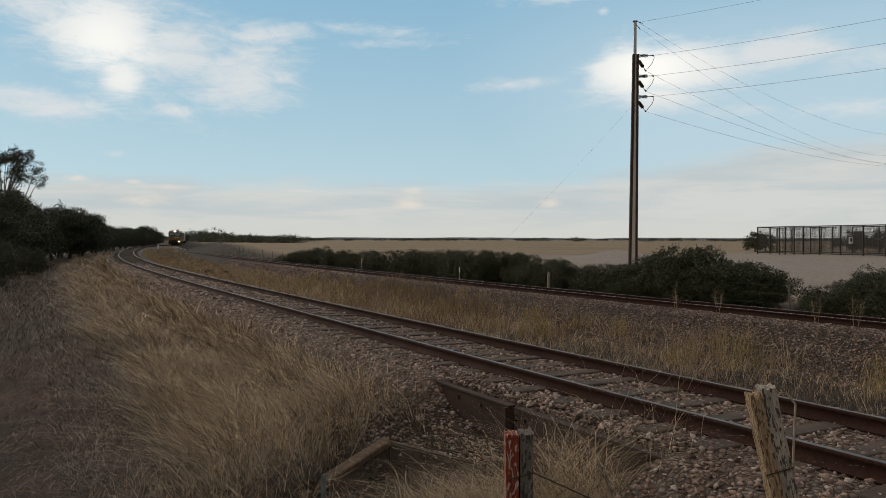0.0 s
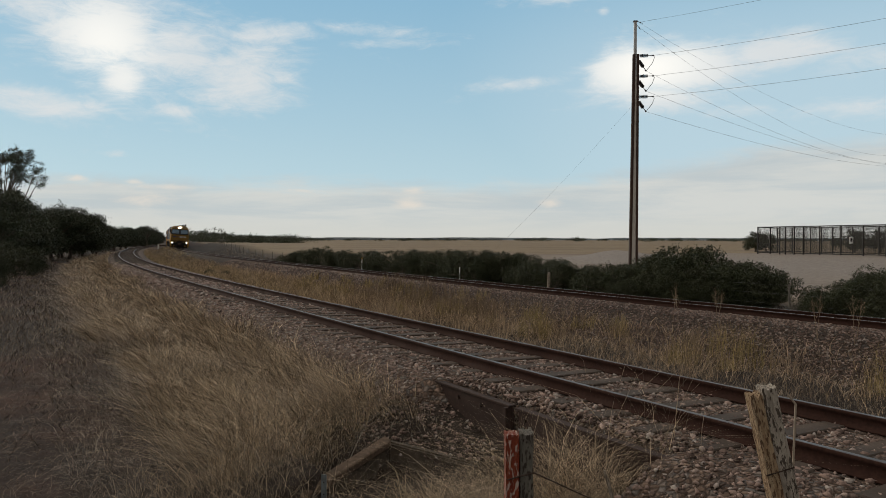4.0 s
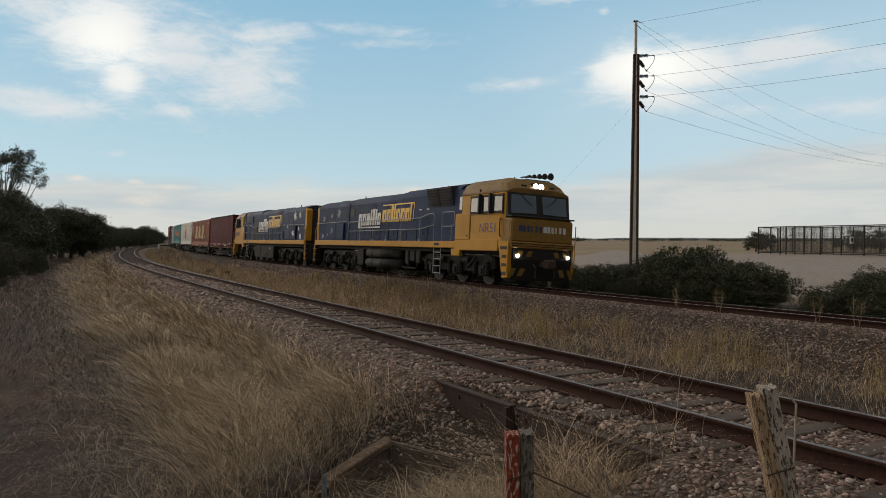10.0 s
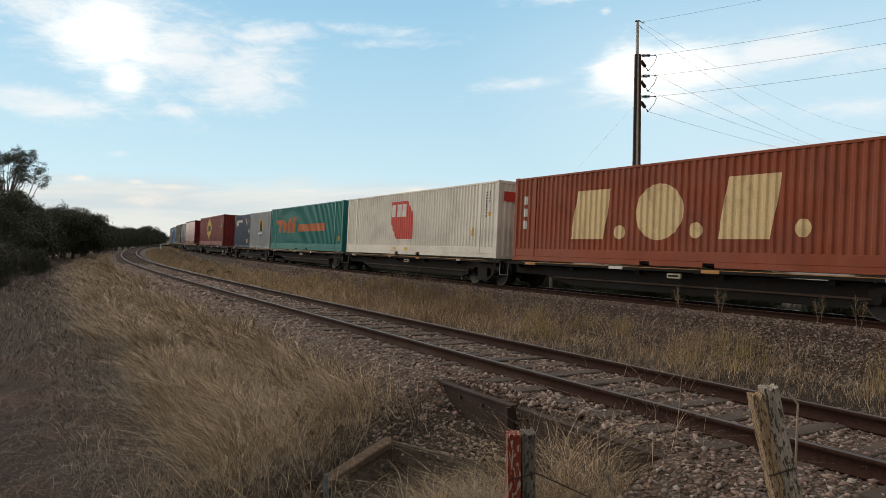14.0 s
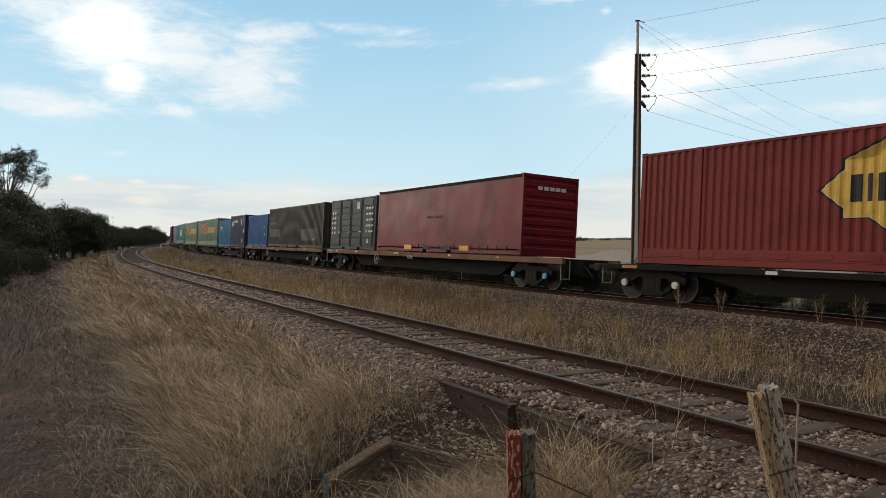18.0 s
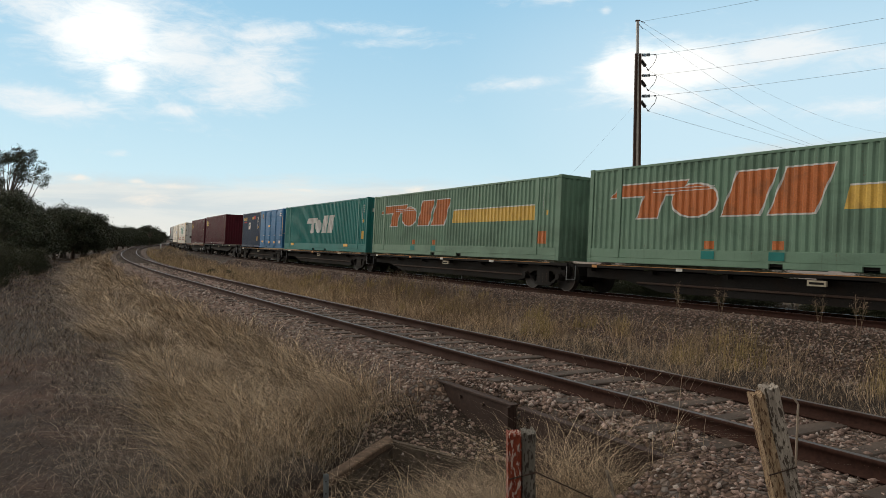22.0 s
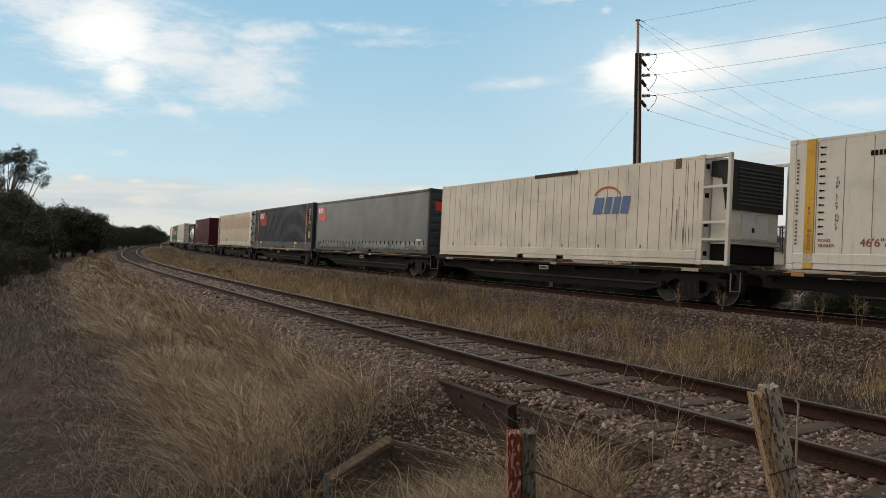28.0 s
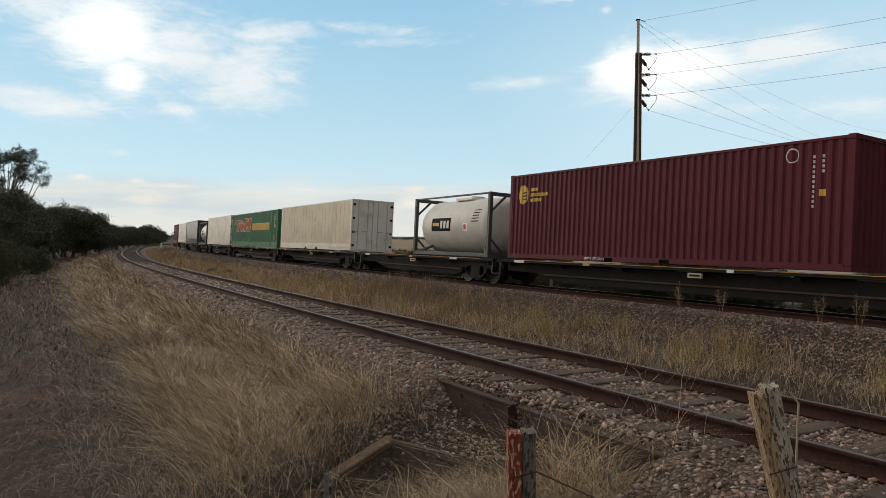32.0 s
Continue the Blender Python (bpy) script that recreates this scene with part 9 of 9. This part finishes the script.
wire("earth_wire", "thin earth wire at the pole's top", top - Vector((0, 0, 0.3)), Vector((150, 190, top.z + 37.1)), 17.4, 0.008, 40)
wire("guy_wire", "thin guy wire from pole to ground", O + Vector((-0.2, 0, 11.5)), (2.5, 60, -0.95), 0.3, 0.004)


def mesh_fence():
    """A high enclosure of dark mesh panels between posts."""
    c = new("mesh_fence")
    tagged(c, "high dark wire-mesh security fence on bare ground", "fence")
    a, b = Vector((35.4, 80.0, 0)), Vector((41.1, 66.0, 0))
    way = b - a
    stops = [0, 0.115, 0.2, 0.25, 0.325, 0.4, 0.53, 0.69, 0.85, 1.0, 1.2, 1.4, 1.7, 2.0, 2.3]
    back = Vector((5.0, 6.0, 0))
    for row, (org, z0) in enumerate(((a, 0.18), (a + back, 0.2))):
        pts = [org + way * f * (1 if row == 0 else 1.25) for f in stops]
        for i, p in enumerate(pts):
            part("post", bx(bmesh.new(), p.x - 0.055, p.x + 0.055, p.y - 0.055, p.y + 0.055, z0 - 0.5, 3.12), MESH_STEEL, c)
            if i + 1 < len(pts):
                q = pts[i + 1]
                bm = bmesh.new()
                cyl(bm, (p.x, p.y, 3.08), (q.x, q.y, 3.08), 0.05, 6)
                cyl(bm, (p.x, p.y, z0 + 0.08), (q.x, q.y, z0 + 0.08), 0.05, 6)
                part("rail", bm, MESH_STEEL, c)
                bm = bmesh.new()
                n = max(3, int((q - p).length / 0.075))
                for k in range(1, n):
                    u = p.lerp(q, k / n)
                    cyl(bm, (u.x, u.y, z0 + 0.08), (u.x, u.y, 3.08), 0.0105, 3)
                for k in range(1, 38):
                    z = z0 + 0.1 + k * 0.075
                    cyl(bm, (p.x, p.y, z), (q.x, q.y, z), 0.0105, 3)
                part("mesh_panel", bm, MESH_STEEL, c)
    p, q = a, a + back
    bm = bmesh.new()
    for z in (0.3, 3.08):
        cyl(bm, (p.x, p.y, z), (q.x, q.y, z), 0.05, 6)
    part("end_rail", bm, MESH_STEEL, c)
    m = a + way * 0.76
    part("sign", bx(bmesh.new(), m.x - 0.2, m.x + 0.2, m.y - 0.13, m.y - 0.1, 1.3, 1.95), WHITE, c, "small white sign on the mesh")
    part("sign_bar", bx(bmesh.new(), m.x - 0.08, m.x + 0.08, m.y - 0.14, m.y - 0.131, 1.5, 1.85), MESH_STEEL, c)


mesh_fence()


def old_wood(name, a, b, grain):
    def build(n, bs):
        v = obj_vec(n)
        s = n.add("ShaderNodeSeparateXYZ")
        n.put(s.inputs[0], v)
        long = n.noise(n.xyz(n.m("MULTIPLY", s.outputs[0], 14), n.m("MULTIPLY", s.outputs[1], 14), n.m("MULTIPLY", s.outputs[2], 2.2)), 2.5, 6, 0.7)
        fleck = n.noise(n.xyz(n.m("MULTIPLY", s.outputs[0], 40), n.m("MULTIPLY", s.outputs[1], 40), n.m("MULTIPLY", s.outputs[2], 12)), 1.6, 4, 0.6)
        c = n.mix(n.span(long, 0.35, 0.65), a, b)
        c = n.mix(n.span(fleck, 0.52, 0.58, 0, 0.9, True), c, grain)
        c = n.mix(n.span(long, 0.6, 0.66, 0, 0.85, True), c, (0.02, 0.015, 0.012))
        n.put(bs.inputs["Base Color"], c)
        bump(n, bs, n.m("ADD", long, fleck), 0.8, 0.03)
    return material(name, build, 0.9, 0, 0.2)


RED_POST = old_wood("peeling_red_paint", (0.16, 0.03, 0.018), (0.27, 0.06, 0.03), (0.5, 0.4, 0.34))
GREY_POST = old_wood("weathered_grey_wood", (0.13, 0.12, 0.1), (0.2, 0.18, 0.155), (0.045, 0.035, 0.03))
SPLIT_POST = old_wood("split_post_wood", (0.25, 0.155, 0.085), (0.5, 0.38, 0.25), (0.1, 0.052, 0.032))
LEAN_POST = old_wood("cracked_bleached_wood", (0.28, 0.24, 0.2), (0.52, 0.46, 0.39), (0.06, 0.045, 0.035))
PALE_POST = old_wood("bleached_post_wood", (0.24, 0.2, 0.16), (0.36, 0.31, 0.25), (0.12, 0.09, 0.07))


def rough_post(bm, x0, x1, y0, y1, z0, z1, seed, n=14, m=5, jag=0.03):
    """An uneven squared timber with a broken top."""
    ring = []
    per = [(x0 + (x1 - x0) * i / m, y0) for i in range(m)] + [(x1, y0 + (y1 - y0) * i / m) for i in range(m)] + \
          [(x1 - (x1 - x0) * i / m, y1) for i in range(m)] + [(x0, y1 - (y1 - y0) * i / m) for i in range(m)]
    cx, cy = (x0 + x1) / 2, (y0 + y1) / 2
    for j in range(n + 1):
        row = []
        for i, (x, y) in enumerate(per):
            k = 1 + 0.1 * noise.noise((x * 9 + seed, y * 9, j * 0.5)) + 0.06 * noise.noise((i * 1.7, j * 0.2, seed))
            z = z0 + (z1 - z0) * j / n + (jag * noise.noise((i * 0.8, seed, 3)) * 1.6 if j == n else 0)
            row.append(bm.verts.new((cx + (x - cx) * k, cy + (y - cy) * k, z)))
        ring.append(row)
    for p, q in zip(ring, ring[1:]):
        for i in range(len(p)):
            k = (i + 1) % len(p)
            bm.faces.new((p[i], p[k], q[k], q[i]))
    bm.faces.new(ring[-1])
    bm.faces.new(ring[0][::-1])
    bmesh.ops.recalc_face_normals(bm, faces=bm.faces[:])
    return bm


post = new("fence_post")
post.location = (0.43, 4.05, -0.62)
tagged(post, "broken timber post with peeling red paint on one face", "post", "old posts by the drain")
part("red_half", rough_post(bmesh.new(), -0.077, 0.0, -0.08, 0.05, 0.0, 1.19, 2.0), RED_POST, post, "half with peeling red paint")
part("grey_half", rough_post(bmesh.new(), 0.004, 0.083, -0.065, 0.06, 0.0, 1.2, 5.0), GREY_POST, post, "bare grey half")
bm = bmesh.new()
for a, b in (((-0.07, -0.09, 0.95), (0.08, -0.09, 0.99)), ((0.08, -0.09, 0.99), (0.5, 0.2, 0.72))):
    cyl(bm, a, b, 0.004, 5)
part("wire_loop", bm, RUST, post)

lean = new("leaning_post")
lean.matrix_basis = Matrix.Translation((2.1, 4.0, -0.6)) @ Matrix.Rotation(radians(-12.3), 4, "Y") @ Matrix.Rotation(radians(-8), 4, "Z") @ Matrix.Diagonal((0.86, 0.86, 0.985, 1))
tagged(lean, "leaning split wooden post, weathered and cracked", "post", "old posts by the drain")
part("heartwood", rough_post(bmesh.new(), -0.085, -0.01, -0.08, 0.06, 0, 1.47, 8.0, 18), SPLIT_POST, lean, "yellowish split face")
part("sapwood", rough_post(bmesh.new(), -0.008, 0.085, -0.07, 0.07, 0, 1.5, 11.0, 18), LEAN_POST, lean, "bleached grey face")
for z in (1.02, 0.62):
    bm = bmesh.new()
    for a, b in (((-0.09, -0.085, z), (0.09, -0.08, z + 0.02)), ((0.09, -0.08, z + 0.02), (0.09, 0.08, z))):
        cyl(bm, a, b, 0.004, 5)
    part("wire_loop", bm, RUST, lean)


def stem(name, label, pts, r, mat):
    bm = bmesh.new()
    for i, (p, q) in enumerate(zip(pts, pts[1:])):
        cyl(bm, p, q, r * (1 - 0.12 * i), 6, r * (1 - 0.12 * (i + 1)))
    return tagged(part(name, bm, mat), label, "dead stem", "dead stems by the track")


stem("dead_stem", "thin bare upright dead stem", [(2.02, 4.1, -0.6), (2.02, 4.1, 0.1), (2.05, 4.12, 0.72), (2.0, 4.14, 0.79), (1.93, 4.16, 0.85)], 0.008, GREY_STRAW)
stem("dead_stem", "thin bleached broken branch on the stones", [(1.18, 4.85, -0.5), (1.2, 4.9, -0.2), (1.13, 4.95, 0.06)], 0.016, PALE_POST)


GIRDER = plain("dark_rusted_plate", (0.034, 0.017, 0.012), 0.85, 0.0, 0.35, 5, (0.02, 0.012, 0.01), 0.6)


def drain():
    """Steel edge girders beside the siding and the concrete wing wall of the drain."""
    th = float(SIDING.at(12.3)[2])
    ox, oy, _ = SIDING.at(12.3)
    base = Matrix.Translation((float(ox), float(oy), 0)) @ Matrix.Rotation(th, 4, "Z")
    for s0, s1, name in ((0.42, 2.15, "edge_girder"), (-1.85, 0.3, "edge_girder")):
        g = new(name)
        g.matrix_basis = base
        tagged(g, "rusty steel edge girder of a small track bridge", "girder", "bridge girders")
        bm = bmesh.new()
        bx(bm, s0, s1, 1.52, 1.56, -0.85, -0.2, 0.006)
        part("web", bm, GIRDER, g)
        box_part("top_flange", GIRDER, g, s0, s1, 1.5, 1.6, -0.205, -0.18, bevel=0.004)
        box_part("bottom_flange", GIRDER, g, s0, s1, 1.44, 1.68, -0.875, -0.85, bevel=0.004)
        k = s0 + 0.03
        box_part("stiffener", GIRDER, g, k - 0.02, k + 0.02, 1.56, 1.64, -0.85, -0.205)
        for i in range(4):
            x = s0 + 0.12 + (s1 - s0 - 0.24) * i / 3
            part("bolt_head", cyl(bmesh.new(), (x, 1.56, -0.3), (x, 1.585, -0.3), 0.022, 6), RUST, g)
    w0 = new("wing_wall")
    tagged(w0, "weathered concrete wing wall with a sloping top", "retaining wall")
    bm = bmesh.new()
    rows = [(*WALL[0], -0.86), (*WALL[1], -0.65), (*WALL[2], -0.84), (-1.75, 6.06, -1.0)]
    back = [(0.47, 8.0), (-0.67, 8.23), (-1.54, 6.65), (-1.84, 6.11)]
    rings = [[bm.verts.new(p) for p in ((x, y, -1.6), (x, y, z), (u, v, z + 0.015), (u, v, -1.6))] for (x, y, z), (u, v) in zip(rows, back)]
    for p, q in zip(rings, rings[1:]):
        for i in range(4):
            j = (i + 1) % 4
            bm.faces.new((p[i], q[i], q[j], p[j]))
    bm.faces.new(rings[0])
    bm.faces.new(rings[-1][::-1])
    bmesh.ops.recalc_face_normals(bm, faces=bm.faces[:])
    bmesh.ops.bevel(bm, geom=bm.edges[:], offset=0.02, segments=2, affect="EDGES")
    part("wall_body", bm, OLD_CONCRETE, w0)
    bm = bmesh.new()
    rings = [[bm.verts.new(p) for p in ((x + 0.02, y - 0.02, z - 0.05), (x + 0.02, y - 0.02, z + 0.03), (u, v, z + 0.05), (u, v, z - 0.05))] for (x, y, z), (u, v) in list(zip(rows, back))[1:]]
    for p, q in zip(rings, rings[1:]):
        for i in range(4):
            j = (i + 1) % 4
            bm.faces.new((p[i], q[i], q[j], p[j]))
    bm.faces.new(rings[0])
    bm.faces.new(rings[-1][::-1])
    bmesh.ops.recalc_face_normals(bm, faces=bm.faces[:])
    bmesh.ops.bevel(bm, geom=bm.edges[:], offset=0.012, segments=1, affect="EDGES")
    part("coping", bm, CONCRETE, w0, "paler reddish coping on the sloping top")


drain()
stake = new("marker_stake")
stake.location = (-0.875, 5.2, -1.5)
tagged(stake, "short grey galvanised steel stake in the weeds", "stake")
bm = bx(bmesh.new(), -0.02, 0.02, -0.004, 0.004, 0, 1.445, 0.002)
bx(bm, -0.004, 0.004, 0.004, 0.03, 0, 1.44, 0.002)
part("angle_bar", bm, plain("dull_galvanised_steel", (0.14, 0.16, 0.17), 0.6, 0.3, 0.25, 8, (0.09, 0.07, 0.05), 0.4), stake)
for z in (1.39, 1.3):
    part("bolt_hole", cyl(bmesh.new(), (0, -0.0055, z), (0, -0.0035, z), 0.006, 8), BLACK, stake)


def line_fence():
    """Wire fence beyond the main line."""
    c = new("wire_fence")
    tagged(c, "old wire fence with thin posts along the line", "fence")
    s, rd2 = 4.0, random.Random(31)
    last = None
    while s < 215:
        off = -6.2 - 0.035 * max(0, s - 60) + rd2.uniform(-0.1, 0.1)
        x, y, _ = MAIN.at(s, off)
        x, y = float(x), float(y)
        z = float(ground_z(np.array([x]), np.array([y]), False)[0])
        thick = rd2.random() < 0.08
        r = 0.07 if thick else 0.035
        part("post", cyl(bmesh.new(), (x, y, z - 0.2), (x + rd2.uniform(-0.05, 0.05), y, z + (1.25 if thick else 1.1)), r, 7), PALE_POST if thick else GREY_POST, c)
        if last:
            bm = bmesh.new()
            for h in (0.4, 0.75, 1.05):
                cyl(bm, (last[0], last[1], last[2] + h), (x, y, z + h), 0.003, 3)
            part("wire", bm, WIRE, c)
        last = (x, y, z)
        s += 8.5 if s < 60 else 6.0


line_fence()
for s, r, tall, mat in ((45.6, 0.05, 1.15, WHITE), (31.5, 0.028, 0.95, WHITE), (44.6, 0.085, 1.05, PALE_POST), (23.5, 0.075, 1.0, PALE_POST)):
    x, y, _ = MAIN.at(s, -4.6)
    m = new("marker_post" if mat is WHITE else "fence_post")
    m.location = (float(x), float(y), float(ground_z(np.array([float(x)]), np.array([float(y)]), False)[0]))
    tagged(m, "thin white marker stake beside the main line" if mat is WHITE else "weathered grey timber fence post beside the line", "marker post" if mat is WHITE else "post")
    part("stake", cyl(bmesh.new(), (0, 0, -0.2), (0.02, 0, tall), r, 8, r * 0.9), mat, m)
    part("cap", cyl(bmesh.new(), (0.02, 0, tall), (0.022, 0, tall + 0.1), r * 0.92, 8, r * 0.7), YELLOW if s == 45.6 else mat, m)
m2 = new("marker_post")
x, y, _ = SIDING.at(178.0, -2.6)
m2.location = (float(x), float(y), -0.6)
tagged(m2, "small white marker post beside the siding", "marker post")
part("stake", cyl(bmesh.new(), (0, 0, -0.2), (0, 0, 0.9), 0.14, 8), WHITE, m2)
part("cap", cyl(bmesh.new(), (0, 0, 0.9), (0, 0, 1.0), 0.17, 8), WHITE, m2)

motions()
